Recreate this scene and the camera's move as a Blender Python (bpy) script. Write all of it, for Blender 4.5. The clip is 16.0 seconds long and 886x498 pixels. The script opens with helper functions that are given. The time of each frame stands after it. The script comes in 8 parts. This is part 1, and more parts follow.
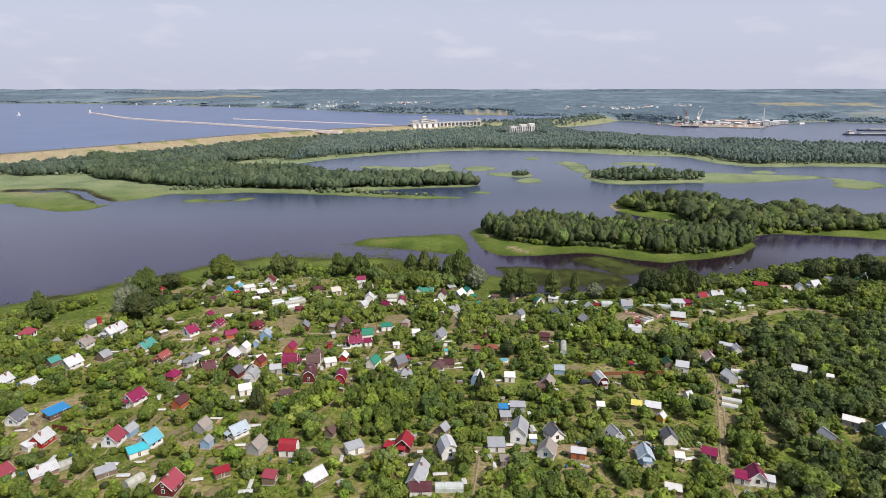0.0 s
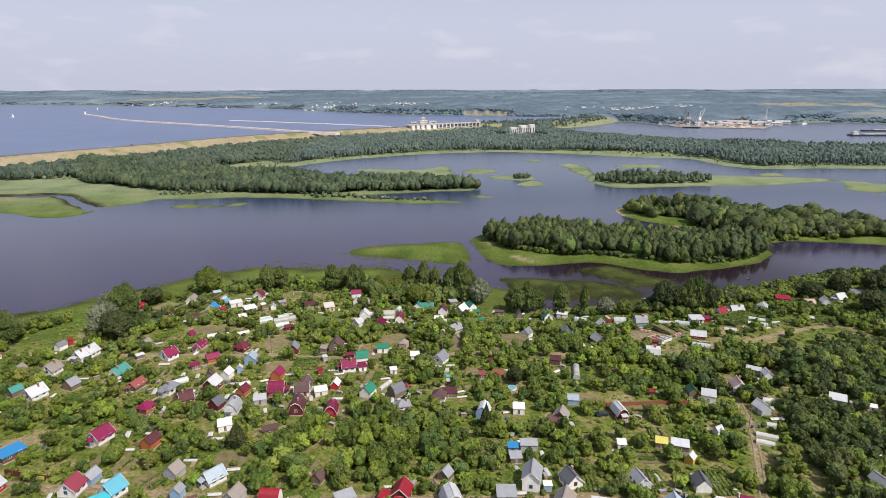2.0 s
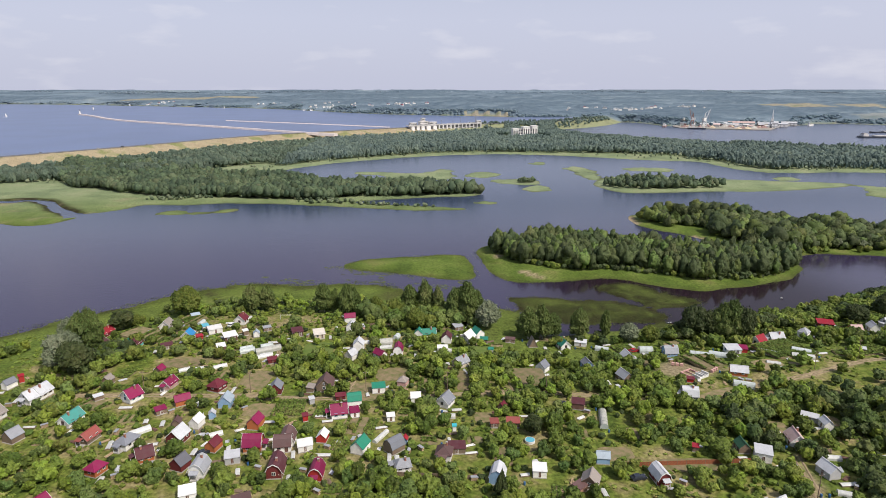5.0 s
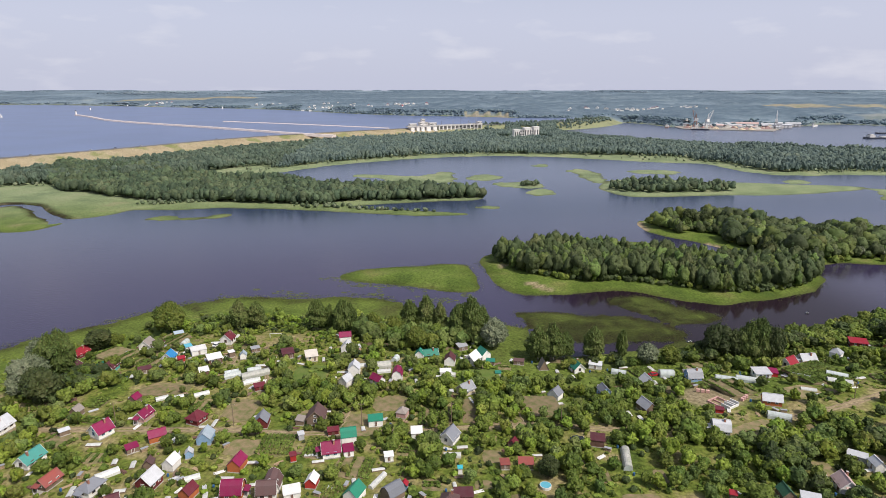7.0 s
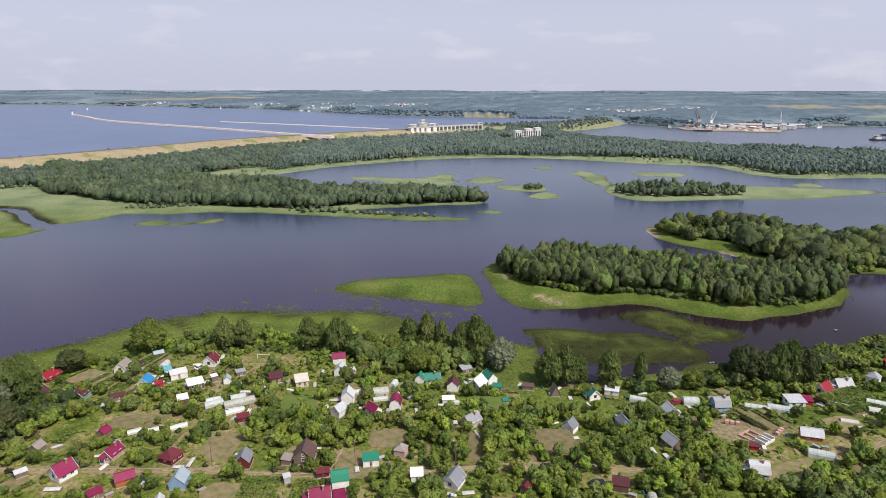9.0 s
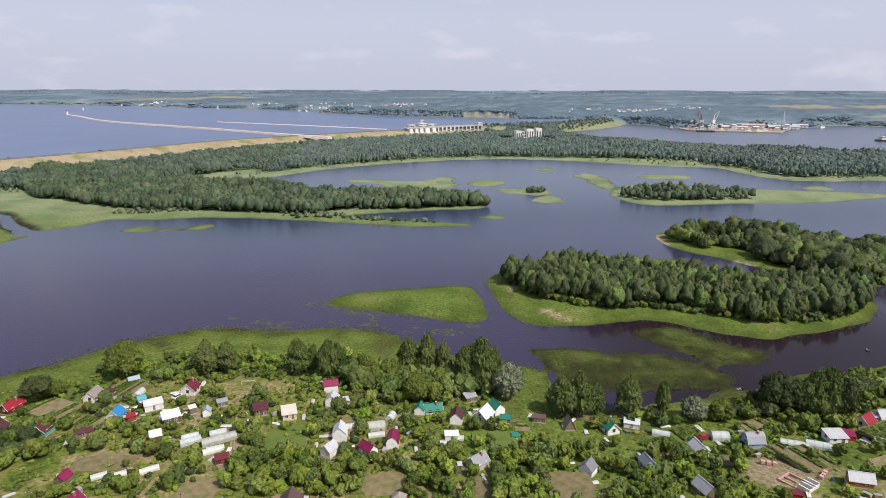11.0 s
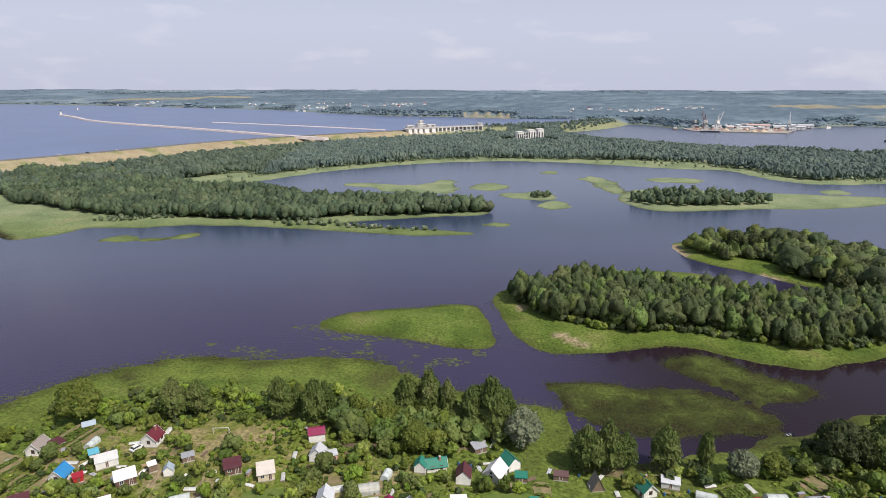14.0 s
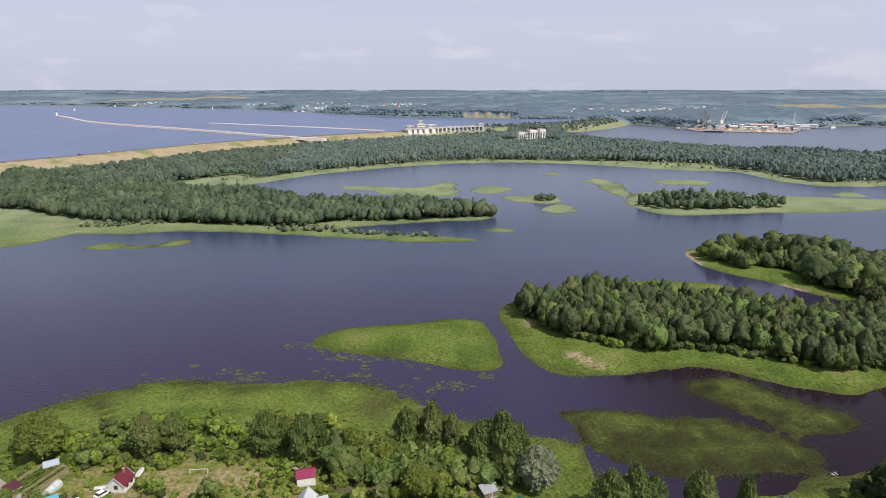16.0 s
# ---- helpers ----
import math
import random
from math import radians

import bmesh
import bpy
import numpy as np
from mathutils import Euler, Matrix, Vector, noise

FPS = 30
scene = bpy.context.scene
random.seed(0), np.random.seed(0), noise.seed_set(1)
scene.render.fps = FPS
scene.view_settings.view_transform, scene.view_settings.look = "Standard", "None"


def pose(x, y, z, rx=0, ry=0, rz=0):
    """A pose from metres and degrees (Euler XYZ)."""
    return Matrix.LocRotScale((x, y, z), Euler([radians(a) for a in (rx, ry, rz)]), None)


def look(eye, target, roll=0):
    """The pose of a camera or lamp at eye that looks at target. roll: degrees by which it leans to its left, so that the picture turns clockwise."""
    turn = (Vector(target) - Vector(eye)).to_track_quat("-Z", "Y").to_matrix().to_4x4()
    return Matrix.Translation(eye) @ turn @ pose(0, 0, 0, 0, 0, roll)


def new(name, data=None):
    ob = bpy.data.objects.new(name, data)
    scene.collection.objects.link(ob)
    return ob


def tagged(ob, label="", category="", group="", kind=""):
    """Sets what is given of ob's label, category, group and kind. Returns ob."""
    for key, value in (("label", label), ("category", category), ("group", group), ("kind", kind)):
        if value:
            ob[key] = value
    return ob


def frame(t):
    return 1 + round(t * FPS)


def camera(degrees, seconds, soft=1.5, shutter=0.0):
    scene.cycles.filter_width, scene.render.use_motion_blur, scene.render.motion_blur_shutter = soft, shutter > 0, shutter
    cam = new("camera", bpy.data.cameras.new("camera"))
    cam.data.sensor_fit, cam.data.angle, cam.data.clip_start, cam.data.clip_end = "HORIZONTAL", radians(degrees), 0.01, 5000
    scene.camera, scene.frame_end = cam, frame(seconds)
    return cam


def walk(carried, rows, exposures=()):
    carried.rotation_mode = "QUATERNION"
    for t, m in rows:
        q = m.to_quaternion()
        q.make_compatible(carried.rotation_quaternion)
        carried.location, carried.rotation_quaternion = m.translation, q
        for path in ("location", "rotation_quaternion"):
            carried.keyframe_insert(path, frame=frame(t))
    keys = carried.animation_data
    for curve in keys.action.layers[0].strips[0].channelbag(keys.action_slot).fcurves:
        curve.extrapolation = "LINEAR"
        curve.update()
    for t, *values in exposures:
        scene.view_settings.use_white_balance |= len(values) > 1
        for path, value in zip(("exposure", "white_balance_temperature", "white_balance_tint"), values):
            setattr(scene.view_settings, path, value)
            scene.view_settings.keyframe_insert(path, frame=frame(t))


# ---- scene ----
cam = camera(72.0, 16.0, soft=0.78)
PATH = [
    (0, (1.289, -10.903, 106.145), (1.363, -8.972, 105.633), 0.0),
    (0.5, (1.286, -5.373, 106.168), (1.361, -3.440, 105.656), 0.0),
    (1, (1.289, 0.127, 106.175), (1.364, 2.060, 105.663), -0.0),
    (1.5, (1.251, 5.584, 106.160), (1.327, 7.516, 105.649), -0.0),
    (2, (1.238, 11.034, 106.131), (1.316, 12.966, 105.621), -0.1),
    (2.5, (1.222, 16.517, 106.127), (1.298, 18.450, 105.617), -0.1),
    (3, (1.157, 22.042, 106.145), (1.236, 23.975, 105.634), -0.1),
    (3.5, (1.039, 27.580, 106.170), (1.118, 29.512, 105.660), -0.0),
    (4, (0.890, 33.056, 106.185), (0.969, 34.988, 105.674), -0.0),
    (6.5, (0.281, 59.892, 106.364), (0.362, 61.825, 105.855), -0.0),
    (7, (0.178, 65.140, 106.329), (0.259, 67.072, 105.820), 0.0),
    (7.5, (0.101, 70.315, 106.279), (0.183, 72.248, 105.770), 0.0),
    (8, (0.030, 75.492, 106.241), (0.111, 77.425, 105.733), 0.0),
    (8.5, (-0.047, 80.743, 106.226), (0.035, 82.676, 105.718), 0.0),
    (9, (-0.119, 86.062, 106.237), (-0.036, 87.994, 105.729), 0.1),
    (11.5, (-0.363, 112.941, 106.793), (-0.276, 114.874, 106.283), 0.1),
    (12, (-0.389, 118.175, 106.766), (-0.303, 120.106, 106.256), 0.1),
    (12.5, (-0.421, 123.400, 106.721), (-0.332, 125.332, 106.211), 0.0),
    (13, (-0.445, 128.622, 106.659), (-0.357, 130.554, 106.148), 0.0),
    (13.5, (-0.476, 133.799, 106.581), (-0.387, 135.731, 106.070), 0.0),
    (14, (-0.513, 139.031, 106.532), (-0.423, 140.963, 106.022), 0.1),
    (14.5, (-0.587, 144.320, 106.516), (-0.495, 146.250, 106.005), 0.0),
    (15, (-0.693, 149.612, 106.466), (-0.602, 151.543, 105.954), 0.0),
    (15.5, (-0.800, 154.857, 106.376), (-0.708, 156.788, 105.865), 0.0),
    (16, (-0.850, 160.074, 106.276), (-0.759, 162.006, 105.766), 0.0),
]
walk(cam, [(t, look(eye, target, roll)) for t, eye, target, roll in PATH], ((0, 0.15), (16, 0.15)))

# ---- light ----
SUN = Vector((0.66, -0.62, 1.12)).normalized()
world = bpy.data.worlds.new("sky")
scene.world = world
world.use_nodes = True
wn, wl = world.node_tree.nodes, world.node_tree.links
bg = wn["Background"]
sky = wn.new("ShaderNodeTexSky")
sky.sky_type, sky.sun_disc = "NISHITA", False
sky.sun_elevation = math.asin(SUN.z)
sky.sun_rotation = math.atan2(SUN.x, SUN.y)
sky.altitude, sky.air_density, sky.dust_density, sky.ozone_density = 100, 1.0, 4.0, 2.0
bg.inputs["Strength"].default_value = 0.108
# thin summer haze and small cumulus in the sky
wtc = wn.new("ShaderNodeTexCoord")
wmap = wn.new("ShaderNodeMapping")
wmap.inputs["Scale"].default_value = (9, 9, 30)
wnoise = wn.new("ShaderNodeTexNoise")
wnoise.inputs["Scale"].default_value, wnoise.inputs["Detail"].default_value = 1.0, 6
wramp = wn.new("ShaderNodeValToRGB")
wramp.color_ramp.elements[0].position, wramp.color_ramp.elements[1].position = 0.56, 0.80
wramp.color_ramp.elements[0].color, wramp.color_ramp.elements[1].color = (0, 0, 0, 1), (0.5, 0.5, 0.5, 1)
haze = wn.new("ShaderNodeMixRGB")
wsep = wn.new("ShaderNodeSeparateXYZ")
wlift = wn.new("ShaderNodeMapRange")
wlift.inputs["From Min"].default_value, wlift.inputs["From Max"].default_value = 0.10, 0.50
wlift.inputs["To Min"].default_value, wlift.inputs["To Max"].default_value = 0.84, 0.22
wl.new(wtc.outputs["Generated"], wsep.inputs["Vector"])
wl.new(wsep.outputs["Z"], wlift.inputs["Value"])
wl.new(wlift.outputs["Result"], haze.inputs[0])
haze.inputs[2].default_value = (5.35, 5.55, 6.9, 1)
cloud = wn.new("ShaderNodeMixRGB")
cloud.inputs[2].default_value = (7.0, 6.9, 7.4, 1)
wl.new(wtc.outputs["Generated"], wmap.inputs["Vector"])
wl.new(wmap.outputs["Vector"], wnoise.inputs["Vector"])
wl.new(wnoise.outputs["Fac"], wramp.inputs["Fac"])
wl.new(sky.outputs["Color"], haze.inputs[1])
wl.new(haze.outputs["Color"], cloud.inputs[1])
wl.new(wramp.outputs["Color"], cloud.inputs[0])
wl.new(cloud.outputs["Color"], bg.inputs["Color"])

sun_data = bpy.data.lights.new("sun", "SUN")
sun_data.energy, sun_data.angle, sun_data.color = 3.7, radians(0.6), (1.0, 0.935, 0.835)
sun = new("sun", sun_data)
sun.matrix_world = look(SUN * 100, (0, 0, 0))


# ---- materials ----
def material(name, col, col2=None, scale=1.0, rough=0.8, metal=0.0, bump=0.0, vary=0.0, spec=0.3, coords="Object", detail=4, dirt=0.0):
    """Two colours mixed by noise, a second, finer grain, and per-object variation."""
    m = bpy.data.materials.new(name)
    m.use_nodes = True
    nt = m.node_tree
    n, l = nt.nodes, nt.links
    b = n["Principled BSDF"]
    b.inputs["Roughness"].default_value, b.inputs["Metallic"].default_value = rough, metal
    b.inputs["Specular IOR Level"].default_value = spec
    tc = n.new("ShaderNodeTexCoord")
    no = n.new("ShaderNodeTexNoise")
    no.inputs["Scale"].default_value, no.inputs["Detail"].default_value = scale, detail
    l.new(tc.outputs[coords], no.inputs["Vector"])
    ramp = n.new("ShaderNodeValToRGB")
    ramp.color_ramp.elements[0].position, ramp.color_ramp.elements[1].position = 0.36, 0.66
    ramp.color_ramp.elements[0].color = (*col, 1)
    ramp.color_ramp.elements[1].color = (*(col2 or [c * 0.8 for c in col]), 1)
    l.new(no.outputs["Fac"], ramp.inputs["Fac"])
    out = ramp.outputs["Color"]
    fine = n.new("ShaderNodeTexNoise")
    fine.inputs["Scale"].default_value, fine.inputs["Detail"].default_value = scale * 9, 3
    l.new(tc.outputs[coords], fine.inputs["Vector"])
    hsv = n.new("ShaderNodeHueSaturation")
    mr = n.new("ShaderNodeMapRange")
    mr.inputs["To Min"].default_value, mr.inputs["To Max"].default_value = 0.8, 1.2
    l.new(fine.outputs["Fac"], mr.inputs["Value"])
    l.new(mr.outputs["Result"], hsv.inputs["Value"])
    l.new(out, hsv.inputs["Color"])
    out = hsv.outputs["Color"]
    if vary:
        oi = n.new("ShaderNodeObjectInfo")
        h2 = n.new("ShaderNodeHueSaturation")
        m2 = n.new("ShaderNodeMapRange")
        m2.inputs["To Min"].default_value, m2.inputs["To Max"].default_value = 1 - vary, 1 + vary
        l.new(oi.outputs["Random"], m2.inputs["Value"])
        l.new(m2.outputs["Result"], h2.inputs["Value"])
        l.new(out, h2.inputs["Color"])
        out = h2.outputs["Color"]
    l.new(out, b.inputs["Base Color"])
    if bump:
        bp = n.new("ShaderNodeBump")
        bp.inputs["Strength"].default_value, bp.inputs["Distance"].default_value = bump, 0.05
        l.new(fine.outputs["Fac"], bp.inputs["Height"])
        l.new(bp.outputs["Normal"], b.inputs["Normal"])
    return m


def leaf_material(name, col, col2, dry=(0.12, 0.10, 0.03), patch=0.09, through_light=0.18, spread_of=0.30, grain=1.5, relief=0.35, depth=0.38):
    """Leaves: colour by tree, by patch of trees and by clump of twigs, some light shining through."""
    m = bpy.data.materials.new(name)
    m.use_nodes = True
    n, l = m.node_tree.nodes, m.node_tree.links
    b = n["Principled BSDF"]
    b.inputs["Roughness"].default_value = 0.6
    b.inputs["Specular IOR Level"].default_value = 0.2
    geo = n.new("ShaderNodeNewGeometry")

    def noise_of(scale, detail):
        no = n.new("ShaderNodeTexNoise")
        no.inputs["Scale"].default_value, no.inputs["Detail"].default_value = scale, detail
        l.new(geo.outputs["Position"], no.inputs["Vector"])
        return no.outputs["Fac"]

    def span(src, a, c, lo, hi):
        mr = n.new("ShaderNodeMapRange")
        mr.inputs["From Min"].default_value, mr.inputs["From Max"].default_value = a, c
        mr.inputs["To Min"].default_value, mr.inputs["To Max"].default_value = lo, hi
        l.new(src, mr.inputs["Value"])
        return mr.outputs["Result"]

    def maths(op, p, q):
        x = n.new("ShaderNodeMath")
        x.operation = op
        for k, v in ((0, p), (1, q)):
            if isinstance(v, float):
                x.inputs[k].default_value = v
            else:
                l.new(v, x.inputs[k])
        return x.outputs[0]

    rnd = geo.outputs["Random Per Island"]
    ramp = n.new("ShaderNodeValToRGB")
    ramp.color_ramp.elements[0].position, ramp.color_ramp.elements[1].position = 0.35, 0.62
    ramp.color_ramp.elements[0].color, ramp.color_ramp.elements[1].color = (*col, 1), (*col2, 1)
    e = ramp.color_ramp.elements.new(0.78)
    e.color = (*dry, 1)
    l.new(maths("ADD", noise_of(patch, 4), span(rnd, 0, 1, -0.13, 0.13)), ramp.inputs["Fac"])
    other = maths("FRACT", maths("MULTIPLY", rnd, 7.31), 0.0)
    # one noise lowers the bump and darkens the colour, as dark gaps between clumps
    clump = noise_of(grain, 4)
    hsv = n.new("ShaderNodeHueSaturation")
    l.new(span(other, 0, 1, 0.485, 0.512), hsv.inputs["Hue"])
    l.new(maths("MULTIPLY", span(other, 0, 1, 1 - spread_of, 1 + spread_of), span(clump, 0.28, 0.72, 1 - depth, 1 + depth)), hsv.inputs["Value"])
    l.new(ramp.outputs["Color"], hsv.inputs["Color"])
    l.new(hsv.outputs["Color"], b.inputs["Base Color"])
    bp = n.new("ShaderNodeBump")
    bp.inputs["Strength"].default_value, bp.inputs["Distance"].default_value = 0.9, relief
    l.new(clump, bp.inputs["Height"])
    l.new(bp.outputs["Normal"], b.inputs["Normal"])
    tr = n.new("ShaderNodeBsdfTranslucent")
    l.new(hsv.outputs["Color"], tr.inputs["Color"])
    mix = n.new("ShaderNodeMixShader")
    mix.inputs[0].default_value = through_light
    l.new(b.outputs[0], mix.inputs[1])
    l.new(tr.outputs[0], mix.inputs[2])
    l.new(mix.outputs[0], n["Material Output"].inputs["Surface"])
    return m


LEAF_GARDEN = leaf_material("garden_leaves", (0.066, 0.101, 0.018), (0.150, 0.192, 0.034), dry=(0.185, 0.20, 0.05))
LEAF_BRIGHT = leaf_material("bright_leaves", (0.120, 0.178, 0.022), (0.195, 0.248, 0.036), dry=(0.23, 0.24, 0.06))
LEAF_BIRCH = leaf_material("birch_leaves", (0.066, 0.104, 0.026), (0.120, 0.168, 0.044), dry=(0.16, 0.185, 0.064), grain=2.2, depth=0.45)
LEAF_SILVER = leaf_material("silver_willow_leaves", (0.115, 0.150, 0.082), (0.195, 0.230, 0.140), dry=(0.24, 0.26, 0.17), spread_of=0.2, grain=2.2)
LEAF_WILLOW = leaf_material("willow_leaves", (0.074, 0.108, 0.029), (0.135, 0.174, 0.046), dry=(0.165, 0.185, 0.065))
LEAF_DARK = leaf_material("oak_leaves", (0.034, 0.053, 0.018), (0.066, 0.090, 0.029), dry=(0.10, 0.115, 0.042))
LEAF_GLADE = leaf_material("alder_leaves", (0.044, 0.068, 0.022), (0.092, 0.122, 0.036), dry=(0.13, 0.145, 0.05), spread_of=0.4)
LEAF_WOOD = leaf_material("island_wood_leaves", (0.052, 0.074, 0.029), (0.090, 0.116, 0.042), patch=0.05, dry=(0.122, 0.140, 0.056), spread_of=0.22, grain=1.1, relief=0.6, depth=0.34)
# distant woods: aerial haze mixed into the leaf colours, bluer and paler farther off
LEAF_MID_HAZE = leaf_material("river_wood_hazed_leaves", (0.070, 0.104, 0.062), (0.122, 0.163, 0.086), patch=0.04, dry=(0.17, 0.195, 0.108), through_light=0.35, spread_of=0.22, grain=0.6, relief=0.5, depth=0.26)
LEAF_FAR_HAZE = leaf_material("dam_wood_hazed_leaves", (0.128, 0.178, 0.162), (0.180, 0.236, 0.196), patch=0.03, dry=(0.215, 0.265, 0.21), through_light=0.45, spread_of=0.15, grain=0.25, relief=0.3, depth=0.12)
LEAF_WEST_HAZE = leaf_material("west_wood_hazed_leaves", (0.090, 0.128, 0.096), (0.138, 0.182, 0.126), patch=0.03, dry=(0.175, 0.212, 0.145), through_light=0.4, spread_of=0.2, grain=0.3, relief=0.3, depth=0.15)
LEAF_BANK_HAZE = leaf_material("far_bank_hazed_leaves", (0.24, 0.32, 0.375), (0.285, 0.365, 0.41), patch=0.006, dry=(0.31, 0.385, 0.40), through_light=0.6, spread_of=0.10, grain=0.05, relief=0.2, depth=0.15)
LEAF_SKYLINE_HAZE = leaf_material("skyline_hazed_leaves", (0.34, 0.415, 0.49), (0.375, 0.45, 0.515), patch=0.004, dry=(0.39, 0.455, 0.51), through_light=0.6, spread_of=0.04, grain=0.03, relief=0.2, depth=0.10)
BARK = material("bark", (0.10, 0.08, 0.06), (0.05, 0.04, 0.03), 4, 0.9)
BIRCH_BARK = material("birch_bark", (0.45, 0.43, 0.38), (0.12, 0.11, 0.10), 3, 0.8)


def ground_material():
    m = bpy.data.materials.new("meadow_ground")
    m.use_nodes = True
    n, l = m.node_tree.nodes, m.node_tree.links
    b = n["Principled BSDF"]
    b.inputs["Roughness"].default_value = 0.95
    b.inputs["Specular IOR Level"].default_value = 0.1
    geo = n.new("ShaderNodeNewGeometry")

    def noise(scale, detail=5):
        t = n.new("ShaderNodeTexNoise")
        t.inputs["Scale"].default_value, t.inputs["Detail"].default_value = scale, detail
        l.new(geo.outputs["Position"], t.inputs["Vector"])
        return t.outputs["Fac"]

    def ramp(src, *stops):
        r = n.new("ShaderNodeValToRGB")
        while len(r.color_ramp.elements) < len(stops):
            r.color_ramp.elements.new(0.5)
        for e, (p, c) in zip(r.color_ramp.elements, stops):
            e.position, e.color = p, (*c, 1)
        l.new(src, r.inputs["Fac"])
        return r.outputs["Color"]

    def mix(f, a, c):
        x = n.new("ShaderNodeMixRGB")
        l.new(f, x.inputs[0]), l.new(a, x.inputs[1]), l.new(c, x.inputs[2])
        return x.outputs["Color"]

    def zone(name):
        a = n.new("ShaderNodeAttribute")
        a.attribute_name = name
        return a.outputs["Fac"]

    base = ramp(noise(0.11, 8), (0.32, (0.060, 0.090, 0.018)), (0.43, (0.120, 0.155, 0.029)), (0.51, (0.164, 0.170, 0.048)), (0.62, (0.255, 0.215, 0.106)))
    lush = ramp(noise(0.045, 9), (0.33, (0.064, 0.098, 0.020)), (0.46, (0.096, 0.14, 0.026)), (0.58, (0.122, 0.163, 0.036)), (0.70, (0.165, 0.172, 0.056)))
    weed = ramp(noise(0.05, 8), (0.34, (0.078, 0.088, 0.026)), (0.45, (0.100, 0.135, 0.028)), (0.60, (0.130, 0.172, 0.036)))
    mud = ramp(noise(0.12, 8), (0.38, (0.026, 0.018, 0.012)), (0.50, (0.036, 0.034, 0.014)), (0.60, (0.048, 0.056, 0.017)))
    dry = ramp(noise(0.03), (0.35, (0.30, 0.245, 0.155)), (0.52, (0.36, 0.30, 0.20)), (0.66, (0.20, 0.21, 0.09)))
    dirt = ramp(noise(0.25), (0.35, (0.25, 0.192, 0.122)), (0.6, (0.34, 0.268, 0.18)))
    # far bank ground, with blue-grey haze put into its colours
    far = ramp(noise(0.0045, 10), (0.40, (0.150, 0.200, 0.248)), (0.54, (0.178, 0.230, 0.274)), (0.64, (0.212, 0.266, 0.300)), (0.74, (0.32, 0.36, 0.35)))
    # distant grass, greyed and lightened for haze; its zone is called sedge
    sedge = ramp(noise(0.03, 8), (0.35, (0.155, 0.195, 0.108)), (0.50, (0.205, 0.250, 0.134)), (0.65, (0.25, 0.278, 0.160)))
    c = mix(zone("lush"), base, lush)
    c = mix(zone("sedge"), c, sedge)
    c = mix(zone("weed"), c, weed)
    c = mix(zone("mud"), c, mud)
    c = mix(zone("dry"), c, dry)
    c = mix(zone("dirt"), c, dirt)
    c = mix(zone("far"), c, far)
    # far groves: dark canopy colours, blued by painted haze
    hazed_canopy = ramp(noise(0.03, 4), (0.38, (0.086, 0.126, 0.165)), (0.50, (0.110, 0.152, 0.192)), (0.64, (0.140, 0.185, 0.224)))
    c = mix(zone("grove"), c, hazed_canopy)
    fine = n.new("ShaderNodeMapRange")
    fine.inputs["From Min"].default_value, fine.inputs["From Max"].default_value = 0.3, 0.7
    fine.inputs["To Min"].default_value, fine.inputs["To Max"].default_value = 0.52, 1.34
    l.new(noise(0.9, 6), fine.inputs["Value"])
    h = n.new("ShaderNodeHueSaturation")
    l.new(fine.outputs["Result"], h.inputs["Value"])
    l.new(c, h.inputs["Color"])
    l.new(h.outputs["Color"], b.inputs["Base Color"])
    bp = n.new("ShaderNodeBump")
    bp.inputs["Strength"].default_value, bp.inputs["Distance"].default_value = 0.6, 0.4
    l.new(noise(1.4, 5), bp.inputs["Height"])
    l.new(bp.outputs["Normal"], b.inputs["Normal"])
    return m


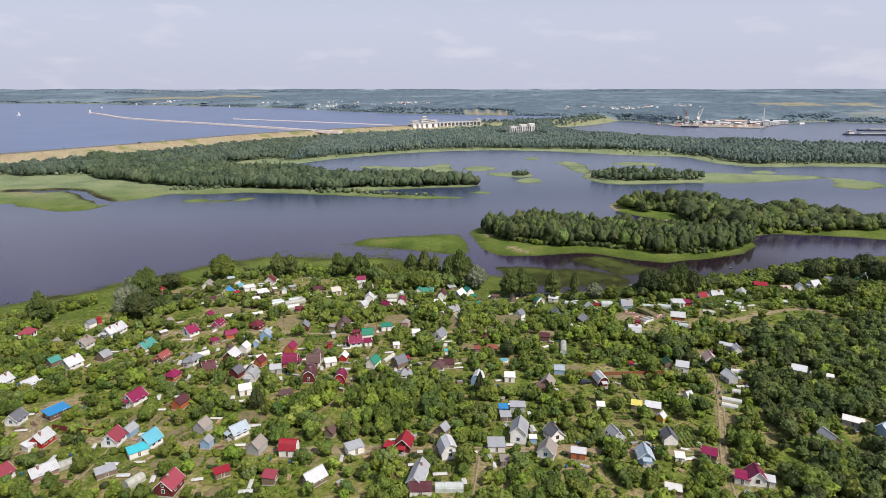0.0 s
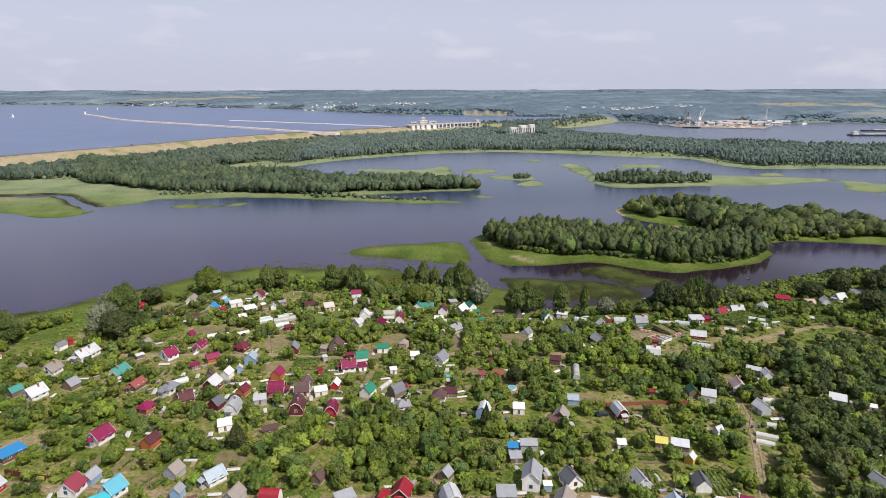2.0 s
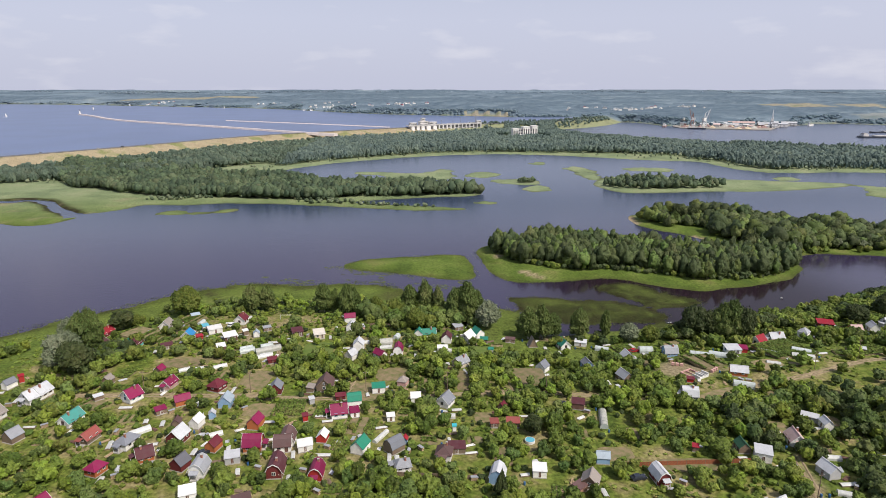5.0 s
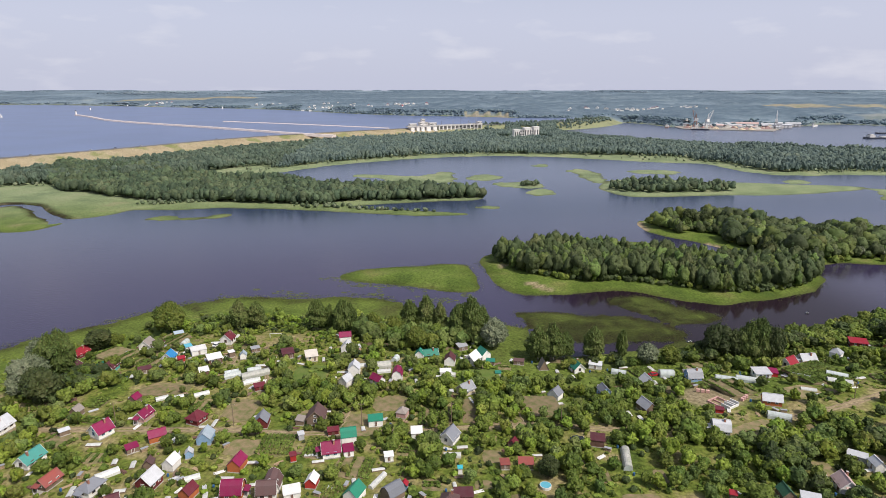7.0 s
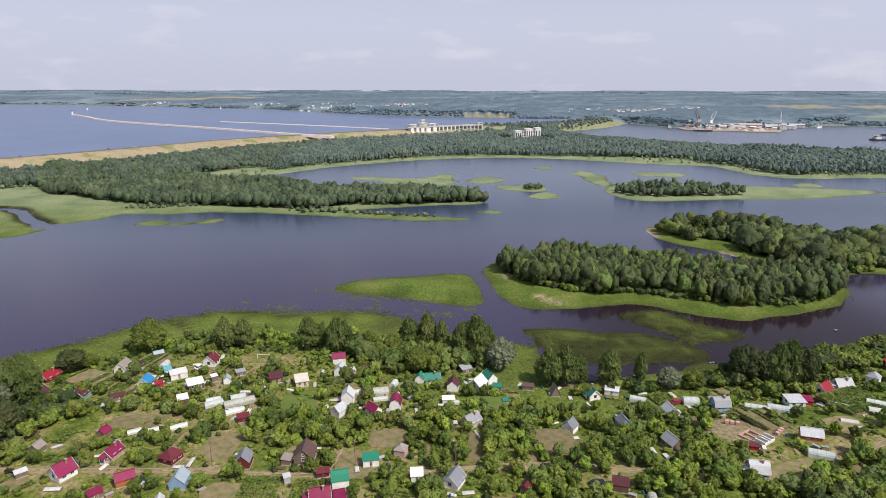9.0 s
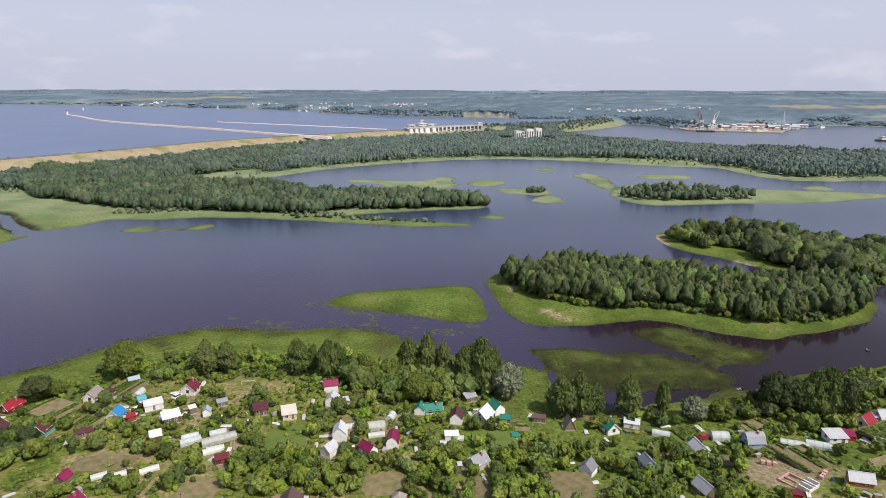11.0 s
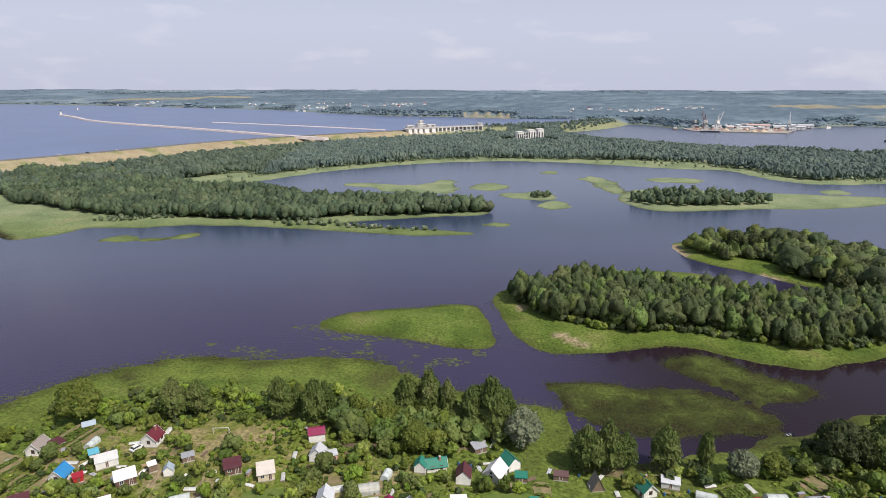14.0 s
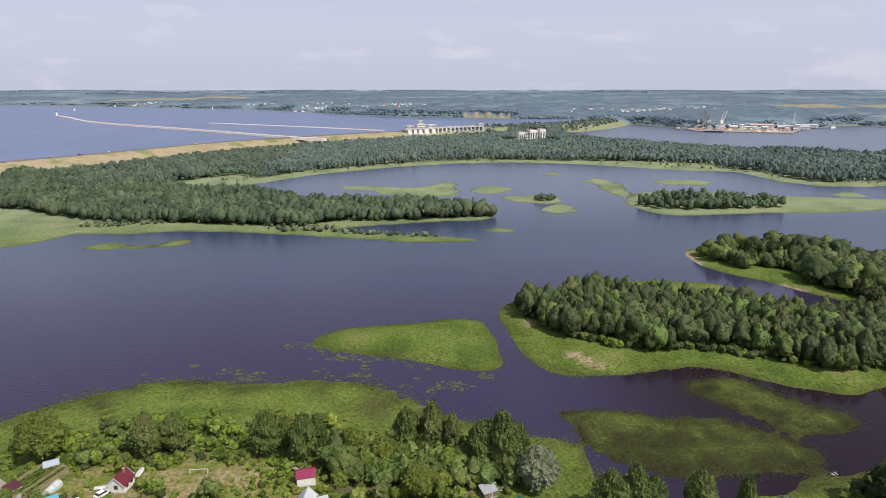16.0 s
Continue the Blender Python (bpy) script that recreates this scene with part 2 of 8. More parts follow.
def water_material(name, col, rough, ripple, side=None):
    """Water; a sheltered side channel may be clearer, peaty and calm, and darkened in colour for mirrored trees."""
    m = bpy.data.materials.new(name)
    m.use_nodes = True
    n, l = m.node_tree.nodes, m.node_tree.links
    b = n["Principled BSDF"]
    b.inputs["Roughness"].default_value, b.inputs["IOR"].default_value = rough, 1.33
    geo = n.new("ShaderNodeNewGeometry")

    def noise(scale, detail):
        t = n.new("ShaderNodeTexNoise")
        t.inputs["Scale"].default_value, t.inputs["Detail"].default_value = scale, detail
        l.new(geo.outputs["Position"], t.inputs["Vector"])
        return t.outputs["Fac"]

    def span(src, a, c, lo, hi):
        r = n.new("ShaderNodeMapRange")
        r.interpolation_type = "SMOOTHSTEP"
        r.inputs["From Min"].default_value, r.inputs["From Max"].default_value = a, c
        r.inputs["To Min"].default_value, r.inputs["To Max"].default_value = lo, hi
        l.new(src, r.inputs["Value"])
        return r.outputs["Result"]

    def mix(f, p, q):
        x = n.new("ShaderNodeMixRGB")
        l.new(f, x.inputs[0])
        for k, v in ((1, p), (2, q)):
            if isinstance(v, tuple):
                x.inputs[k].default_value = (*v, 1)
            else:
                l.new(v, x.inputs[k])
        return x.outputs["Color"]

    def times(p, q):
        x = n.new("ShaderNodeMath")
        x.operation = "MULTIPLY"
        l.new(p, x.inputs[0])
        l.new(q, x.inputs[1])
        return x.outputs[0]

    strength = span(noise(0.012, 3), 0.3, 0.7, ripple * 0.35, ripple)
    c = mix(span(noise(0.008, 4), 0.35, 0.65, 0.0, 1.0), col, tuple(v * 1.18 for v in col))
    if side:
        xyz = n.new("ShaderNodeSeparateXYZ")
        l.new(geo.outputs["Position"], xyz.inputs[0])
        # distant water: reflected sky and haze painted in as a paler base colour
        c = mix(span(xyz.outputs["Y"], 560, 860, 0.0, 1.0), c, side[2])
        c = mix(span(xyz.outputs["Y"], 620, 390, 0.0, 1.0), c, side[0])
        # channel: peat brown, darkened and dulled further in place of the trees' reflection
        calm = times(times(span(xyz.outputs["X"], 35, 105, 0.0, 1.0), span(xyz.outputs["X"], 275, 195, 0.0, 1.0)), span(xyz.outputs["Y"], 480, 400, 0.0, 1.0))
        c = mix(calm, c, side[1])
        strength = times(strength, span(calm, 0, 1, 1.0, 0.35))
        l.new(span(calm, 0, 1, 0.5, 0.17), b.inputs["Specular IOR Level"])
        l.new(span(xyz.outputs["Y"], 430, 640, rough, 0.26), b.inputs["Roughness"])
    l.new(c, b.inputs["Base Color"])
    bp = n.new("ShaderNodeBump")
    bp.inputs["Distance"].default_value = 0.12
    l.new(strength, bp.inputs["Strength"])
    l.new(noise(0.55, 5), bp.inputs["Height"])
    l.new(bp.outputs["Normal"], b.inputs["Normal"])
    return m


WEED_MAT = material("floating_weed", (0.085, 0.115, 0.03), (0.055, 0.058, 0.024), 0.3, 0.9)
GROUND = ground_material()
# side: near water, darkened channel, far water with painted sky and haze
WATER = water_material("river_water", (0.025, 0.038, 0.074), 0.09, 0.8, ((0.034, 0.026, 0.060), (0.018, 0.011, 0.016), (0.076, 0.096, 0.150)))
LAKE = water_material("lake_water", (0.078, 0.112, 0.220), 0.30, 1.0)

ROOFS = {  # name: colour, words
    "magenta": ((0.20, 0.010, 0.060), "magenta metal"), "rose": ((0.27, 0.045, 0.07), "faded red metal"),
    "red": ((0.28, 0.012, 0.026), "bright red metal"), "redrust": ((0.25, 0.065, 0.055), "rusty red metal"),
    "maroon": ((0.085, 0.025, 0.032), "maroon metal"), "maroonred": ((0.13, 0.018, 0.03), "dark red metal"),
    "brownroof": ((0.11, 0.062, 0.06), "brown metal"), "tan": ((0.27, 0.235, 0.215), "weathered tan slate"),
    "grey": ((0.30, 0.31, 0.34), "grey sheet"), "ltgrey": ((0.49, 0.50, 0.53), "pale galvanised"),
    "dkgrey": ((0.12, 0.12, 0.14), "dark grey"), "slate": ((0.18, 0.19, 0.22), "slate grey"),
    "white": ((0.66, 0.65, 0.64), "white sheet"), "cream": ((0.58, 0.53, 0.47), "cream ribbed"),
    "blue": ((0.025, 0.19, 0.42), "bright blue metal"), "sky": ((0.11, 0.38, 0.50), "sky blue metal"),
    "turq": ((0.05, 0.42, 0.50), "turquoise metal"), "paleblue": ((0.36, 0.43, 0.50), "pale blue metal"),
    "teal": ((0.06, 0.25, 0.22), "teal green metal"), "tealgreen": ((0.02, 0.17, 0.12), "dark teal metal"),
    "green": ((0.02, 0.19, 0.12), "green metal"), "dkgreen": ((0.03, 0.09, 0.05), "dark green felt"),
    "yellow": ((0.62, 0.55, 0.13), "yellow plastic"), "pinkroof": ((0.50, 0.36, 0.34), "pinkish sheet"),
    "woodroof": ((0.22, 0.19, 0.17), "weathered board"),
}
WALLS = {
    "white": ((0.80, 0.78, 0.75), "white painted"), "cream": ((0.62, 0.54, 0.40), "cream painted"),
    "grey": ((0.40, 0.40, 0.41), "grey"), "wood": ((0.20, 0.145, 0.105), "weathered wooden"),
    "brown": ((0.16, 0.09, 0.07), "brown wooden"), "red": ((0.40, 0.035, 0.03), "red"),
    "dkred": ((0.15, 0.028, 0.028), "dark red"), "orange": ((0.42, 0.13, 0.05), "orange-brown wooden"),
    "brick": ((0.33, 0.19, 0.14), "brick"), "bluewall": ((0.26, 0.40, 0.58), "pale blue"),
    "tealwall": ((0.10, 0.42, 0.36), "turquoise"), "yellow": ((0.60, 0.38, 0.06), "yellow"),
    "pinkwall": ((0.55, 0.33, 0.30), "pink"),
}
ROOF_MAT = {k: material("roof_" + k, c, [x * 0.82 + 0.02 for x in c], 0.5, 0.55 if "metal" in w else 0.75, 0.0, 0.15, 0.12, 0.22) for k, (c, w) in ROOFS.items()}
WALL_MAT = {k: material("wall_" + k, c, [x * 0.86 for x in c], 0.7, 0.85, 0.0, 0.2, 0.08) for k, (c, w) in WALLS.items()}
TRIM = material("white_trim", (0.75, 0.74, 0.72), None, 2, 0.6)
CONCRETE = material("concrete", (0.42, 0.40, 0.37), (0.32, 0.30, 0.28), 0.6, 0.9, 0, 0.3, 0.1)
BRICK = material("chimney_brick", (0.36, 0.17, 0.12), (0.26, 0.12, 0.09), 3, 0.9)
PANE = material("window_glass", (0.03, 0.035, 0.045), (0.05, 0.055, 0.07), 1, 0.08, 0, 0, 0, 0.6)
FILM = material("greenhouse_film", (0.58, 0.58, 0.57), (0.46, 0.47, 0.45), 0.8, 0.35, 0, 0.1, 0.1, 0.5)
POLY = material("polycarbonate", (0.52, 0.56, 0.56), (0.40, 0.44, 0.42), 0.6, 0.22, 0, 0.0, 0.1, 0.6)
GREYFILM = material("old_film", (0.42, 0.41, 0.38), (0.30, 0.31, 0.27), 0.8, 0.5, 0, 0.1, 0.1)
STEEL = material("steel", (0.35, 0.36, 0.38), None, 2, 0.45, 0.6)
SOIL = material("garden_soil", (0.235, 0.172, 0.106), (0.12, 0.13, 0.045), 0.45, 0.95, 0, 0.5, 0.15)
LAWN = material("mown_lawn", (0.085, 0.135, 0.024), (0.125, 0.155, 0.04), 0.25, 0.95, 0, 0.4)
CROP = leaf_material("crop_leaves", (0.075, 0.115, 0.020), (0.125, 0.165, 0.032), dry=(0.17, 0.17, 0.05))
STONE = material("mole_rubble", (0.66, 0.58, 0.55), (0.55, 0.48, 0.46), 0.1, 0.9, 0, 0.4)
TRACK = material("track_earth", (0.29, 0.225, 0.15), (0.21, 0.165, 0.105), 0.5, 0.95, 0, 0.4, 0.0, 0.1)
QUAY = material("quay_ground", (0.33, 0.28, 0.25), (0.25, 0.25, 0.22), 0.03, 0.95, 0, 0.3)
SAND = material("sand", (0.55, 0.45, 0.33), (0.45, 0.36, 0.25), 0.2, 0.95, 0, 0.3)


# ---- mesh helpers ----
def mesh_of(name, verts, faces, mats):
    me = bpy.data.meshes.new(name)
    me.from_pydata([tuple(v) for v in verts], [], faces)
    for m in mats if isinstance(mats, (list, tuple)) else [mats]:
        me.materials.append(m)
    me.update()
    return me


def part(name, bm, mat, parent, label=""):
    """Links a bmesh, or verts and faces, as one mesh under a thing or a part."""
    if isinstance(bm, tuple):
        me = mesh_of(name, bm[0], bm[1], mat)
    else:
        me = bpy.data.meshes.new(name)
        bm.to_mesh(me)
        bm.free()
        me.materials.append(mat)
    ob = new(name, me)
    ob.parent = parent
    return tagged(ob, label)


def box(cx, cy, z0, sx, sy, sz):
    x0, x1, y0, y1, z1 = cx - sx / 2, cx + sx / 2, cy - sy / 2, cy + sy / 2, z0 + sz
    v = [(x0, y0, z0), (x1, y0, z0), (x1, y1, z0), (x0, y1, z0), (x0, y0, z1), (x1, y0, z1), (x1, y1, z1), (x0, y1, z1)]
    return v, [(3, 2, 1, 0), (4, 5, 6, 7), (0, 1, 5, 4), (1, 2, 6, 5), (2, 3, 7, 6), (3, 0, 4, 7)]


def joined(*pieces):
    v, f = [], []
    for pv, pf in pieces:
        k = len(v)
        v += list(pv)
        f += [tuple(i + k for i in q) for q in pf]
    return v, f


def tube(points, radii, sides=6):
    """A round limb along points."""
    v, f = [], []
    for (p, r) in zip(points, radii):
        for k in range(sides):
            a = 2 * math.pi * k / sides
            v.append((p[0] + r * math.cos(a), p[1] + r * math.sin(a), p[2]))
    for i in range(len(points) - 1):
        for k in range(sides):
            a, b = i * sides + k, i * sides + (k + 1) % sides
            f.append((a, b, b + sides, a + sides))
    f.append(tuple(range(sides))[::-1])
    f.append(tuple(range((len(points) - 1) * sides, len(points) * sides)))
    return v, f


def empty(name, x, y, z, turn=0):
    e = new(name)
    e.empty_display_size = 0.5
    e.matrix_world = pose(x, y, z, 0, 0, turn)
    return e


# ---- plan of the land ----
GRASS_ISLAND = [(-48, 409), (-38, 420), (-17, 425), (5, 430), (30, 433), (32, 418), (34, 393), (34, 379), (25, 376), (9, 381), (-10, 388), (-25, 394), (-38, 399)]
WOOD_ISLAND = [(36, 438), (42, 408), (44, 386), (50, 374), (59, 369), (72, 370), (81, 371), (94, 375), (109, 377), (119, 372), (129, 364), (138, 357), (151, 353), (161, 351), (181, 358), (200, 363), (217, 371), (230, 385), (239, 404), (246, 416), (234, 430), (222, 432), (205, 421), (192, 428), (182, 450), (177, 469), (167, 481), (129, 488), (98, 481), (66, 468), (47, 455)]
SAND_ISLAND = [(178, 547), (175, 531), (176, 510), (186, 495), (200, 478), (210, 460), (221, 444), (243, 416), (264, 424), (283, 420), (312, 415), (335, 401), (407, 374), (473, 442), (377, 456), (348, 473), (320, 490), (283, 514), (246, 549), (201, 553), (186, 555)]
LEFT_ISLAND = [(51, 587), (25, 580), (-16, 585), (-60, 601), (-104, 611), (-150, 622), (-195, 626), (-218, 614), (-258, 621), (-264, 601), (-276, 586), (-294, 577), (-288, 562), (-294, 533), (-322, 531), (-360, 554), (-385, 561), (-593, 569), (-859, 841), (-598, 893), (-229, 845), (-205, 809), (-149, 771), (-99, 743), (-21, 722), (32, 708), (67, 696), (71, 670), (53, 652), (20, 653), (-18, 642), (-54, 632), (-62, 623), (-17, 609), (18, 602)]
SANDBANK = [(-236, 574), (-226, 588), (-206, 586), (-190, 585), (-177, 593), (-158, 597), (-166, 577), (-190, 567), (-212, 566)]
INLET = [(-430, 640), (-395, 642), (-374, 648), (-354, 636), (-334, 610), (-317, 590), (-300, 577)]
BAR_LONG = [(-88, 839), (-57, 854), (-11, 831), (21, 842), (32, 873), (54, 858), (45, 802), (36, 763), (7, 768), (-23, 786), (-54, 810)]
BAR_A = [(60, 812), (86, 844), (105, 818), (88, 785), (65, 793)]
BAR_B = [(86, 758), (109, 770), (134, 776), (141, 745), (127, 727), (106, 731)]
BAR_C = [(106, 697), (124, 716), (141, 718), (147, 695), (135, 670), (115, 673)]
BAR_D = [(155, 932), (182, 952), (194, 930), (174, 900)]
BAR_E = [(53, 618), (69, 625), (79, 618), (66, 609)]
BAR_F = [(195, 879), (223, 908), (233, 859), (230, 794), (213, 752), (207, 780), (200, 826)]
TREE_ISLE = [(195, 721), (220, 772), (252, 793), (309, 783), (342, 763), (387, 758), (425, 743), (471, 734), (502, 720), (487, 703), (413, 678), (360, 670), (321, 674), (283, 671), (228, 663), (208, 677)]
BAR_G = [(273, 857), (321, 883), (351, 863), (321, 829), (288, 835)]
BAR_H = [(489, 721), (510, 701), (543, 672), (518, 640), (472, 618), (451, 642), (486, 666)]
BAR_I = [(429, 770), (460, 783), (461, 751), (433, 746)]
MARSH_LOW = [(45, 346), (58, 347), (72, 344), (84, 341), (95, 340), (105, 336.5), (115, 331), (121, 323), (122, 314), (115, 306), (84, 303), (62, 308), (53, 319), (49, 330)]
MARSH_UP = [(92, 355), (105, 365), (117, 368), (126, 362), (130, 353), (135, 346), (141, 340), (148, 333), (137, 327), (127, 325), (118, 322), (113, 326), (109, 334), (106, 341), (100, 347)]
DITCH = [(-112, 357), (-108, 353), (-104, 347), (-99, 342), (-95, 337)]
VILLAGE_SHORE = [(-208, 286), (-197, 294), (-183, 305), (-168, 319), (-142, 340), (-135, 346), (-127, 358), (-116, 365), (-98, 372), (-79, 373), (-58, 370), (-41, 371), (-23, 370), (-12, 364), (-5, 353), (14, 338), (32, 327), (41, 327), (48, 322), (50, 313), (47, 300), (52, 293), (69, 293), (94, 298), (106, 303), (128, 309), (149, 316), (158, 315), (194, 322), (240, 341), (273, 352), (305, 361)]
NORTH_SHORE = [(-221, 821), (-162, 890), (-129, 939), (-67, 981), (-30, 1010), (27, 1040), (95, 1058), (179, 1054), (256, 1023), (308, 982), (355, 962), (423, 942), (427, 894), (433, 833), (472, 810), (534, 816), (643, 803), (725, 776)]
WOODS_LEFT = [(-296, 676), (-251, 652), (-206, 654), (-147, 641), (-99, 630), (-82, 634), (-65, 650), (-18, 650), (30, 660), (64, 663), (67, 680), (32, 695), (-20, 708), (-96, 728), (-152, 762), (-249, 815), (-369, 904), (-516, 925), (-384, 718), (-349, 712)]
DRY_TRACK = [(108, 193), (103, 174), (97, 160), (88, 141), (84, 131), (80, 119)]
EAST_ROAD = [(120, 236), (143, 243), (167, 253), (186, 257), (192, 250), (193, 235), (195, 218)]
EAST_ROAD_BRANCH = [(186, 257), (192, 266), (202, 272), (219, 277)]
LANE_A = [(-126, 160), (-115, 157), (-103, 156), (-87, 154), (-64, 151), (-42, 147), (6, 146), (34, 145), (58, 143), (86, 141)]
LANE_B = [(-130, 239), (-104, 238), (-77, 237), (-60, 236), (-38, 233), (-18, 233), (3, 233), (28, 236), (46, 234), (59, 231), (77, 232)]
DRIVE = [(-116, 158), (-121, 167), (-122, 175), (-118, 179)]
MOLE = [(-1192, 2302), (-1071, 2156), (-878, 1879), (-474, 1554), (-242, 1340), (-162, 1286)]
MOLE_B = [(-550, 1866), (-290, 1701), (-67, 1537)]
FAR_SHORE_L = [(-2819, 3845), (-2482, 3831), (-1909, 3677), (-1288, 3310), (-622, 2915), (-309, 2483), (-78, 2255), (219, 2148), (354, 2013)]
FAR_SHORE_R = [(468, 2019), (589, 2049), (709, 2009), (722, 1760), (1115, 1800), (1245, 1952), (1420, 1817), (1646, 1807)]
DAM_LINE = [(-1300, -150), (-521, 938), (-438, 1056), (-332, 1242), (-150, 1405), (-22, 1500), (110, 1592), (250, 1680), (400, 1760), (520, 1900), (600, 2040)]


def smooth_ring(pts, rounds=2):
    """Corner cutting, so that a shore bends softly."""
    p = np.array(pts, float)
    for _ in range(rounds):
        q = np.roll(p, -1, 0)
        p = np.stack([0.75 * p + 0.25 * q, 0.25 * p + 0.75 * q], 1).reshape(-1, 2)
    return p


def smooth_line(pts, rounds=2):
    p = np.array(pts, float)
    for _ in range(rounds):
        q = np.stack([0.75 * p[:-1] + 0.25 * p[1:], 0.25 * p[:-1] + 0.75 * p[1:]], 1).reshape(-1, 2)
        p = np.vstack([p[:1], q, p[-1:]])
    return p


def line_distance(X, Y, line, closed=False):
    d2 = np.full(X.shape, 1e12)
    ends = np.roll(line, -1, 0) if closed else line[1:]
    for a, b in zip(line, ends):
        ab = b - a
        u = np.clip(((X - a[0]) * ab[0] + (Y - a[1]) * ab[1]) / (ab @ ab + 1e-9), 0, 1)
        d2 = np.minimum(d2, (X - a[0] - u * ab[0]) ** 2 + (Y - a[1] - u * ab[1]) ** 2)
    return np.sqrt(d2)


def inside(X, Y, ring):
    hit = np.zeros(X.shape, bool)
    for a, b in zip(ring, np.roll(ring, -1, 0)):
        if a[1] != b[1]:
            hit ^= ((a[1] > Y) != (b[1] > Y)) & (X < (b[0] - a[0]) * (Y - a[1]) / (b[1] - a[1]) + a[0])
    return hit


def shore_depth(X, Y, ring, reach=60.0):
    """Metres inland of a shore, negative over water; far from it, -reach."""
    out = np.full(X.shape, -reach)
    lo, hi = ring.min(0) - reach, ring.max(0) + reach
    k = (X > lo[0]) & (X < hi[0]) & (Y > lo[1]) & (Y < hi[1])
    if k.any():
        d = line_distance(X[k], Y[k], ring, True)
        out[k] = np.where(inside(X[k], Y[k], ring), d, -d)
    return out


def value_noise(X, Y, cell, seed):
    """Smooth random field between 0 and 1."""
    x, y = X / cell, Y / cell
    i, j = np.floor(x).astype(np.int64), np.floor(y).astype(np.int64)
    fx, fy = x - i, y - j
    fx, fy = fx * fx * (3 - 2 * fx), fy * fy * (3 - 2 * fy)

    def at(a, b):
        h = (a * 374761393 + b * 668265263 + seed * 974634777) & 0xFFFFFFFF
        h = ((h ^ (h >> 13)) * 1274126177) & 0xFFFFFFFF
        return ((h ^ (h >> 16)) & 0xFFFF) / 65535.0

    return (at(i, j) * (1 - fx) + at(i + 1, j) * fx) * (1 - fy) + (at(i, j + 1) * (1 - fx) + at(i + 1, j + 1) * fx) * fy


def ramp01(v, a, b):
    u = np.clip((v - a) / (b - a), 0, 1)
    return u * u * (3 - 2 * u)


EAST_FIELD = [(124, 232), (150, 246), (170, 253), (188, 254), (194, 246), (193, 228), (186, 234), (176, 236), (163, 229), (148, 219), (138, 219), (140, 230)]
GULLY = [(112, 160), (110, 150), (110, 140), (106, 128), (98, 128), (101, 141), (105, 152), (109, 162)]
GARDEN_PATHS = (
    [(-92, 129), (-91, 140), (-90, 148), (-91, 153)], [(-59, 288), (-57, 275), (-53, 257)], [(-75, 273), (-72, 280), (-71, 288), (-74, 294)],
    [(-58, 283), (-55, 270), (-53, 262)], [(25, 285), (25, 276)], [(-19, 260), (-23, 245), (-25, 234)], [(14, 124), (16, 134), (18, 145)], [(31, 254), (33, 237), (34, 231)], [(-27, 261), (-28, 274), (-26, 285)],
)
R_VILLAGE = smooth_ring(VILLAGE_SHORE + [(420, 380), (700, 380), (900, 250), (900, -700), (-900, -700), (-900, -150), (-420, 160), (-290, 240)])
R_DAM = smooth_line(DAM_LINE)
R_MAIN = smooth_ring(NORTH_SHORE + [(900, 745), (1500, 640), (2600, 500), (2600, 800), (1500, 900), (1000, 1000), (700, 1130), (500, 1260), (400, 1430), (360, 1600), (430, 1800), (150, 1650), (-40, 1580), (-300, 1300), (-520, 960), (-1300, -150), (-1500, -150), (-1100, 560), (-800, 640), (-520, 700), (-300, 790)], 2)
ISLANDS = [smooth_ring(r) for r in (GRASS_ISLAND, WOOD_ISLAND, SAND_ISLAND, LEFT_ISLAND, SANDBANK, BAR_LONG, BAR_A, BAR_B, BAR_C, BAR_D, BAR_E, BAR_F, TREE_ISLE, BAR_G, BAR_H, BAR_I)]
LOW = (4, 5, 6, 7, 8, 9, 10, 11, 13, 14, 15)
R_MARSH, R_MARSH_UP = smooth_ring(MARSH_LOW), smooth_ring(MARSH_UP)
R_DITCH, R_INLET = smooth_line(DITCH), smooth_line(INLET)
R_FAR = smooth_ring(FAR_SHORE_L + FAR_SHORE_R + [(2600, 1750), (5200, 1700), (5200, 5400), (-5200, 5400), (-5200, 4000)], 1)
R_LAKE = smooth_ring([(-1300, -150)] + DAM_LINE[1:-1] + [(520, 1950)] + FAR_SHORE_L[::-1] + [(-5200, 4000), (-5200, -150)], 0)
LANES = [(smooth_line(p), w) for p, w in ((DRY_TRACK, 1.5), (EAST_ROAD, 1.6), (EAST_ROAD_BRANCH, 1.4), (LANE_A, 1.5), (LANE_B, 1.5), (DRIVE, 2.6), *((q, 0.8) for q in GARDEN_PATHS))]


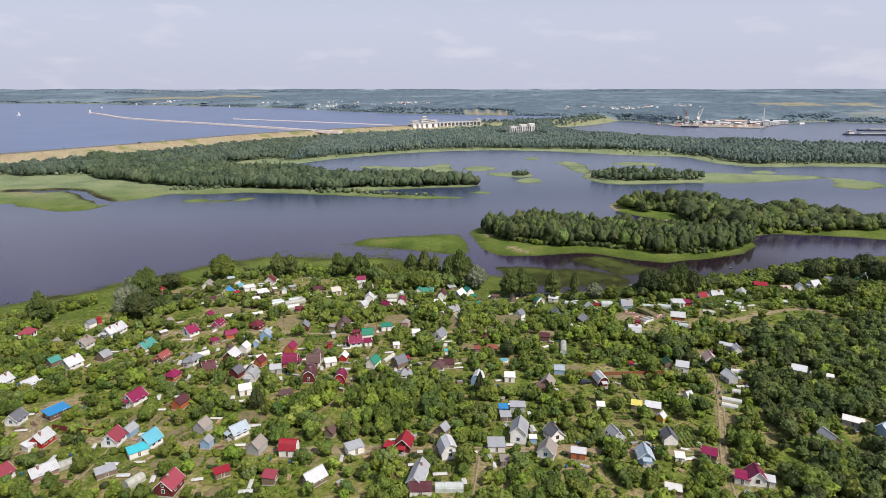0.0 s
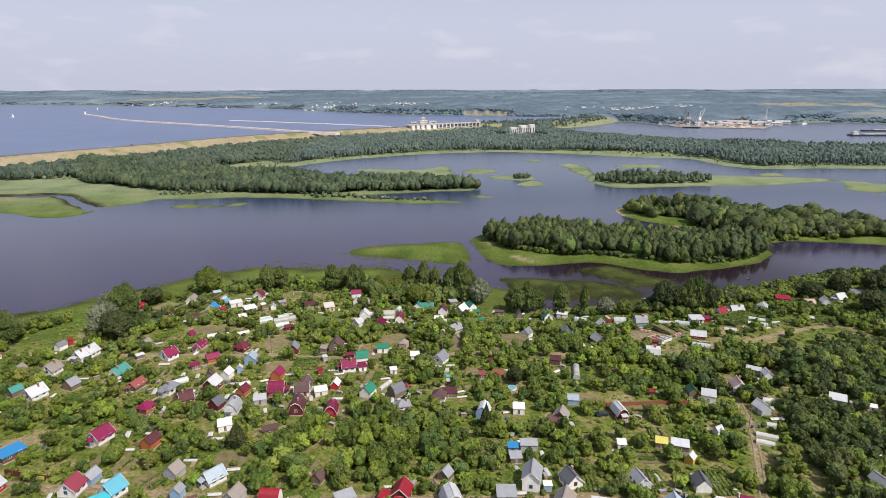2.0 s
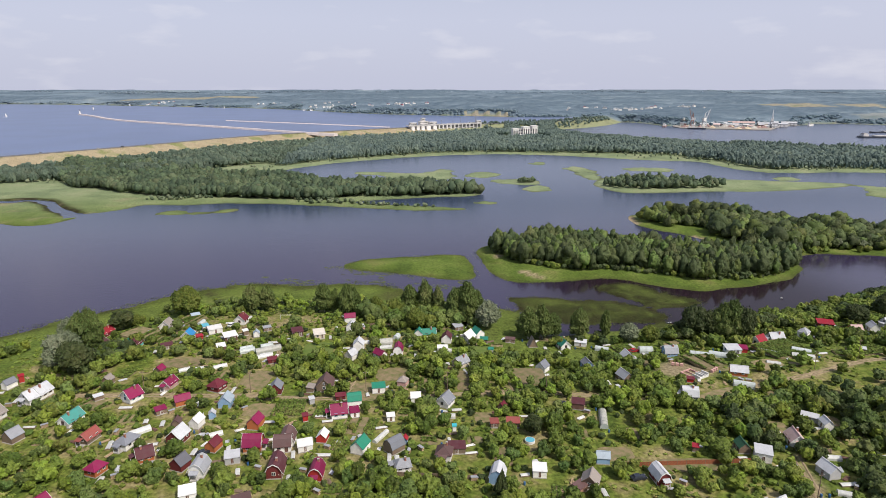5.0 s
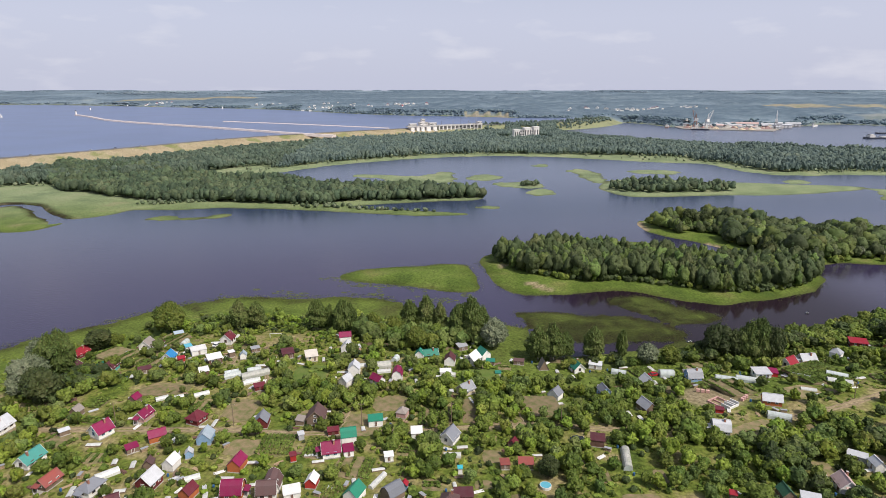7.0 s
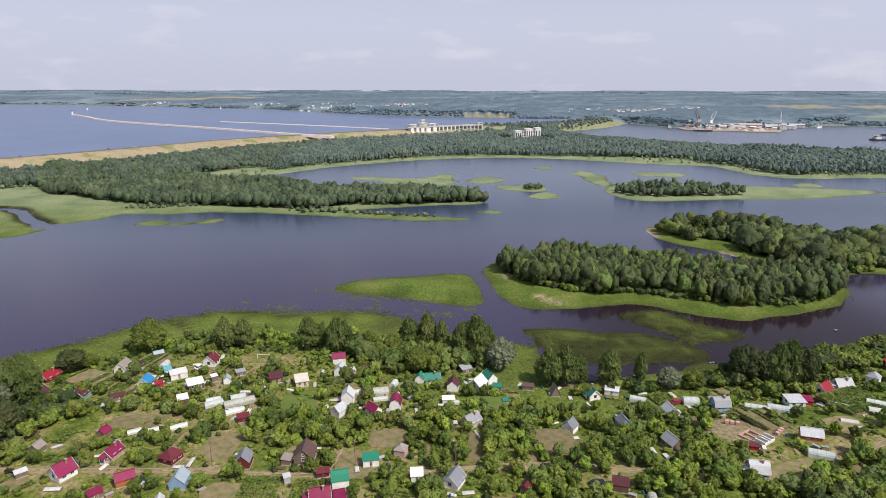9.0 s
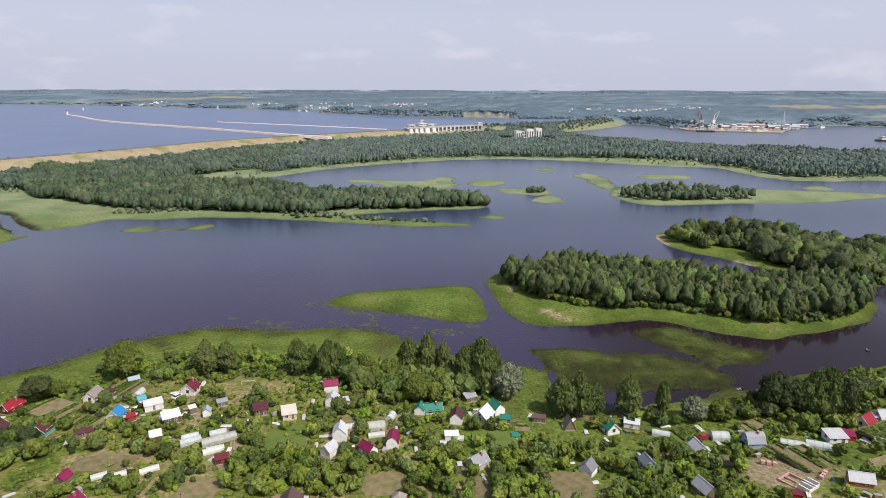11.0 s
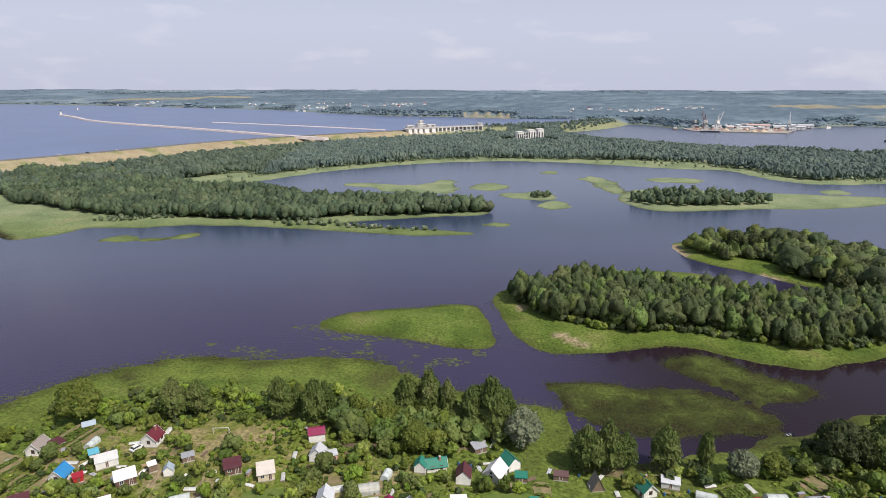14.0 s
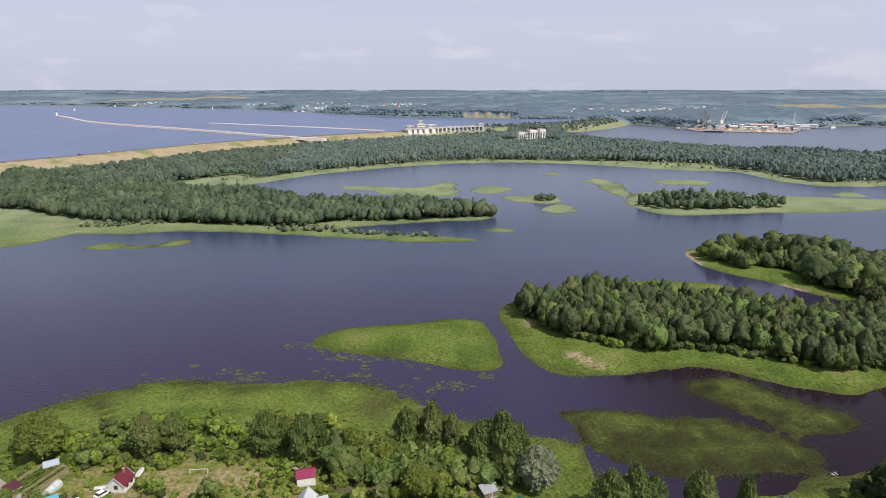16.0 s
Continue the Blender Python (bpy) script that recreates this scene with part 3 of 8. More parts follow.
def land(X, Y):
    """Height of the ground and its zones."""
    wob = (value_noise(X, Y, 14, 1) - 0.5) * 7 + (value_noise(X, Y, 5, 2) - 0.5) * 3
    far_wob = (value_noise(X, Y, 60, 8) - 0.5) * 20
    z = np.full(X.shape, -4.0)
    zones = {k: np.zeros(X.shape) for k in ("lush", "sedge", "weed", "mud", "dry", "dirt", "far", "grove")}
    rel = (value_noise(X, Y, 22, 3) - 0.5) * 0.5 + (value_noise(X, Y, 7, 4) - 0.5) * 0.25
    broad = (value_noise(X, Y, 27, 7) - 0.5) * 13
    for i, ring in enumerate(ISLANDS):
        d = shore_depth(X, Y, ring) + (wob * 0.45 if i < 4 or i == 12 else wob * 0.8 + broad + (value_noise(X, Y, 6.5, 12) - 0.5) * 7)
        top = 0.35 if i in LOW else 1.4
        h = np.where(d > 0, np.minimum(d * 0.10, top + rel), d * 0.12)
        z = np.maximum(z, h)
        zones["lush"] = np.maximum(zones["lush"], ramp01(d, -4, 1))
        zones["mud"] = np.maximum(zones["mud"], ramp01(d, -4, -1) * ramp01(d, 4.5, 0.5) * (0.25 + 0.5 * value_noise(X, Y, 19, 36)))
    # grass takes on the haze-tinted colour as the islands lie farther off
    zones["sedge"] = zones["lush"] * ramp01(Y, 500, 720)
    # a winding inlet behind the sandy spit of the western meadow
    cutin = ramp01(line_distance(X, Y, R_INLET) + wob * 0.5, 7.5, 3.5)
    z = np.where(cutin > 0, z * (1 - cutin) - 1.0 * cutin, z)
    zones["mud"] = np.maximum(zones["mud"], ramp01(line_distance(X, Y, R_INLET) + wob * 0.5, 13, 8))
    # bare sand: on the wooded island's point, and at the sandy island's tip
    bare = np.zeros(X.shape)
    for bx, by, bl, bw, lean in ((66, 382, 9.5, 2.6, -0.85), (52.5, 421, 2.2, 5.5, 0.0)):
        u, v = (X - bx) * math.cos(lean) + (Y - by) * math.sin(lean), (Y - by) * math.cos(lean) - (X - bx) * math.sin(lean)
        bare = np.maximum(bare, ramp01((u / bl) ** 2 + (v / bw) ** 2 + (value_noise(X, Y, 4, 22) - 0.5) * 1.8, 1.2, 0.5) * 0.85)
    bank = shore_depth(X, Y, ISLANDS[2]) + wob * 0.3
    strip = ((X < 184) & (Y > 516) & (Y < 546)) | ((np.abs(Y - 469) < 6) & (X < 220))
    bare = np.maximum(bare, ramp01(bank, -2, 0) * ramp01(bank, 4.0 + np.where(Y > 520, 3, 0), 2.0) * strip)
    zones["dirt"] = np.maximum(zones["dirt"], bare)
    # pools and bare sand on the flat western meadow
    flat = (X < -255) & (Y < 650) & (Y > 500) & (zones["lush"] > 0.5)
    z = np.where(flat, z - 1.1 * ramp01(value_noise(X, Y, 30, 23), 0.66, 0.76), z)
    zones["dirt"] = np.where(flat, np.maximum(zones["dirt"], 0.4 * ramp01(value_noise(X, Y, 26, 24) * 0.7 + value_noise(X, Y, 8, 25) * 0.3, 0.66, 0.80)), zones["dirt"])
    md = np.maximum(shore_depth(X, Y, R_MARSH), shore_depth(X, Y, R_MARSH_UP)) + wob * 0.6 - 1.0
    z = np.maximum(z, np.where(md > 0, np.minimum(md * 0.02, 0.08) + 0.025 + (value_noise(X, Y, 11, 27) - 0.4) * 0.12 + (value_noise(X, Y, 3.4, 28) - 0.5) * 0.12, md * 0.1 - 0.1))
    zones["weed"] = np.maximum(zones["weed"], ramp01(md, -4, 1))
    wet = ramp01(md, 7, 1) * 0.8 + ramp01(value_noise(X, Y, 13, 29) * 0.65 + value_noise(X, Y, 4, 30) * 0.35, 0.42, 0.66) * 0.75
    zones["mud"] = np.maximum(zones["mud"], ramp01(md, -6, -1) * np.clip(wet * 0.75 + 0.42, 0, 1))
    vd = shore_depth(X, Y, R_VILLAGE, 90) + wob * 0.5
    vd = np.where((Y < 200) & (vd < -80), 60, vd)
    vh = np.where(vd > 0, 0.12 + rel * 0.3 + 0.6 * ramp01(vd, 8, 26) + 3.4 * ramp01(vd, 28, 62), vd * 0.08)
    trench = ramp01(line_distance(X, Y, R_DITCH) + wob * 0.08, 1.7, 0.5) * (vd < 26)
    vh = vh - 0.1 * trench
    z = np.maximum(z, vh)
    zones["weed"] = np.maximum(zones["weed"], ramp01(vd, -4, 1) * ramp01(vd, 24, 14))
    rim = ramp01(vd, -6, 0) * ramp01(vd, 7, 1) * (0.35 + 0.6 * ramp01(value_noise(X, Y, 17, 35), 0.4, 0.7))
    zones["mud"] = np.maximum(zones["mud"], np.maximum(rim, trench * 0.9))
    zones["lush"] = np.maximum(zones["lush"], ramp01(vd, 8, 20) * ramp01(vd, 60, 40))
    mn = shore_depth(X, Y, R_MAIN, 120) + wob * 0.8
    z = np.maximum(z, np.where(mn > 0, np.minimum(mn * 0.05, 2.0) + rel, mn * 0.1))
    zones["lush"] = np.maximum(zones["lush"], ramp01(mn, -4, 2))
    # likewise haze-tinted grass on the north shore
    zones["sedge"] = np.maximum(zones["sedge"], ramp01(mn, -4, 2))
    # earth dam, with the reservoir's bed behind it
    dd = line_distance(X, Y, R_DAM)
    lake = inside(X, Y, R_LAKE)
    dam = 17.5 - np.maximum(0, dd - 5) / 3.2
    z = np.where(lake, np.maximum(dam, 8.0), np.maximum(z, dam))
    zones["dry"] = np.maximum(zones["dry"], ramp01(dd + far_wob * 1.3, 74, 52) * np.maximum(0.3, ramp01(X + far_wob * 3, 140, 20)))
    # and on the dam's eastern end
    zones["sedge"] = np.maximum(zones["sedge"], ramp01(dd, 90, 60) * ramp01(X, 120, 170))
    # the far bank rises to the skyline
    fd = shore_depth(X, Y, R_FAR, 30) + far_wob * 0.3
    fin = fd > -25
    zs = np.where(X < 330, 15.2, 0.4)
    run = np.clip(fd, 0, None)
    u = run / (run + np.clip(4820 - Y, 1, None))
    hill = (value_noise(X, Y, 420, 5) - 0.5) * 26 * u + (value_noise(X, Y, 160, 6) - 0.5) * 10 * ramp01(run, 50, 300)
    fz = zs + np.where(run > 0, 7 * (1 - np.exp(-run / 50)), fd * 0.2) + (84 - zs) * u ** 0.85 + hill * (1 - u ** 6)
    z = np.where(fin, np.where(lake, np.maximum(fz, z), np.maximum(fz, z)), z)
    # extent of the haze-tinted far bank colours
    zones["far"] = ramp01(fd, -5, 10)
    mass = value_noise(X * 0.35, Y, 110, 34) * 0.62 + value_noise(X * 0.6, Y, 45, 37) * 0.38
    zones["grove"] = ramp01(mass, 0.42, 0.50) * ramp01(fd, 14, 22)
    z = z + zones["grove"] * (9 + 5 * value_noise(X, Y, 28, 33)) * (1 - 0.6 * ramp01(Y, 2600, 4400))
    # pale fields and bluffs on the far bank
    hill_field = np.array([(1470, 2525), (1790, 2290)], float)
    field = (line_distance(X, Y, hill_field) < 75) & (np.abs(X - 1618) > 16)
    field |= (np.abs(Y - 3515) < 70) & (X > 1675) & (X < 1860)
    field |= (np.abs(Y - 3700) < 60) & (X > -1700) & (X < -900)
    field |= ((X - 1495) / 110) ** 2 + ((Y - 1965) / 75) ** 2 < 1
    field |= (fd > 0) & (fd < 14) & (X < -1000) & (value_noise(X, Y, 90, 61) > 0.55)
    field |= (fd > -4) & (fd < 26) & (X > 160) & (X < 300) & (Y < 2230)
    zones["far"] = np.where(field, np.where((X > 1380) & (Y < 2060), 0.7, 0.25), zones["far"])
    zones["dry"] = np.where(field, 0.9, zones["dry"])
    zones["grove"] = np.where(field, 0.0, zones["grove"])
    yard = ((X - 104) / 13) ** 2 + ((Y - 253) / 9) ** 2 + (value_noise(X, Y, 5, 44) - 0.5) * 1.2
    zones["dirt"] = np.maximum(zones["dirt"], ramp01(yard, 1.1, 0.7) * 0.8)
    for line, w in LANES:
        k = (Y < 330) & (Y > 80) & (np.abs(X) < 260)
        if k.any():
            d = line_distance(X[k], Y[k], line) + (value_noise(X[k], Y[k], 3, 9) - 0.5) * 1.6
            zones["dirt"][k] = np.maximum(zones["dirt"][k], ramp01(d, w * 1.2, w * 0.6) * 0.8)
    return z, zones


def ground_z(x, y):
    return float(land(np.array([float(x)]), np.array([float(y)]))[0][0])


def steps(stops):
    """Grid lines: stretches (start, end, first spacing, last spacing)."""
    out = []
    for a, b, s0, s1 in stops:
        k = max(2, int(round((b - a) / ((s0 + s1) / 2))))
        u = np.linspace(0, 1, k, endpoint=False)
        out.append(a + (b - a) * (u * s0 + u * u * (s1 - s0) / 2) / ((s0 + s1) / 2))
    return np.concatenate(out + [[stops[-1][1]]])


gx = steps([(-5000, -1500, 160, 25), (-1500, -330, 25, 3), (-330, 330, 3.4, 3.4), (330, 1500, 3, 25), (1500, 5000, 25, 160)])
gy = steps([(-600, 90, 60, 6), (90, 440, 2.4, 2.4), (440, 1000, 3, 5.5), (1000, 2400, 7, 24), (2400, 4850, 30, 55)])
GX, GY = np.meshgrid(gx, gy)
gz, gzones = land(GX.ravel(), GY.ravel())
nx, ny = len(gx), len(gy)
idx = np.arange(nx * ny).reshape(ny, nx)
quads = np.stack([idx[:-1, :-1], idx[:-1, 1:], idx[1:, 1:], idx[1:, :-1]], -1).reshape(-1, 4)


def big_mesh(name, verts, quads, mats, face_mat=None, smooth=True):
    """A large mesh of faces with one number of corners, from arrays."""
    me = bpy.data.meshes.new(name)
    verts, quads = np.asarray(verts, np.float32), np.asarray(quads, np.int32)
    me.vertices.add(len(verts))
    me.vertices.foreach_set("co", verts.ravel())
    me.loops.add(quads.size)
    me.loops.foreach_set("vertex_index", quads.ravel())
    me.polygons.add(len(quads))
    me.polygons.foreach_set("loop_start", np.arange(0, quads.size, quads.shape[1], dtype=np.int32))
    me.polygons.foreach_set("use_smooth", np.full(len(quads), smooth))
    for m in mats:
        me.materials.append(m)
    if face_mat is not None:
        me.polygons.foreach_set("material_index", np.asarray(face_mat, np.int32))
    me.update(calc_edges=True)
    return me


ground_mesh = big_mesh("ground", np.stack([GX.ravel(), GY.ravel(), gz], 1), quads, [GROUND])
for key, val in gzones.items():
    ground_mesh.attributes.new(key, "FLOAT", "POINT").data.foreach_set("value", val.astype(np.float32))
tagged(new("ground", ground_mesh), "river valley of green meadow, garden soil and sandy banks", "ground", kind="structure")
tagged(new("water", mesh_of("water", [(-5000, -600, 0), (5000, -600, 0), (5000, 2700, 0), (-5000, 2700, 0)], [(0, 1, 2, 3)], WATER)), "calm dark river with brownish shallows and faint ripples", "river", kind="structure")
lake_ring = smooth_ring([(-1330, -150)] + [(x - 1, y + 2) for x, y in DAM_LINE[1:-1]] + [(520, 1980), (480, 2300), (-600, 3200), (-2600, 4200), (-5000, 4300), (-5000, -150)], 0)
tagged(new("water_reservoir", mesh_of("water_reservoir", [(x, y, 15.0) for x, y in lake_ring], [tuple(range(len(lake_ring)))], LAKE)), "wide pale blue reservoir behind the earth dam", "lake", kind="structure")


# floating weed in scattered mats off the western meadow
MAT = np.random.default_rng(63)
mat_v, mat_f = [], []
mx, my = MAT.uniform(-110, 52, 5200), MAT.uniform(352, 408, 5200)
off = shore_depth(mx, my, R_VILLAGE, 90)
isle_off = shore_depth(mx, my, ISLANDS[0])
patchy = value_noise(mx, my, 13, 64) * 0.6 + value_noise(mx, my, 5, 65) * 0.4
rim = np.maximum(ramp01(off, -30, -1) * 0.9, ramp01(isle_off, -14, 0) * (mx < 5) * 0.8)
mat_ok = (off < 2.5) & (isle_off < 2) & (patchy + rim * 0.28 > 0.86 - 0.05 * (mx > -45))
for px, py, d in zip(mx[mat_ok], my[mat_ok], off[mat_ok]):
    r0, a0, n0 = MAT.uniform(0.15, 0.8), MAT.uniform(0, 6.28), len(mat_v)
    for k in range(7):
        r = r0 * MAT.uniform(0.45, 1.25)
        mat_v.append((px + 1.6 * r * math.cos(a0 + k * 0.8976), py + 0.9 * r * math.sin(a0 + k * 0.8976), 0.02))
    mat_v.append((px, py, 0.10))
    mat_f += [(n0 + k, n0 + (k + 1) % 7, n0 + 7) for k in range(7)]
tagged(new("floating_weed", mesh_of("floating_weed", mat_v, mat_f, WEED_MAT)), "small mats of floating green river weed", "water weed", kind="stuff")


# ---- sedge and reeds at the water's edge ----
SEDGE = leaf_material("sedge_blades", (0.078, 0.104, 0.023), (0.118, 0.152, 0.030), dry=(0.14, 0.152, 0.045), patch=0.06, grain=0.3, through_light=0.35, depth=0.12, spread_of=0.07)
MARSH_SEDGE = leaf_material("marsh_sedge_blades", (0.050, 0.063, 0.018), (0.074, 0.092, 0.023), dry=(0.09, 0.098, 0.031), patch=0.05, grain=0.25, through_light=0.35, depth=0.14, spread_of=0.05)
REED = np.random.default_rng(87)


def sedge(name, label, lo, hi, count, density, hmin, hmax, blades=SEDGE):
    """Tufts of leaning blades; density thins them out towards the water."""
    X, Y = REED.uniform(lo[0], hi[0], count), REED.uniform(lo[1], hi[1], count)
    keep = REED.uniform(0, 1, count) < density(X, Y)
    X, Y = X[keep], Y[keep]
    Z = np.maximum(land(X, Y)[0], 0.0)
    n = len(X)
    at = np.stack([X, Y, Z], 1)
    tris = []
    for _ in range(2):
        a = REED.uniform(0, 6.283, n)
        d = np.stack([np.cos(a), np.sin(a), np.zeros(n)], 1)
        w, h = REED.uniform(0.15, 0.42, (n, 1)), REED.uniform(hmin, hmax, (n, 1))
        lean = np.stack([-np.sin(a), np.cos(a), np.zeros(n)], 1) * REED.uniform(1.8, 4.0, (n, 1))
        up = np.array([0, 0, 1.0])
        tris.append(np.stack([at - d * w - up * 0.05, at + d * w - up * 0.05, at + (lean + up) * h], 1))
    V = np.concatenate(tris).reshape(-1, 3)
    tagged(new(name, big_mesh(name, V, np.arange(len(V)).reshape(-1, 3), [blades], None, False)), label, "reeds", kind="stuff")


def marsh_density(X, Y):
    wob = (value_noise(X, Y, 14, 1) - 0.5) * 7 + (value_noise(X, Y, 5, 2) - 0.5) * 3
    md = np.maximum(shore_depth(X, Y, R_MARSH), shore_depth(X, Y, R_MARSH_UP)) + wob * 0.6
    patch = ramp01(value_noise(X, Y, 13, 29) * 0.6 + value_noise(X, Y, 4, 30) * 0.4, 0.30, 0.55)
    gap = 1 - 0.75 * ramp01(((X - 102) / 12) ** 2 + ((Y - 338) / 7) ** 2, 1.3, 0.4)
    return ramp01(md, -2.5, 5) * (0.3 + 0.7 * patch) * gap


def meadow_density(X, Y):
    vd = shore_depth(X, Y, R_VILLAGE, 90)
    streak = ramp01(value_noise(X * 0.6, Y * 1.6, 9, 71) * 0.6 + value_noise(X, Y, 4, 72) * 0.4, 0.32, 0.62)
    return ramp01(vd, -8, 1) * (0.25 + 0.75 * streak) * (1 - 0.85 * ramp01(vd, 3, 14)) * (vd < 30) * (line_distance(X, Y, R_DITCH) > 0.9)


def isle_density(X, Y):
    d = np.maximum(shore_depth(X, Y, ISLANDS[0]), shore_depth(X, Y, ISLANDS[1]))
    return ramp01(d, -3.5, 0.5) * ramp01(d, 16, 3) * (0.3 + 0.7 * ramp01(value_noise(X, Y, 6, 73), 0.3, 0.6))


sedge("marsh_sedge", "half-drowned green sedge in the shallow marsh", (38, 298), (155, 374), 70000, marsh_density, 0.06, 0.14, MARSH_SEDGE)
sedge("meadow_sedge", "wet meadow grass thinning out into the river", (-220, 275), (62, 382), 60000, meadow_density, 0.10, 0.25)
sedge("island_sedge", "green sedge along the shore of the grassy islands", (-58, 340), (255, 442), 36000, isle_density, 0.10, 0.25)


# ---- earth tracks ----
def track(name, line, offset, width, seed):
    """A worn strip of earth that follows the ground, with ragged edges."""
    line = np.asarray(line, float)
    seg = np.r_[0, np.cumsum(np.hypot(*np.diff(line, axis=0).T))]
    u = np.arange(0, seg[-1], 1.2)
    p = np.stack([np.interp(u, seg, line[:, 0]), np.interp(u, seg, line[:, 1])], 1)
    d = np.gradient(p, axis=0)
    d /= np.linalg.norm(d, axis=1)[:, None] + 1e-9
    n = np.stack([-d[:, 1], d[:, 0]], 1)
    rng = np.random.default_rng(seed)
    rows = []
    for k, s in enumerate((-1, -0.6, 0.6, 1)):
        q = p + n * (offset + s * width / 2 + (rng.normal(0, 0.10, len(p)) if abs(s) == 1 else 0))[:, None] if abs(s) == 1 else p + n * (offset + s * width / 2)
        z, _ = land(q[:, 0], q[:, 1])
        rows.append(np.c_[q, z + (0.12 if abs(s) < 1 else -0.05)])
    V = np.stack(rows, 1).reshape(-1, 3)
    i = np.arange(len(p) - 1)[:, None] * 4 + np.arange(3)[None]
    F = np.stack([i, i + 1, i + 5, i + 4], -1).reshape(-1, 4)
    ob = new(name, big_mesh(name, V, F, [TRACK]))
    return tagged(ob, "worn dusty earth wheel track through the gardens", "track", kind="structure")


for k, (line, w) in enumerate(LANES):
    if w > 1.0:
        track("road_track_%d" % (2 * k + 1), line, -0.8, 0.75, k)
        track("road_track_%d" % (2 * k + 2), line, 0.8, 0.75, k + 50)
    else:
        track("path_%d" % (k + 1), line, 0.0, 0.7, k)


# ---- foliage ----
import itertools


def ball_faces():
    g = (1 + 5 ** 0.5) / 2
    p = np.array([(-1, g, 0), (1, g, 0), (-1, -g, 0), (1, -g, 0), (0, -1, g), (0, 1, g), (0, -1, -g), (0, 1, -g), (g, 0, -1), (g, 0, 1), (-g, 0, -1), (-g, 0, 1)]) / math.hypot(1, g)
    f = [q for q in itertools.combinations(range(12), 3) if all(np.linalg.norm(p[a] - p[b]) < 1.1 for a, b in itertools.combinations(q, 2))]
    f = [q if np.dot(np.cross(p[q[1]] - p[q[0]], p[q[2]] - p[q[0]]), p[q[0]]) > 0 else (q[0], q[2], q[1]) for q in f]
    return p, np.array(f)


def finer(p, f):
    """Each face of a ball in four."""
    e = np.sort(np.concatenate([f[:, [0, 1]], f[:, [1, 2]], f[:, [2, 0]]]), 1)
    u, back = np.unique(e, axis=0, return_inverse=True)
    mid = p[u].mean(1)
    mid /= np.linalg.norm(mid, axis=1)[:, None]
    a, b, c = (back.reshape(3, -1) + len(p))
    return np.concatenate([p, mid]), np.concatenate([np.stack(q, 1) for q in ((f[:, 0], a, c), (f[:, 1], b, a), (f[:, 2], c, b), (a, b, c))])


SPHERES = [ball_faces()]
for _ in range(3):
    SPHERES.append(finer(*SPHERES[-1]))


def crown_template(rng, shape, level, lobes, rough=0.06, leaves=0, leaf=0.2):
    """A crown with height 1 and radius 1: one uneven skin over many boughs, with loose sprays of leaves outside it."""
    long = {"round": 1.0, "bush": 1.0, "tall": 1.7, "column": 2.2, "cone": 1.7}[shape]
    base, F = SPHERES[level]
    D = base @ np.linalg.qr(rng.normal(size=(3, 3)))[0] * np.array([1, 1, long])
    c, rad = [], []
    for zc in np.linspace(-0.55, 0.5, 1 if long == 1.0 else 4):
        c.append((0, 0, zc * long if long > 1 else 0.0)), rad.append(0.62 if long == 1.0 else 0.5)
    for _ in range(lobes):
        d = rng.normal(size=3)
        d /= np.linalg.norm(d)
        d[2] = d[2] * 0.9 + 0.08
        c.append(d * np.array([1, 1, long]) * rng.uniform(0.45, 0.70)), rad.append(rng.uniform(0.26, 0.46))
    R = np.full(len(D), 0.5)
    aa = (D * D).sum(1)
    for p, r in zip(c, rad):
        bb = D @ np.array(p)
        disc = bb * bb - aa * (np.dot(p, p) - r * r)
        R = np.maximum(R, np.where(disc > 0, (bb + np.sqrt(np.maximum(disc, 0))) / aa, 0))
    V = D * (R * (1 + rng.normal(0, rough, len(D))))[:, None]
    V[:, 2] /= long
    V[:, 2] = np.where(V[:, 2] < -0.62, -0.62 + (V[:, 2] + 0.62) * 0.45, V[:, 2])
    if leaves:
        at = V[F[rng.integers(0, len(F), leaves)]].mean(1)
        at = at[np.argsort(at[:, 2] + rng.normal(0, 0.7, leaves))[leaves // 5:]]
        m = len(at)
        t = rng.normal(size=(m, 3))
        t /= np.linalg.norm(t, axis=1)[:, None]
        b = np.cross(t, at + rng.normal(size=(m, 3)) * 0.4)
        b /= np.linalg.norm(b, axis=1)[:, None] + 1e-9
        s = leaf * rng.uniform(0.5, 1.3, (m, 1))
        flat = np.array([1, 1, 1 / long])
        at = at * rng.uniform(1.0, 1.16, (m, 1))
        L = np.stack([at - (t + b * 0.7) * s * flat * 0.6, at + (t - b * 0.5) * s * flat * 0.6, at + (b + at * 0.35) * s * flat * 0.8], 1).reshape(-1, 3)
        F = np.concatenate([F, np.arange(len(L)).reshape(-1, 3) + len(V)])
        V = np.concatenate([V, L])
    z = V[:, 2].copy()
    w = {"round": 1 - 0.12 * z, "bush": 1 - 0.15 * z, "tall": 0.92 - 0.36 * z, "column": 0.72 - 0.22 * z, "cone": 0.62 - 0.55 * z}[shape]
    V[:, :2] *= np.clip(w, 0.06, 2)[:, None]
    mid, half = {"round": (0.53, 0.46), "bush": (0.38, 0.58), "tall": (0.51, 0.48), "column": (0.51, 0.48), "cone": (0.51, 0.49)}[shape]
    V[:, 2] = mid + half * z
    return V, F


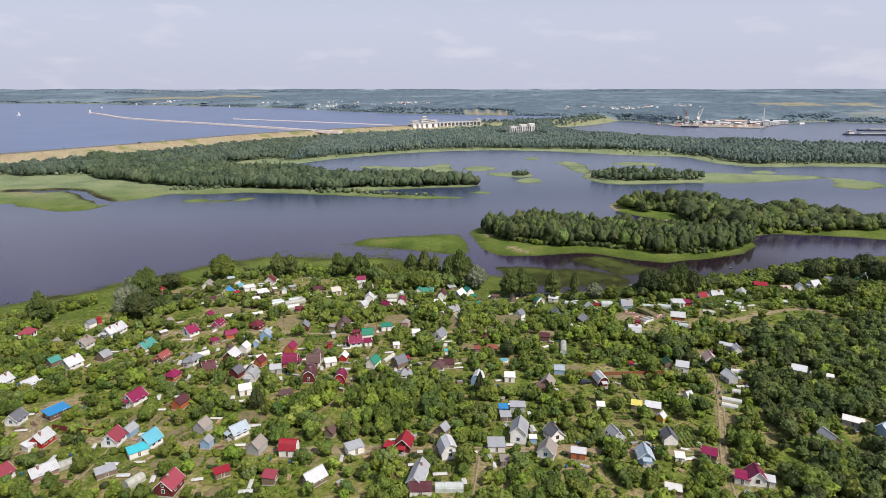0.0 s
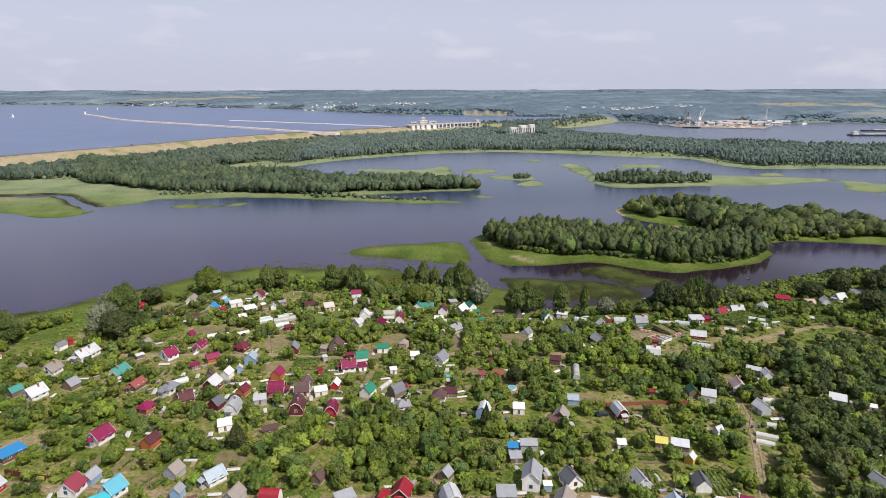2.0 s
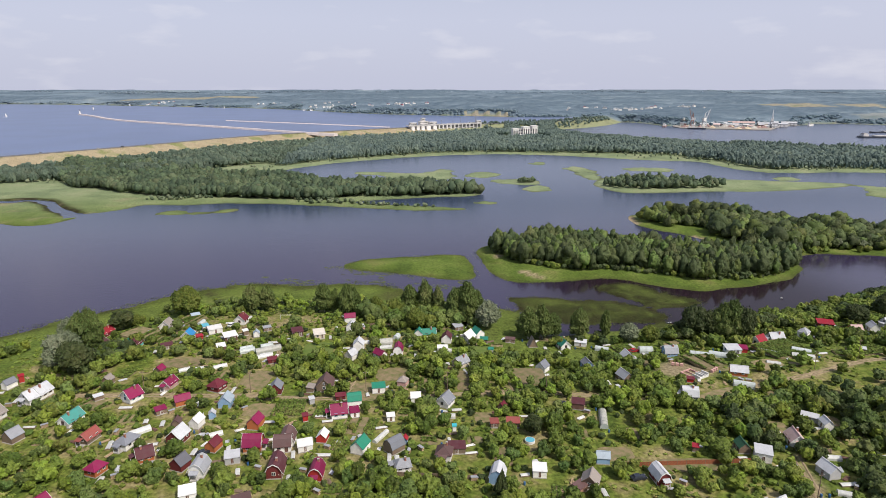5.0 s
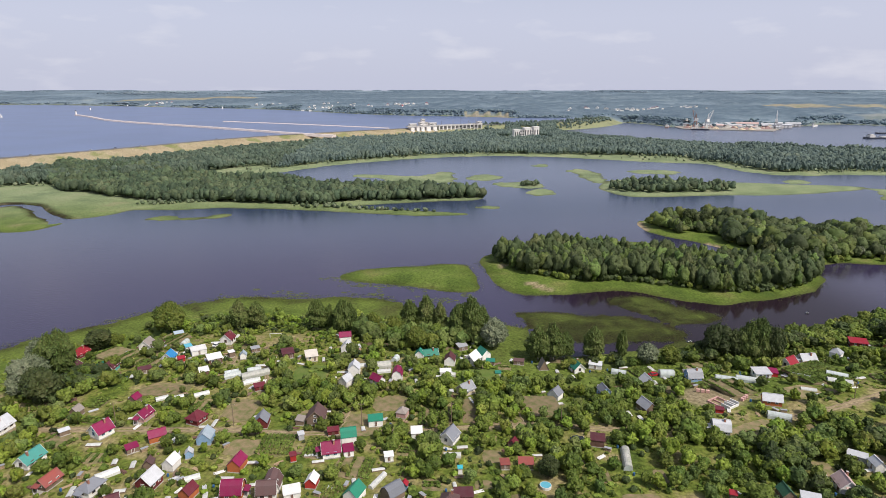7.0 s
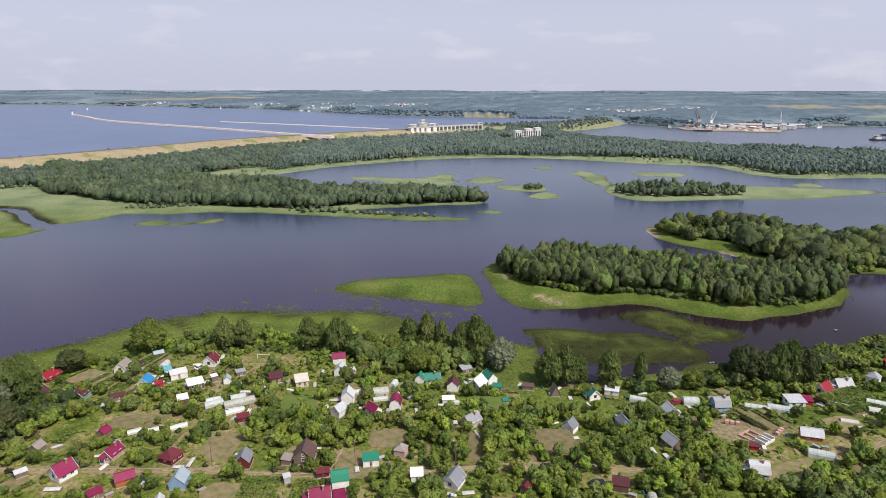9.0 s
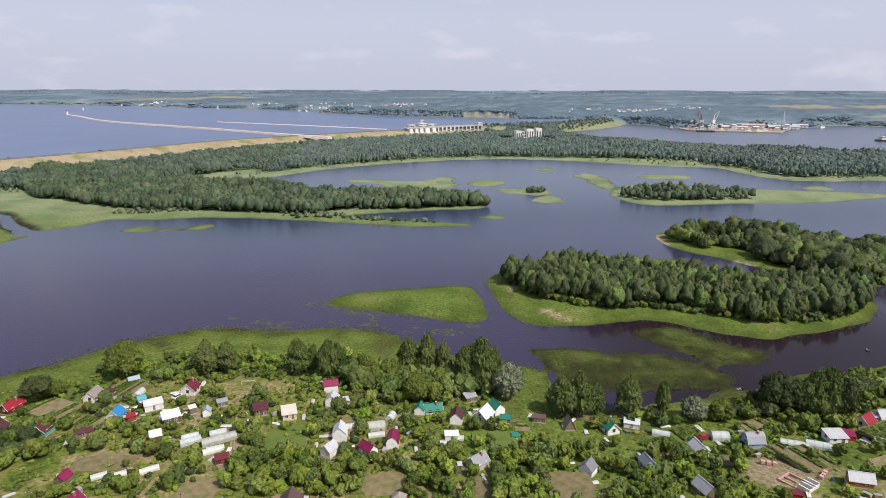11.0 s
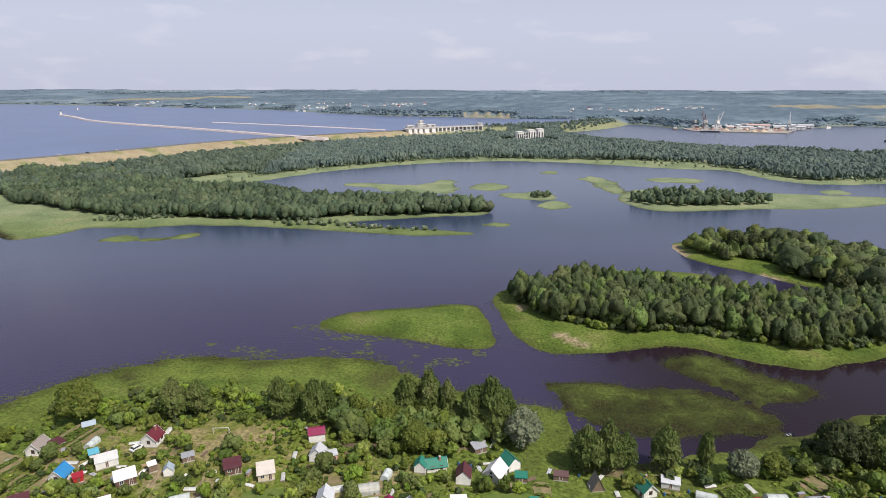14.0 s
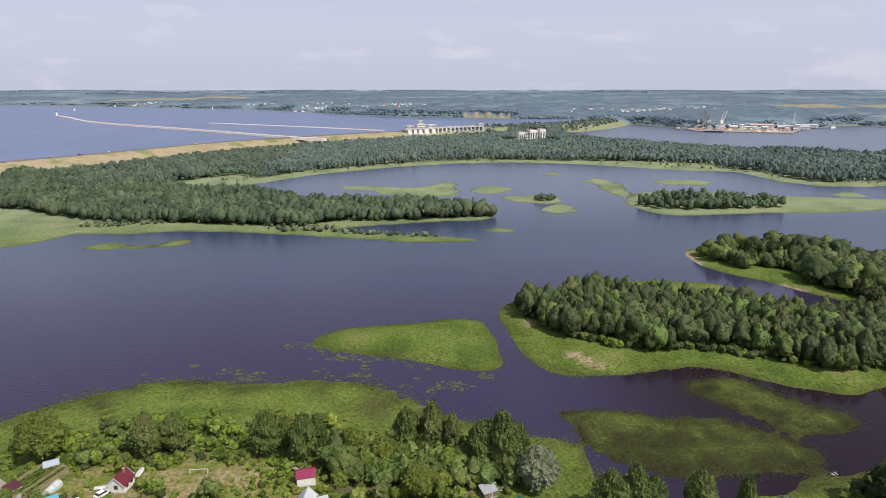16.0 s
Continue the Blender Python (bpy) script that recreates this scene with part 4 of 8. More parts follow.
def trunk_template(rng, limbs=3, top=0.6):
    pieces = [tube([(0, 0, -0.03), (0.03, 0.02, 0.3), (rng.uniform(-0.08, 0.08), rng.uniform(-0.08, 0.08), top)], [0.085, 0.06, 0.03], 5)]
    for _ in range(limbs):
        a = rng.uniform(0, 6.28)
        h = rng.uniform(0.25, 0.45)
        pieces.append(tube([(0.02, 0.01, h), (math.cos(a) * 0.25, math.sin(a) * 0.25, h + 0.12), (math.cos(a) * 0.5, math.sin(a) * 0.5, h + 0.26)], [0.04, 0.028, 0.012], 4))
    return joined(*pieces)


FOL = np.random.default_rng(11)


def scatter_mesh(name, spots, templates, mats, trunks=True, smooth=False):
    """One mesh of many trees. spots: rows of x, y, z, height, radius, template, turn."""
    V, F, M, count = [], [], [], 0
    for x, y, z, h, r, k, a in spots:
        q, f = templates[int(k) % len(templates)]
        ca, sa = math.cos(a), math.sin(a)
        w = np.empty_like(q)
        w[:, 0] = x + r * (q[:, 0] * ca - q[:, 1] * sa)
        w[:, 1] = y + r * (q[:, 0] * sa + q[:, 1] * ca)
        w[:, 2] = z + h * q[:, 2]
        V.append(w), F.append(f + count)
        count += len(w)
        M.append(np.full(len(f), 2 if len(mats) > 2 and int(k) % 7 in (1, 4) else 0, np.int32))
        if trunks:
            t = 0.012 * h + 0.03
            V.append(np.array([(x - t, y - t, z - 0.2), (x + t, y - t, z - 0.2), (x, y + t, z - 0.2), (x, y, z + 0.6 * h)]))
            F.append(np.array([(0, 1, 3), (1, 2, 3), (2, 0, 3)]) + count)
            M.append(np.ones(3, np.int32))
            count += 4
    return big_mesh(name, np.concatenate(V), np.concatenate(F), mats, np.concatenate(M), smooth)


def spread(rng, ring, gap, jitter=0.45):
    """Spots over an area, one to a cell of the given size."""
    ring = np.asarray(ring, float)
    lo, hi = ring.min(0), ring.max(0)
    X, Y = np.meshgrid(np.arange(lo[0], hi[0], gap), np.arange(lo[1], hi[1], gap))
    X = X.ravel() + rng.uniform(-jitter, jitter, X.size) * gap
    Y = Y.ravel() + rng.uniform(-jitter, jitter, Y.size) * gap
    k = inside(X, Y, ring)
    return X[k], Y[k]


def wood(name, label, areas, gap, hmin, hmax, slim, templates, leaf, seed, rule=None, category="trees", trunks=True, other=None, smooth=False):
    rng = np.random.default_rng(seed)
    rows = []
    for ring in areas:
        X, Y = spread(rng, ring, gap)
        Z, zn = land(X, Y)
        N = value_noise(X, Y, 35, seed + 50)
        ok = (Z > 0.12) & (zn["dirt"] < 0.3)
        if rule is not None:
            ok &= rule(X, Y, Z, N)
        for x, y, z, nn in zip(X[ok], Y[ok], Z[ok], N[ok]):
            h = hmin + (hmax - hmin) * np.clip(0.25 + 0.75 * nn + rng.normal() * 0.24, 0, 1.25)
            rows.append((x, y, z, h, h * slim * rng.uniform(0.8, 1.25), rng.integers(0, 99), rng.uniform(0, 6.28)))
    ob = new(name, scatter_mesh(name, rows, templates, [leaf, BARK] + ([other] if other else []), trunks, smooth))
    return tagged(ob, label, category, kind="stuff")


T_WOOD = [crown_template(FOL, s, 2, 18, 0.08, 100, 0.17) for s in ("tall", "round", "tall", "tall", "round", "column", "tall", "round")]
T_ISLE = [crown_template(FOL, s, 2, 16, 0.08, 90, 0.16) for s in ("tall", "round", "round", "round", "bush")]
T_MID = [crown_template(FOL, s, 1, 10, 0.06, 24, 0.3) for s in ("tall", "round", "column", "tall", "round")]
T_FAR = [crown_template(FOL, s, 0, 4, 0.12, 4, 0.4) for s in ("tall", "column", "tall", "round")]
T_BUSH = [crown_template(FOL, "bush", 1, 7, 0.08, 26, 0.32) for _ in range(8)]
T_LOW = [crown_template(FOL, "round", 2, 12, 0.09, 70, 0.24) for _ in range(7)]
T_FRUIT = [crown_template(FOL, s, 2, 15, 0.09, 130, 0.18) for s in ("round", "round", "tall", "round", "bush", "round", "round")]
T_CANOPY = [crown_template(FOL, s, 1, 8, 0.11) for s in ("round", "tall", "round", "round", "tall", "round", "column")]
T_DEEP = [crown_template(FOL, s, 0, 5, 0.10) for s in ("round", "round", "tall", "round", "bush", "round", "round")]
T_LUMP = [crown_template(FOL, s, 0, 4, 0.16) for s in ("round", "bush", "round", "tall", "bush")]
T_LEFT = [crown_template(FOL, s, 1, 10, 0.08, 14, 0.3) for s in ("round", "round", "tall", "round", "round", "bush", "tall")]

# river woods
R_PEN = smooth_ring([(47, 445), (53, 422), (61, 404), (78, 402), (89, 391), (98, 383), (111, 392), (128, 388), (143, 377), (155, 366), (167, 364), (186, 374), (203, 372), (223, 381), (238, 403), (245, 415), (225, 422), (205, 414), (186, 411), (172, 412), (165, 424), (156, 437), (129, 446), (104, 456), (75, 457), (58, 447)], 1)
wood("island_wood", "dense mixed wood on a grassy river island", [R_PEN], 4.1, 6, 14.0, 0.31, T_WOOD, LEAF_WOOD, 21, other=LEAF_BIRCH, smooth=True)
wood("island_undergrowth", "low leafy bushes along the edge of the island wood", [smooth_ring([(x + (x - 150) * 0.015, y + (y - 430) * 0.03) for x, y in R_PEN[::4]], 1)], 2.6, 1.6, 4.6, 0.55, T_BUSH, LEAF_WOOD, 33, lambda X, Y, Z, N: (line_distance(X, Y, R_PEN, True) < 4.5) & (N > 0.2) & (Y < 440), "bushes", False, LEAF_GARDEN)
sand_main = smooth_ring([(186, 541), (187, 521), (194, 504), (205, 487), (218, 471), (228, 453), (246, 430), (285, 428), (345, 424), (382, 440), (348, 468), (318, 486), (283, 510), (250, 541), (205, 544)], 1)
wood("sand_island_wood", "tall trees and bushes on a sandy river island", [sand_main], 4.6, 2.4, 13.5, 0.44, T_ISLE, LEAF_WOOD, 22, lambda X, Y, Z, N: (N > 0.2) | (Y > 505), other=LEAF_WILLOW, smooth=True)
wood("willow_thicket", "low willow thicket along the island shore", [smooth_ring([(225, 405), (300, 425), (380, 440), (480, 410), (470, 440), (380, 455), (300, 500), (240, 490)], 1)], 5, 2.5, 6, 0.5, T_BUSH, LEAF_GARDEN, 23, lambda X, Y, Z, N: N > 0.35)
wood("left_wood", "dark mixed wood on a long low island", [smooth_ring(WOODS_LEFT, 1)], 4.9, 5.5, 13.5, 0.43, T_LEFT, LEAF_MID_HAZE, 24, smooth=True)
wood("shore_bushes", "green and silvery willow bushes along the wooded island", [smooth_ring([(-290, 640), (-200, 634), (-100, 618), (-20, 598), (30, 590), (30, 604), (-60, 626), (-150, 646), (-290, 668)], 1)], 5.5, 1.8, 4.5, 0.6, T_BUSH, LEAF_MID_HAZE, 25, lambda X, Y, Z, N: N > 0.45, other=LEAF_SILVER)
wood("isle_wood", "small clump of dark trees on a low isle", [smooth_ring([(203, 720), (222, 682), (300, 686), (340, 690), (330, 716), (300, 730), (240, 742)], 1)], 5.5, 5, 12.5, 0.42, T_LEFT, LEAF_MID_HAZE, 26, smooth=True)
wood("bar_bushes", "a few bushes on a grassy sandbar", [smooth_ring([(118, 734), (138, 740), (136, 760), (116, 756)], 1)], 4, 4, 7, 0.45, T_MID, LEAF_MID_HAZE, 27)


def main_rule(X, Y, Z, N):
    sh = shore_depth(X, Y, R_MAIN, 200)
    inview = np.abs(X) < 0.74 * Y + 60
    front = 24 + 45 * ramp01(value_noise(X, Y, 130, 77), 0.45, 0.8)
    dd = line_distance(X, Y, R_DAM)
    return ((dd > 55 + 12 * (N - 0.5)) | ((X > 170) & (dd > 9) & (N > 0.4))) & inview & (sh > front) & ((Y < 1560) | (X > 170)) & ~((np.abs(X - 234) < 55) & (np.abs(Y - 1396) < 45))


def dam_front(X, Y):
    return (shore_depth(X, Y, R_MAIN, 200) < 62) & (Y < 1150)


# the nearer western end gets less haze in its leaf colour
for part_name, words, side, leaf in (("dam_wood", "broad belt of mixed forest below the earth dam", lambda X: X > -190, LEAF_FAR_HAZE), ("dam_wood_west", "western end of the forest below the dam, less haze in its colour", lambda X: X <= -190, LEAF_WEST_HAZE)):
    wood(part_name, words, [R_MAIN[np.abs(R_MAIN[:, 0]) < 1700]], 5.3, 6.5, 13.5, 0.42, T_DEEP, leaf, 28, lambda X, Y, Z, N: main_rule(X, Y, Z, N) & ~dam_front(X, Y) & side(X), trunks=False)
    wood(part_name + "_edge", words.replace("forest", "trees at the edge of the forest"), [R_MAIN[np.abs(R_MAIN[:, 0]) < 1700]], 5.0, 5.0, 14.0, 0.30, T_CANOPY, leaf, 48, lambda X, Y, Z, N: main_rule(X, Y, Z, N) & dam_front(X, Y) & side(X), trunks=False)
wood("meadow_bushes", "scattered pale bushes on the wet meadow", [R_MAIN[np.abs(R_MAIN[:, 0]) < 800]], 16, 2.5, 6, 0.6, T_FAR, LEAF_SILVER, 29, lambda X, Y, Z, N: (shore_depth(X, Y, R_MAIN, 200) > 8) & (N > 0.5) & (Y < 1150) & (line_distance(X, Y, R_DAM) > 85), trunks=False)

# far bank woods, out to the skyline, haze mixed into their leaf colours
BANK_VILLAGES = ((-330, 2760, 190, 90, 30), (-640, 3080, 160, 60, 16), (-60, 2560, 120, 90, 18), (760, 2330, 190, 60, 30), (1000, 2420, 160, 70, 14), (-1400, 3420, 150, 40, 12))


def bank_rule(X, Y, Z, N):
    open_land = np.zeros(X.shape, bool)
    for cx, cy, sx, sy, _ in BANK_VILLAGES:
        open_land |= (np.abs(X - cx) < sx * 0.9) & (Y > cy - 1.1 * sy - 70) & (Y < cy + 0.7 * sy) & (value_noise(X, Y, 45, 32) > 0.3)
    d = shore_depth(X, Y, R_FAR, 260)
    grove = (value_noise(X * 0.4, Y, 90, 34) > 0.72) & (Y > 4250)
    edge = (d > 4) & (d < 30 + 40 * value_noise(X, Y, 200, 35))
    return (d > 4) & (edge | grove) & ~open_land & (np.abs(X) < Y * 0.80 + 60) & (land(X, Y)[1]["dry"] < 0.3) & (line_distance(X, Y + 70, np.array([(1470, 2525), (1790, 2290)], float)) > 90)


wood("far_bank_wood", "woods on the far bank with blue-green haze in their leaf colour", [np.array([(-4400, 1700), (4400, 1700), (4400, 3150), (-4400, 3150)])], 9, 5, 10, 0.8, T_LUMP, LEAF_BANK_HAZE, 30, bank_rule, trunks=False, smooth=True)
wood("skyline_wood", "woods along the skyline with pale blue haze in their leaf colour", [np.array([(-4400, 3150), (4400, 3150), (4400, 4700), (-4400, 4700)])], 22, 3, 6, 3.2, T_LUMP, LEAF_SKYLINE_HAZE, 38, bank_rule, trunks=False, smooth=True)
wood("dike_trees", "low trees on the dike beside the lock", [np.array([(120, 1600), (420, 1700), (620, 1990), (560, 2060), (380, 1830), (120, 1710)])], 11, 5, 11, 0.6, T_FAR, LEAF_FAR_HAZE, 36, lambda X, Y, Z, N: (N > 0.25) & (line_distance(X, Y, R_DAM) > 5) & (Z > 2), trunks=False)


# ---- the village ----
TAKEN = []  # x, y, radius kept free of trees


def profile(style, W, hw, o):
    """The roof's outline across the ridge, eave to eave."""
    h = W / 2
    if style == "gable":
        rh = W * 0.47
        return [(-h - o, hw - o * rh / h), (0, hw + rh), (h + o, hw - o * rh / h)]
    if style == "gambrel":
        rh = W * 0.56
        return [(-h - o, hw - o * 1.2), (-h * 0.66, hw + rh * 0.68), (0, hw + rh), (h * 0.66, hw + rh * 0.68), (h + o, hw - o * 1.2)]
    if style == "aframe":
        return [(-h - o * 0.4, hw - 1.0), (0, hw + W * 0.8), (h + o * 0.4, hw - 1.0)]
    rh = W * 0.16  # lean-to: falls towards -x
    return [(-h - o, hw - o * 0.16), (h + o, hw + rh + o * 0.16)]


def roof_shell(outline, L, thick):
    """The roof as a bent slab of even thickness."""
    n = len(outline)
    v, f = [], []
    for y in (-L / 2, L / 2):
        v += [(x, y, z) for x, z in outline] + [(x, y, z - thick) for x, z in outline]
    k = 2 * n
    for i in range(n - 1):
        f.append((i, i + 1, k + i + 1, k + i))
        f.append((n + i, k + n + i, k + n + i + 1, n + i + 1))
        f.append((i, n + i, n + i + 1, i + 1))
        f.append((k + i, k + i + 1, k + n + i + 1, k + n + i))
    f.append((0, k, k + n, n))
    f.append((n - 1, 2 * n - 1, k + 2 * n - 1, k + n - 1))
    return v, f


def opening(parent, name, x, y, z, w, h, axis, sign, frame_mat, fill, label=""):
    """A framed window or a door set on a wall face; axis: the wall's normal."""
    t = 0.09
    bars = []
    for cx, cz, sx, sz in ((0, h - t, w, t), (0, 0, w, t), (-w / 2 + t / 2, t, t, h - 2 * t), (w / 2 - t / 2, t, t, h - 2 * t), (0, t, t * 0.6, h - 2 * t)):
        bars.append(box(cx, 0, cz, sx, 0.10, sz))
    fv, ff = joined(*bars)
    pv, pf = box(0, 0, t, w - 2 * t, 0.05, h - 2 * t)

    def lay(vs):
        if axis == "y":
            return [(x + a, y + sign * (b + 0.04), z + c) for a, b, c in vs]
        return [(x + sign * (b + 0.04), y + a, z + c) for a, b, c in vs]

    fr = part(name, (lay(fv), ff), frame_mat, parent, label)
    part("pane" if name == "window" else "leaf", (lay(pv), pf), fill, fr)


HOUSE_RNG = random.Random(5)


def house(x, y, ridge, W, L, hw, style, roof, wall):
    """A cottage or shed. ridge: degrees its ridge turns from north to east; hw: height of the eaves."""
    r = HOUSE_RNG
    z = ground_z(x, y)
    big = W * L > 21
    if big:
        W, L, hw = W * 0.88, L * 0.88, hw * 0.95
    rc, rw = ROOFS[roof]
    wc, ww = WALLS[wall]
    kind = {"gable": "gable", "gambrel": "gambrel", "hip": "hipped", "aframe": "steep", "lean": "lean-to"}[style]
    if big:
        e = tagged(empty("cottage", x, y, z, -ridge), f"{ww} garden cottage with a {rw} {kind} roof", "house", "garden cottages")
    else:
        e = tagged(empty("shed", x, y, z, -ridge), f"small {ww} shed with a {rw} {kind} roof", "shed", "garden sheds")
    TAKEN.append((x, y, 0.5 * math.hypot(W, L) + 0.6))
    o = 0.35 if big else 0.2
    wm, rm = WALL_MAT[wall], ROOF_MAT[roof]
    part("foundation", box(0, 0, -0.5, W + 0.12, L + 0.12, 0.8), CONCRETE, e)
    if style == "hip":
        part("wall", box(0, 0, 0.3, W, L, hw - 0.3), wm, e)
        a, b, rh, ry = W / 2 + o, L / 2 + o, W * 0.42, L * 0.16
        v = [(-a, -b, hw - 0.1), (a, -b, hw - 0.1), (a, b, hw - 0.1), (-a, b, hw - 0.1), (0, -ry, hw + rh), (0, ry, hw + rh)]
        v += [(-a, -b, hw - 0.22), (a, -b, hw - 0.22), (a, b, hw - 0.22), (-a, b, hw - 0.22)]
        part("roof", (v, [(0, 1, 4), (1, 2, 5, 4), (2, 3, 5), (3, 0, 4, 5), (6, 7, 1, 0), (7, 8, 2, 1), (8, 9, 3, 2), (9, 6, 0, 3), (9, 8, 7, 6)]), rm, e)
        top = hw + rh
    else:
        outl = profile(style, W, hw, o)
        thick = 0.13
        inner = [(px, pz - thick - 0.01) for px, pz in outl]
        h = W / 2
        zl = np.interp([-h, h], [p[0] for p in inner], [p[1] for p in inner])
        ring = [(-h, 0.3), (h, 0.3), (h, zl[1])] + [p for p in inner[::-1] if -h < p[0] < h] + [(-h, zl[0])]
        n = len(ring)
        v = [(a, -L / 2, b) for a, b in ring] + [(a, L / 2, b) for a, b in ring]
        f = [tuple(range(n)), tuple(range(2 * n - 1, n - 1, -1))] + [(i, n + i, n + (i + 1) % n, (i + 1) % n) for i in range(n)]
        part("wall", (v, f), wm, e)
        part("roof", roof_shell(outl, L + 2 * o, thick), rm, e)
        top = max(p[1] for p in outl)
        if style in ("gable", "gambrel"):
            part("ridge_cap", box(0, 0, top - 0.04, 0.3, L + 2 * o + 0.04, 0.09), rm, e)
        if big and style in ("gable", "gambrel"):
            # verge boards along both gables
            for s in (-1, 1):
                bars = []
                for (ax, az), (bx, bz) in zip(outl[:-1], outl[1:]):
                    yy = s * (L / 2 + o + 0.03)
                    v0 = [(ax, yy - 0.03, az - 0.24), (bx, yy - 0.03, bz - 0.24), (bx, yy - 0.03, bz + 0.02), (ax, yy - 0.03, az + 0.02)]
                    v1 = [(p[0], yy + 0.03, p[2]) for p in v0]
                    bars.append((v0 + v1, [(0, 1, 2, 3), (7, 6, 5, 4), (0, 4, 5, 1), (1, 5, 6, 2), (2, 6, 7, 3), (3, 7, 4, 0)]))
                part("verge_board", joined(*bars), TRIM if wall != "wood" else wm, e)
    if big:
        fm = TRIM if wall != "white" else WALL_MAT[r.choice(["bluewall", "brown", "grey"])]
        for s in (-1, 1):
            k = 2 if W > 5.4 else 1
            for i in range(k):
                xx = (i - (k - 1) / 2) * W * 0.42
                opening(e, "window", xx, s * L / 2, 1.15, 1.0, 1.15, "y", s, fm, PANE)
            if style in ("gable", "gambrel") and W > 4.8:
                opening(e, "window", 0, s * L / 2, hw + 0.25, 0.8, 0.9, "y", s, fm, PANE)
        for s in (-1, 1):
            opening(e, "window", s * W / 2, L * 0.22, 1.15, 1.0, 1.1, "x", s, fm, PANE)
            if s > 0:
                opening(e, "window", s * W / 2, -L * 0.22, 1.15, 1.0, 1.1, "x", s, fm, PANE)
        opening(e, "door", -W / 2, -L * 0.24, 0.3, 0.95, 2.0, "x", -1, fm, WALL_MAT["brown"])
        if r.random() < 0.55 and style != "lean":
            cx, cy = W * 0.14, L * r.choice((-0.2, 0.18))
            ch = part("chimney", box(cx, cy, top - 0.9, 0.5, 0.5, 1.45), BRICK, e, "brick chimney")
            part("cap", box(cx, cy, top + 0.55, 0.64, 0.64, 0.08), CONCRETE, ch)
        if r.random() < 0.4 and style != "lean":
            # open porch on the front
            porch = part("porch", box(0, -L / 2 - 0.9, 0.0, W * 0.5, 1.6, 0.3), CONCRETE, e)
            for s in (-1, 1):
                part("post", box(s * W * 0.22, -L / 2 - 1.55, 0.3, 0.1, 0.1, 1.9), TRIM, porch)
            part("porch_roof", ([(-W * 0.29, -L / 2 - 1.9, 2.15), (W * 0.29, -L / 2 - 1.9, 2.15), (W * 0.29, -L / 2 - 0.42, 2.5), (-W * 0.29, -L / 2 - 0.42, 2.5), (-W * 0.29, -L / 2 - 1.9, 2.25), (W * 0.29, -L / 2 - 1.9, 2.25), (W * 0.29, -L / 2 - 0.42, 2.6), (-W * 0.29, -L / 2 - 0.42, 2.6)], [(3, 2, 1, 0), (4, 5, 6, 7), (0, 1, 5, 4), (1, 2, 6, 5), (2, 3, 7, 6), (3, 0, 4, 7)]), rm, porch)
    elif W > 1.8:
        opening(e, "door", -W / 2, 0, 0.3, 0.85, min(1.85, hw - 0.45), "x", -1, TRIM if wall == "wood" else wm, WALL_MAT["brown"])


def greenhouse(x, y, ridge, W, L, skin):
    """A low tunnel greenhouse on hoops."""
    z = ground_z(x, y)
    words = {"white": "white film", "clear": "clear polycarbonate", "frame": "old grey film"}[skin]
    e = tagged(empty("greenhouse", x, y, z, -ridge), f"arched garden greenhouse covered in {words}", "greenhouse", "garden greenhouses")
    TAKEN.append((x, y, 0.5 * L + 0.3))
    h = W * (0.62 if skin != "white" else 0.5)
    arc = [(math.cos(math.pi * k / 8) * W / 2, math.sin(math.pi * k / 8) ** 0.75 * h + 0.15 if 0 < k < 8 else 0.0) for k in range(9)][::-1]
    part("cover", roof_shell(arc, L, 0.04), {"white": FILM, "clear": POLY, "frame": GREYFILM}[skin], e)
    for s in (-1, 1):
        v = [(px * 0.98, s * L / 2, pz * 0.98) for px, pz in arc]
        part("end_panel", (v + [(a, b - s * 0.04, c) for a, b, c in v], [tuple(range(9)), tuple(range(17, 8, -1))] + [(i, i + 9, (i + 1) % 9 + 9, (i + 1) % 9) for i in range(9)]), FILM if skin == "white" else POLY, e)
    for k in range(int(L // 2) + 1):
        yy = -L / 2 + 0.1 + k * (L - 0.2) / max(1, int(L // 2))
        part("hoop", roof_shell([(px * 1.02, pz * 1.02 + 0.03) for px, pz in arc], 0.07, 0.05), STEEL if skin != "white" else TRIM, e).location.y = yy


PLOTS = []


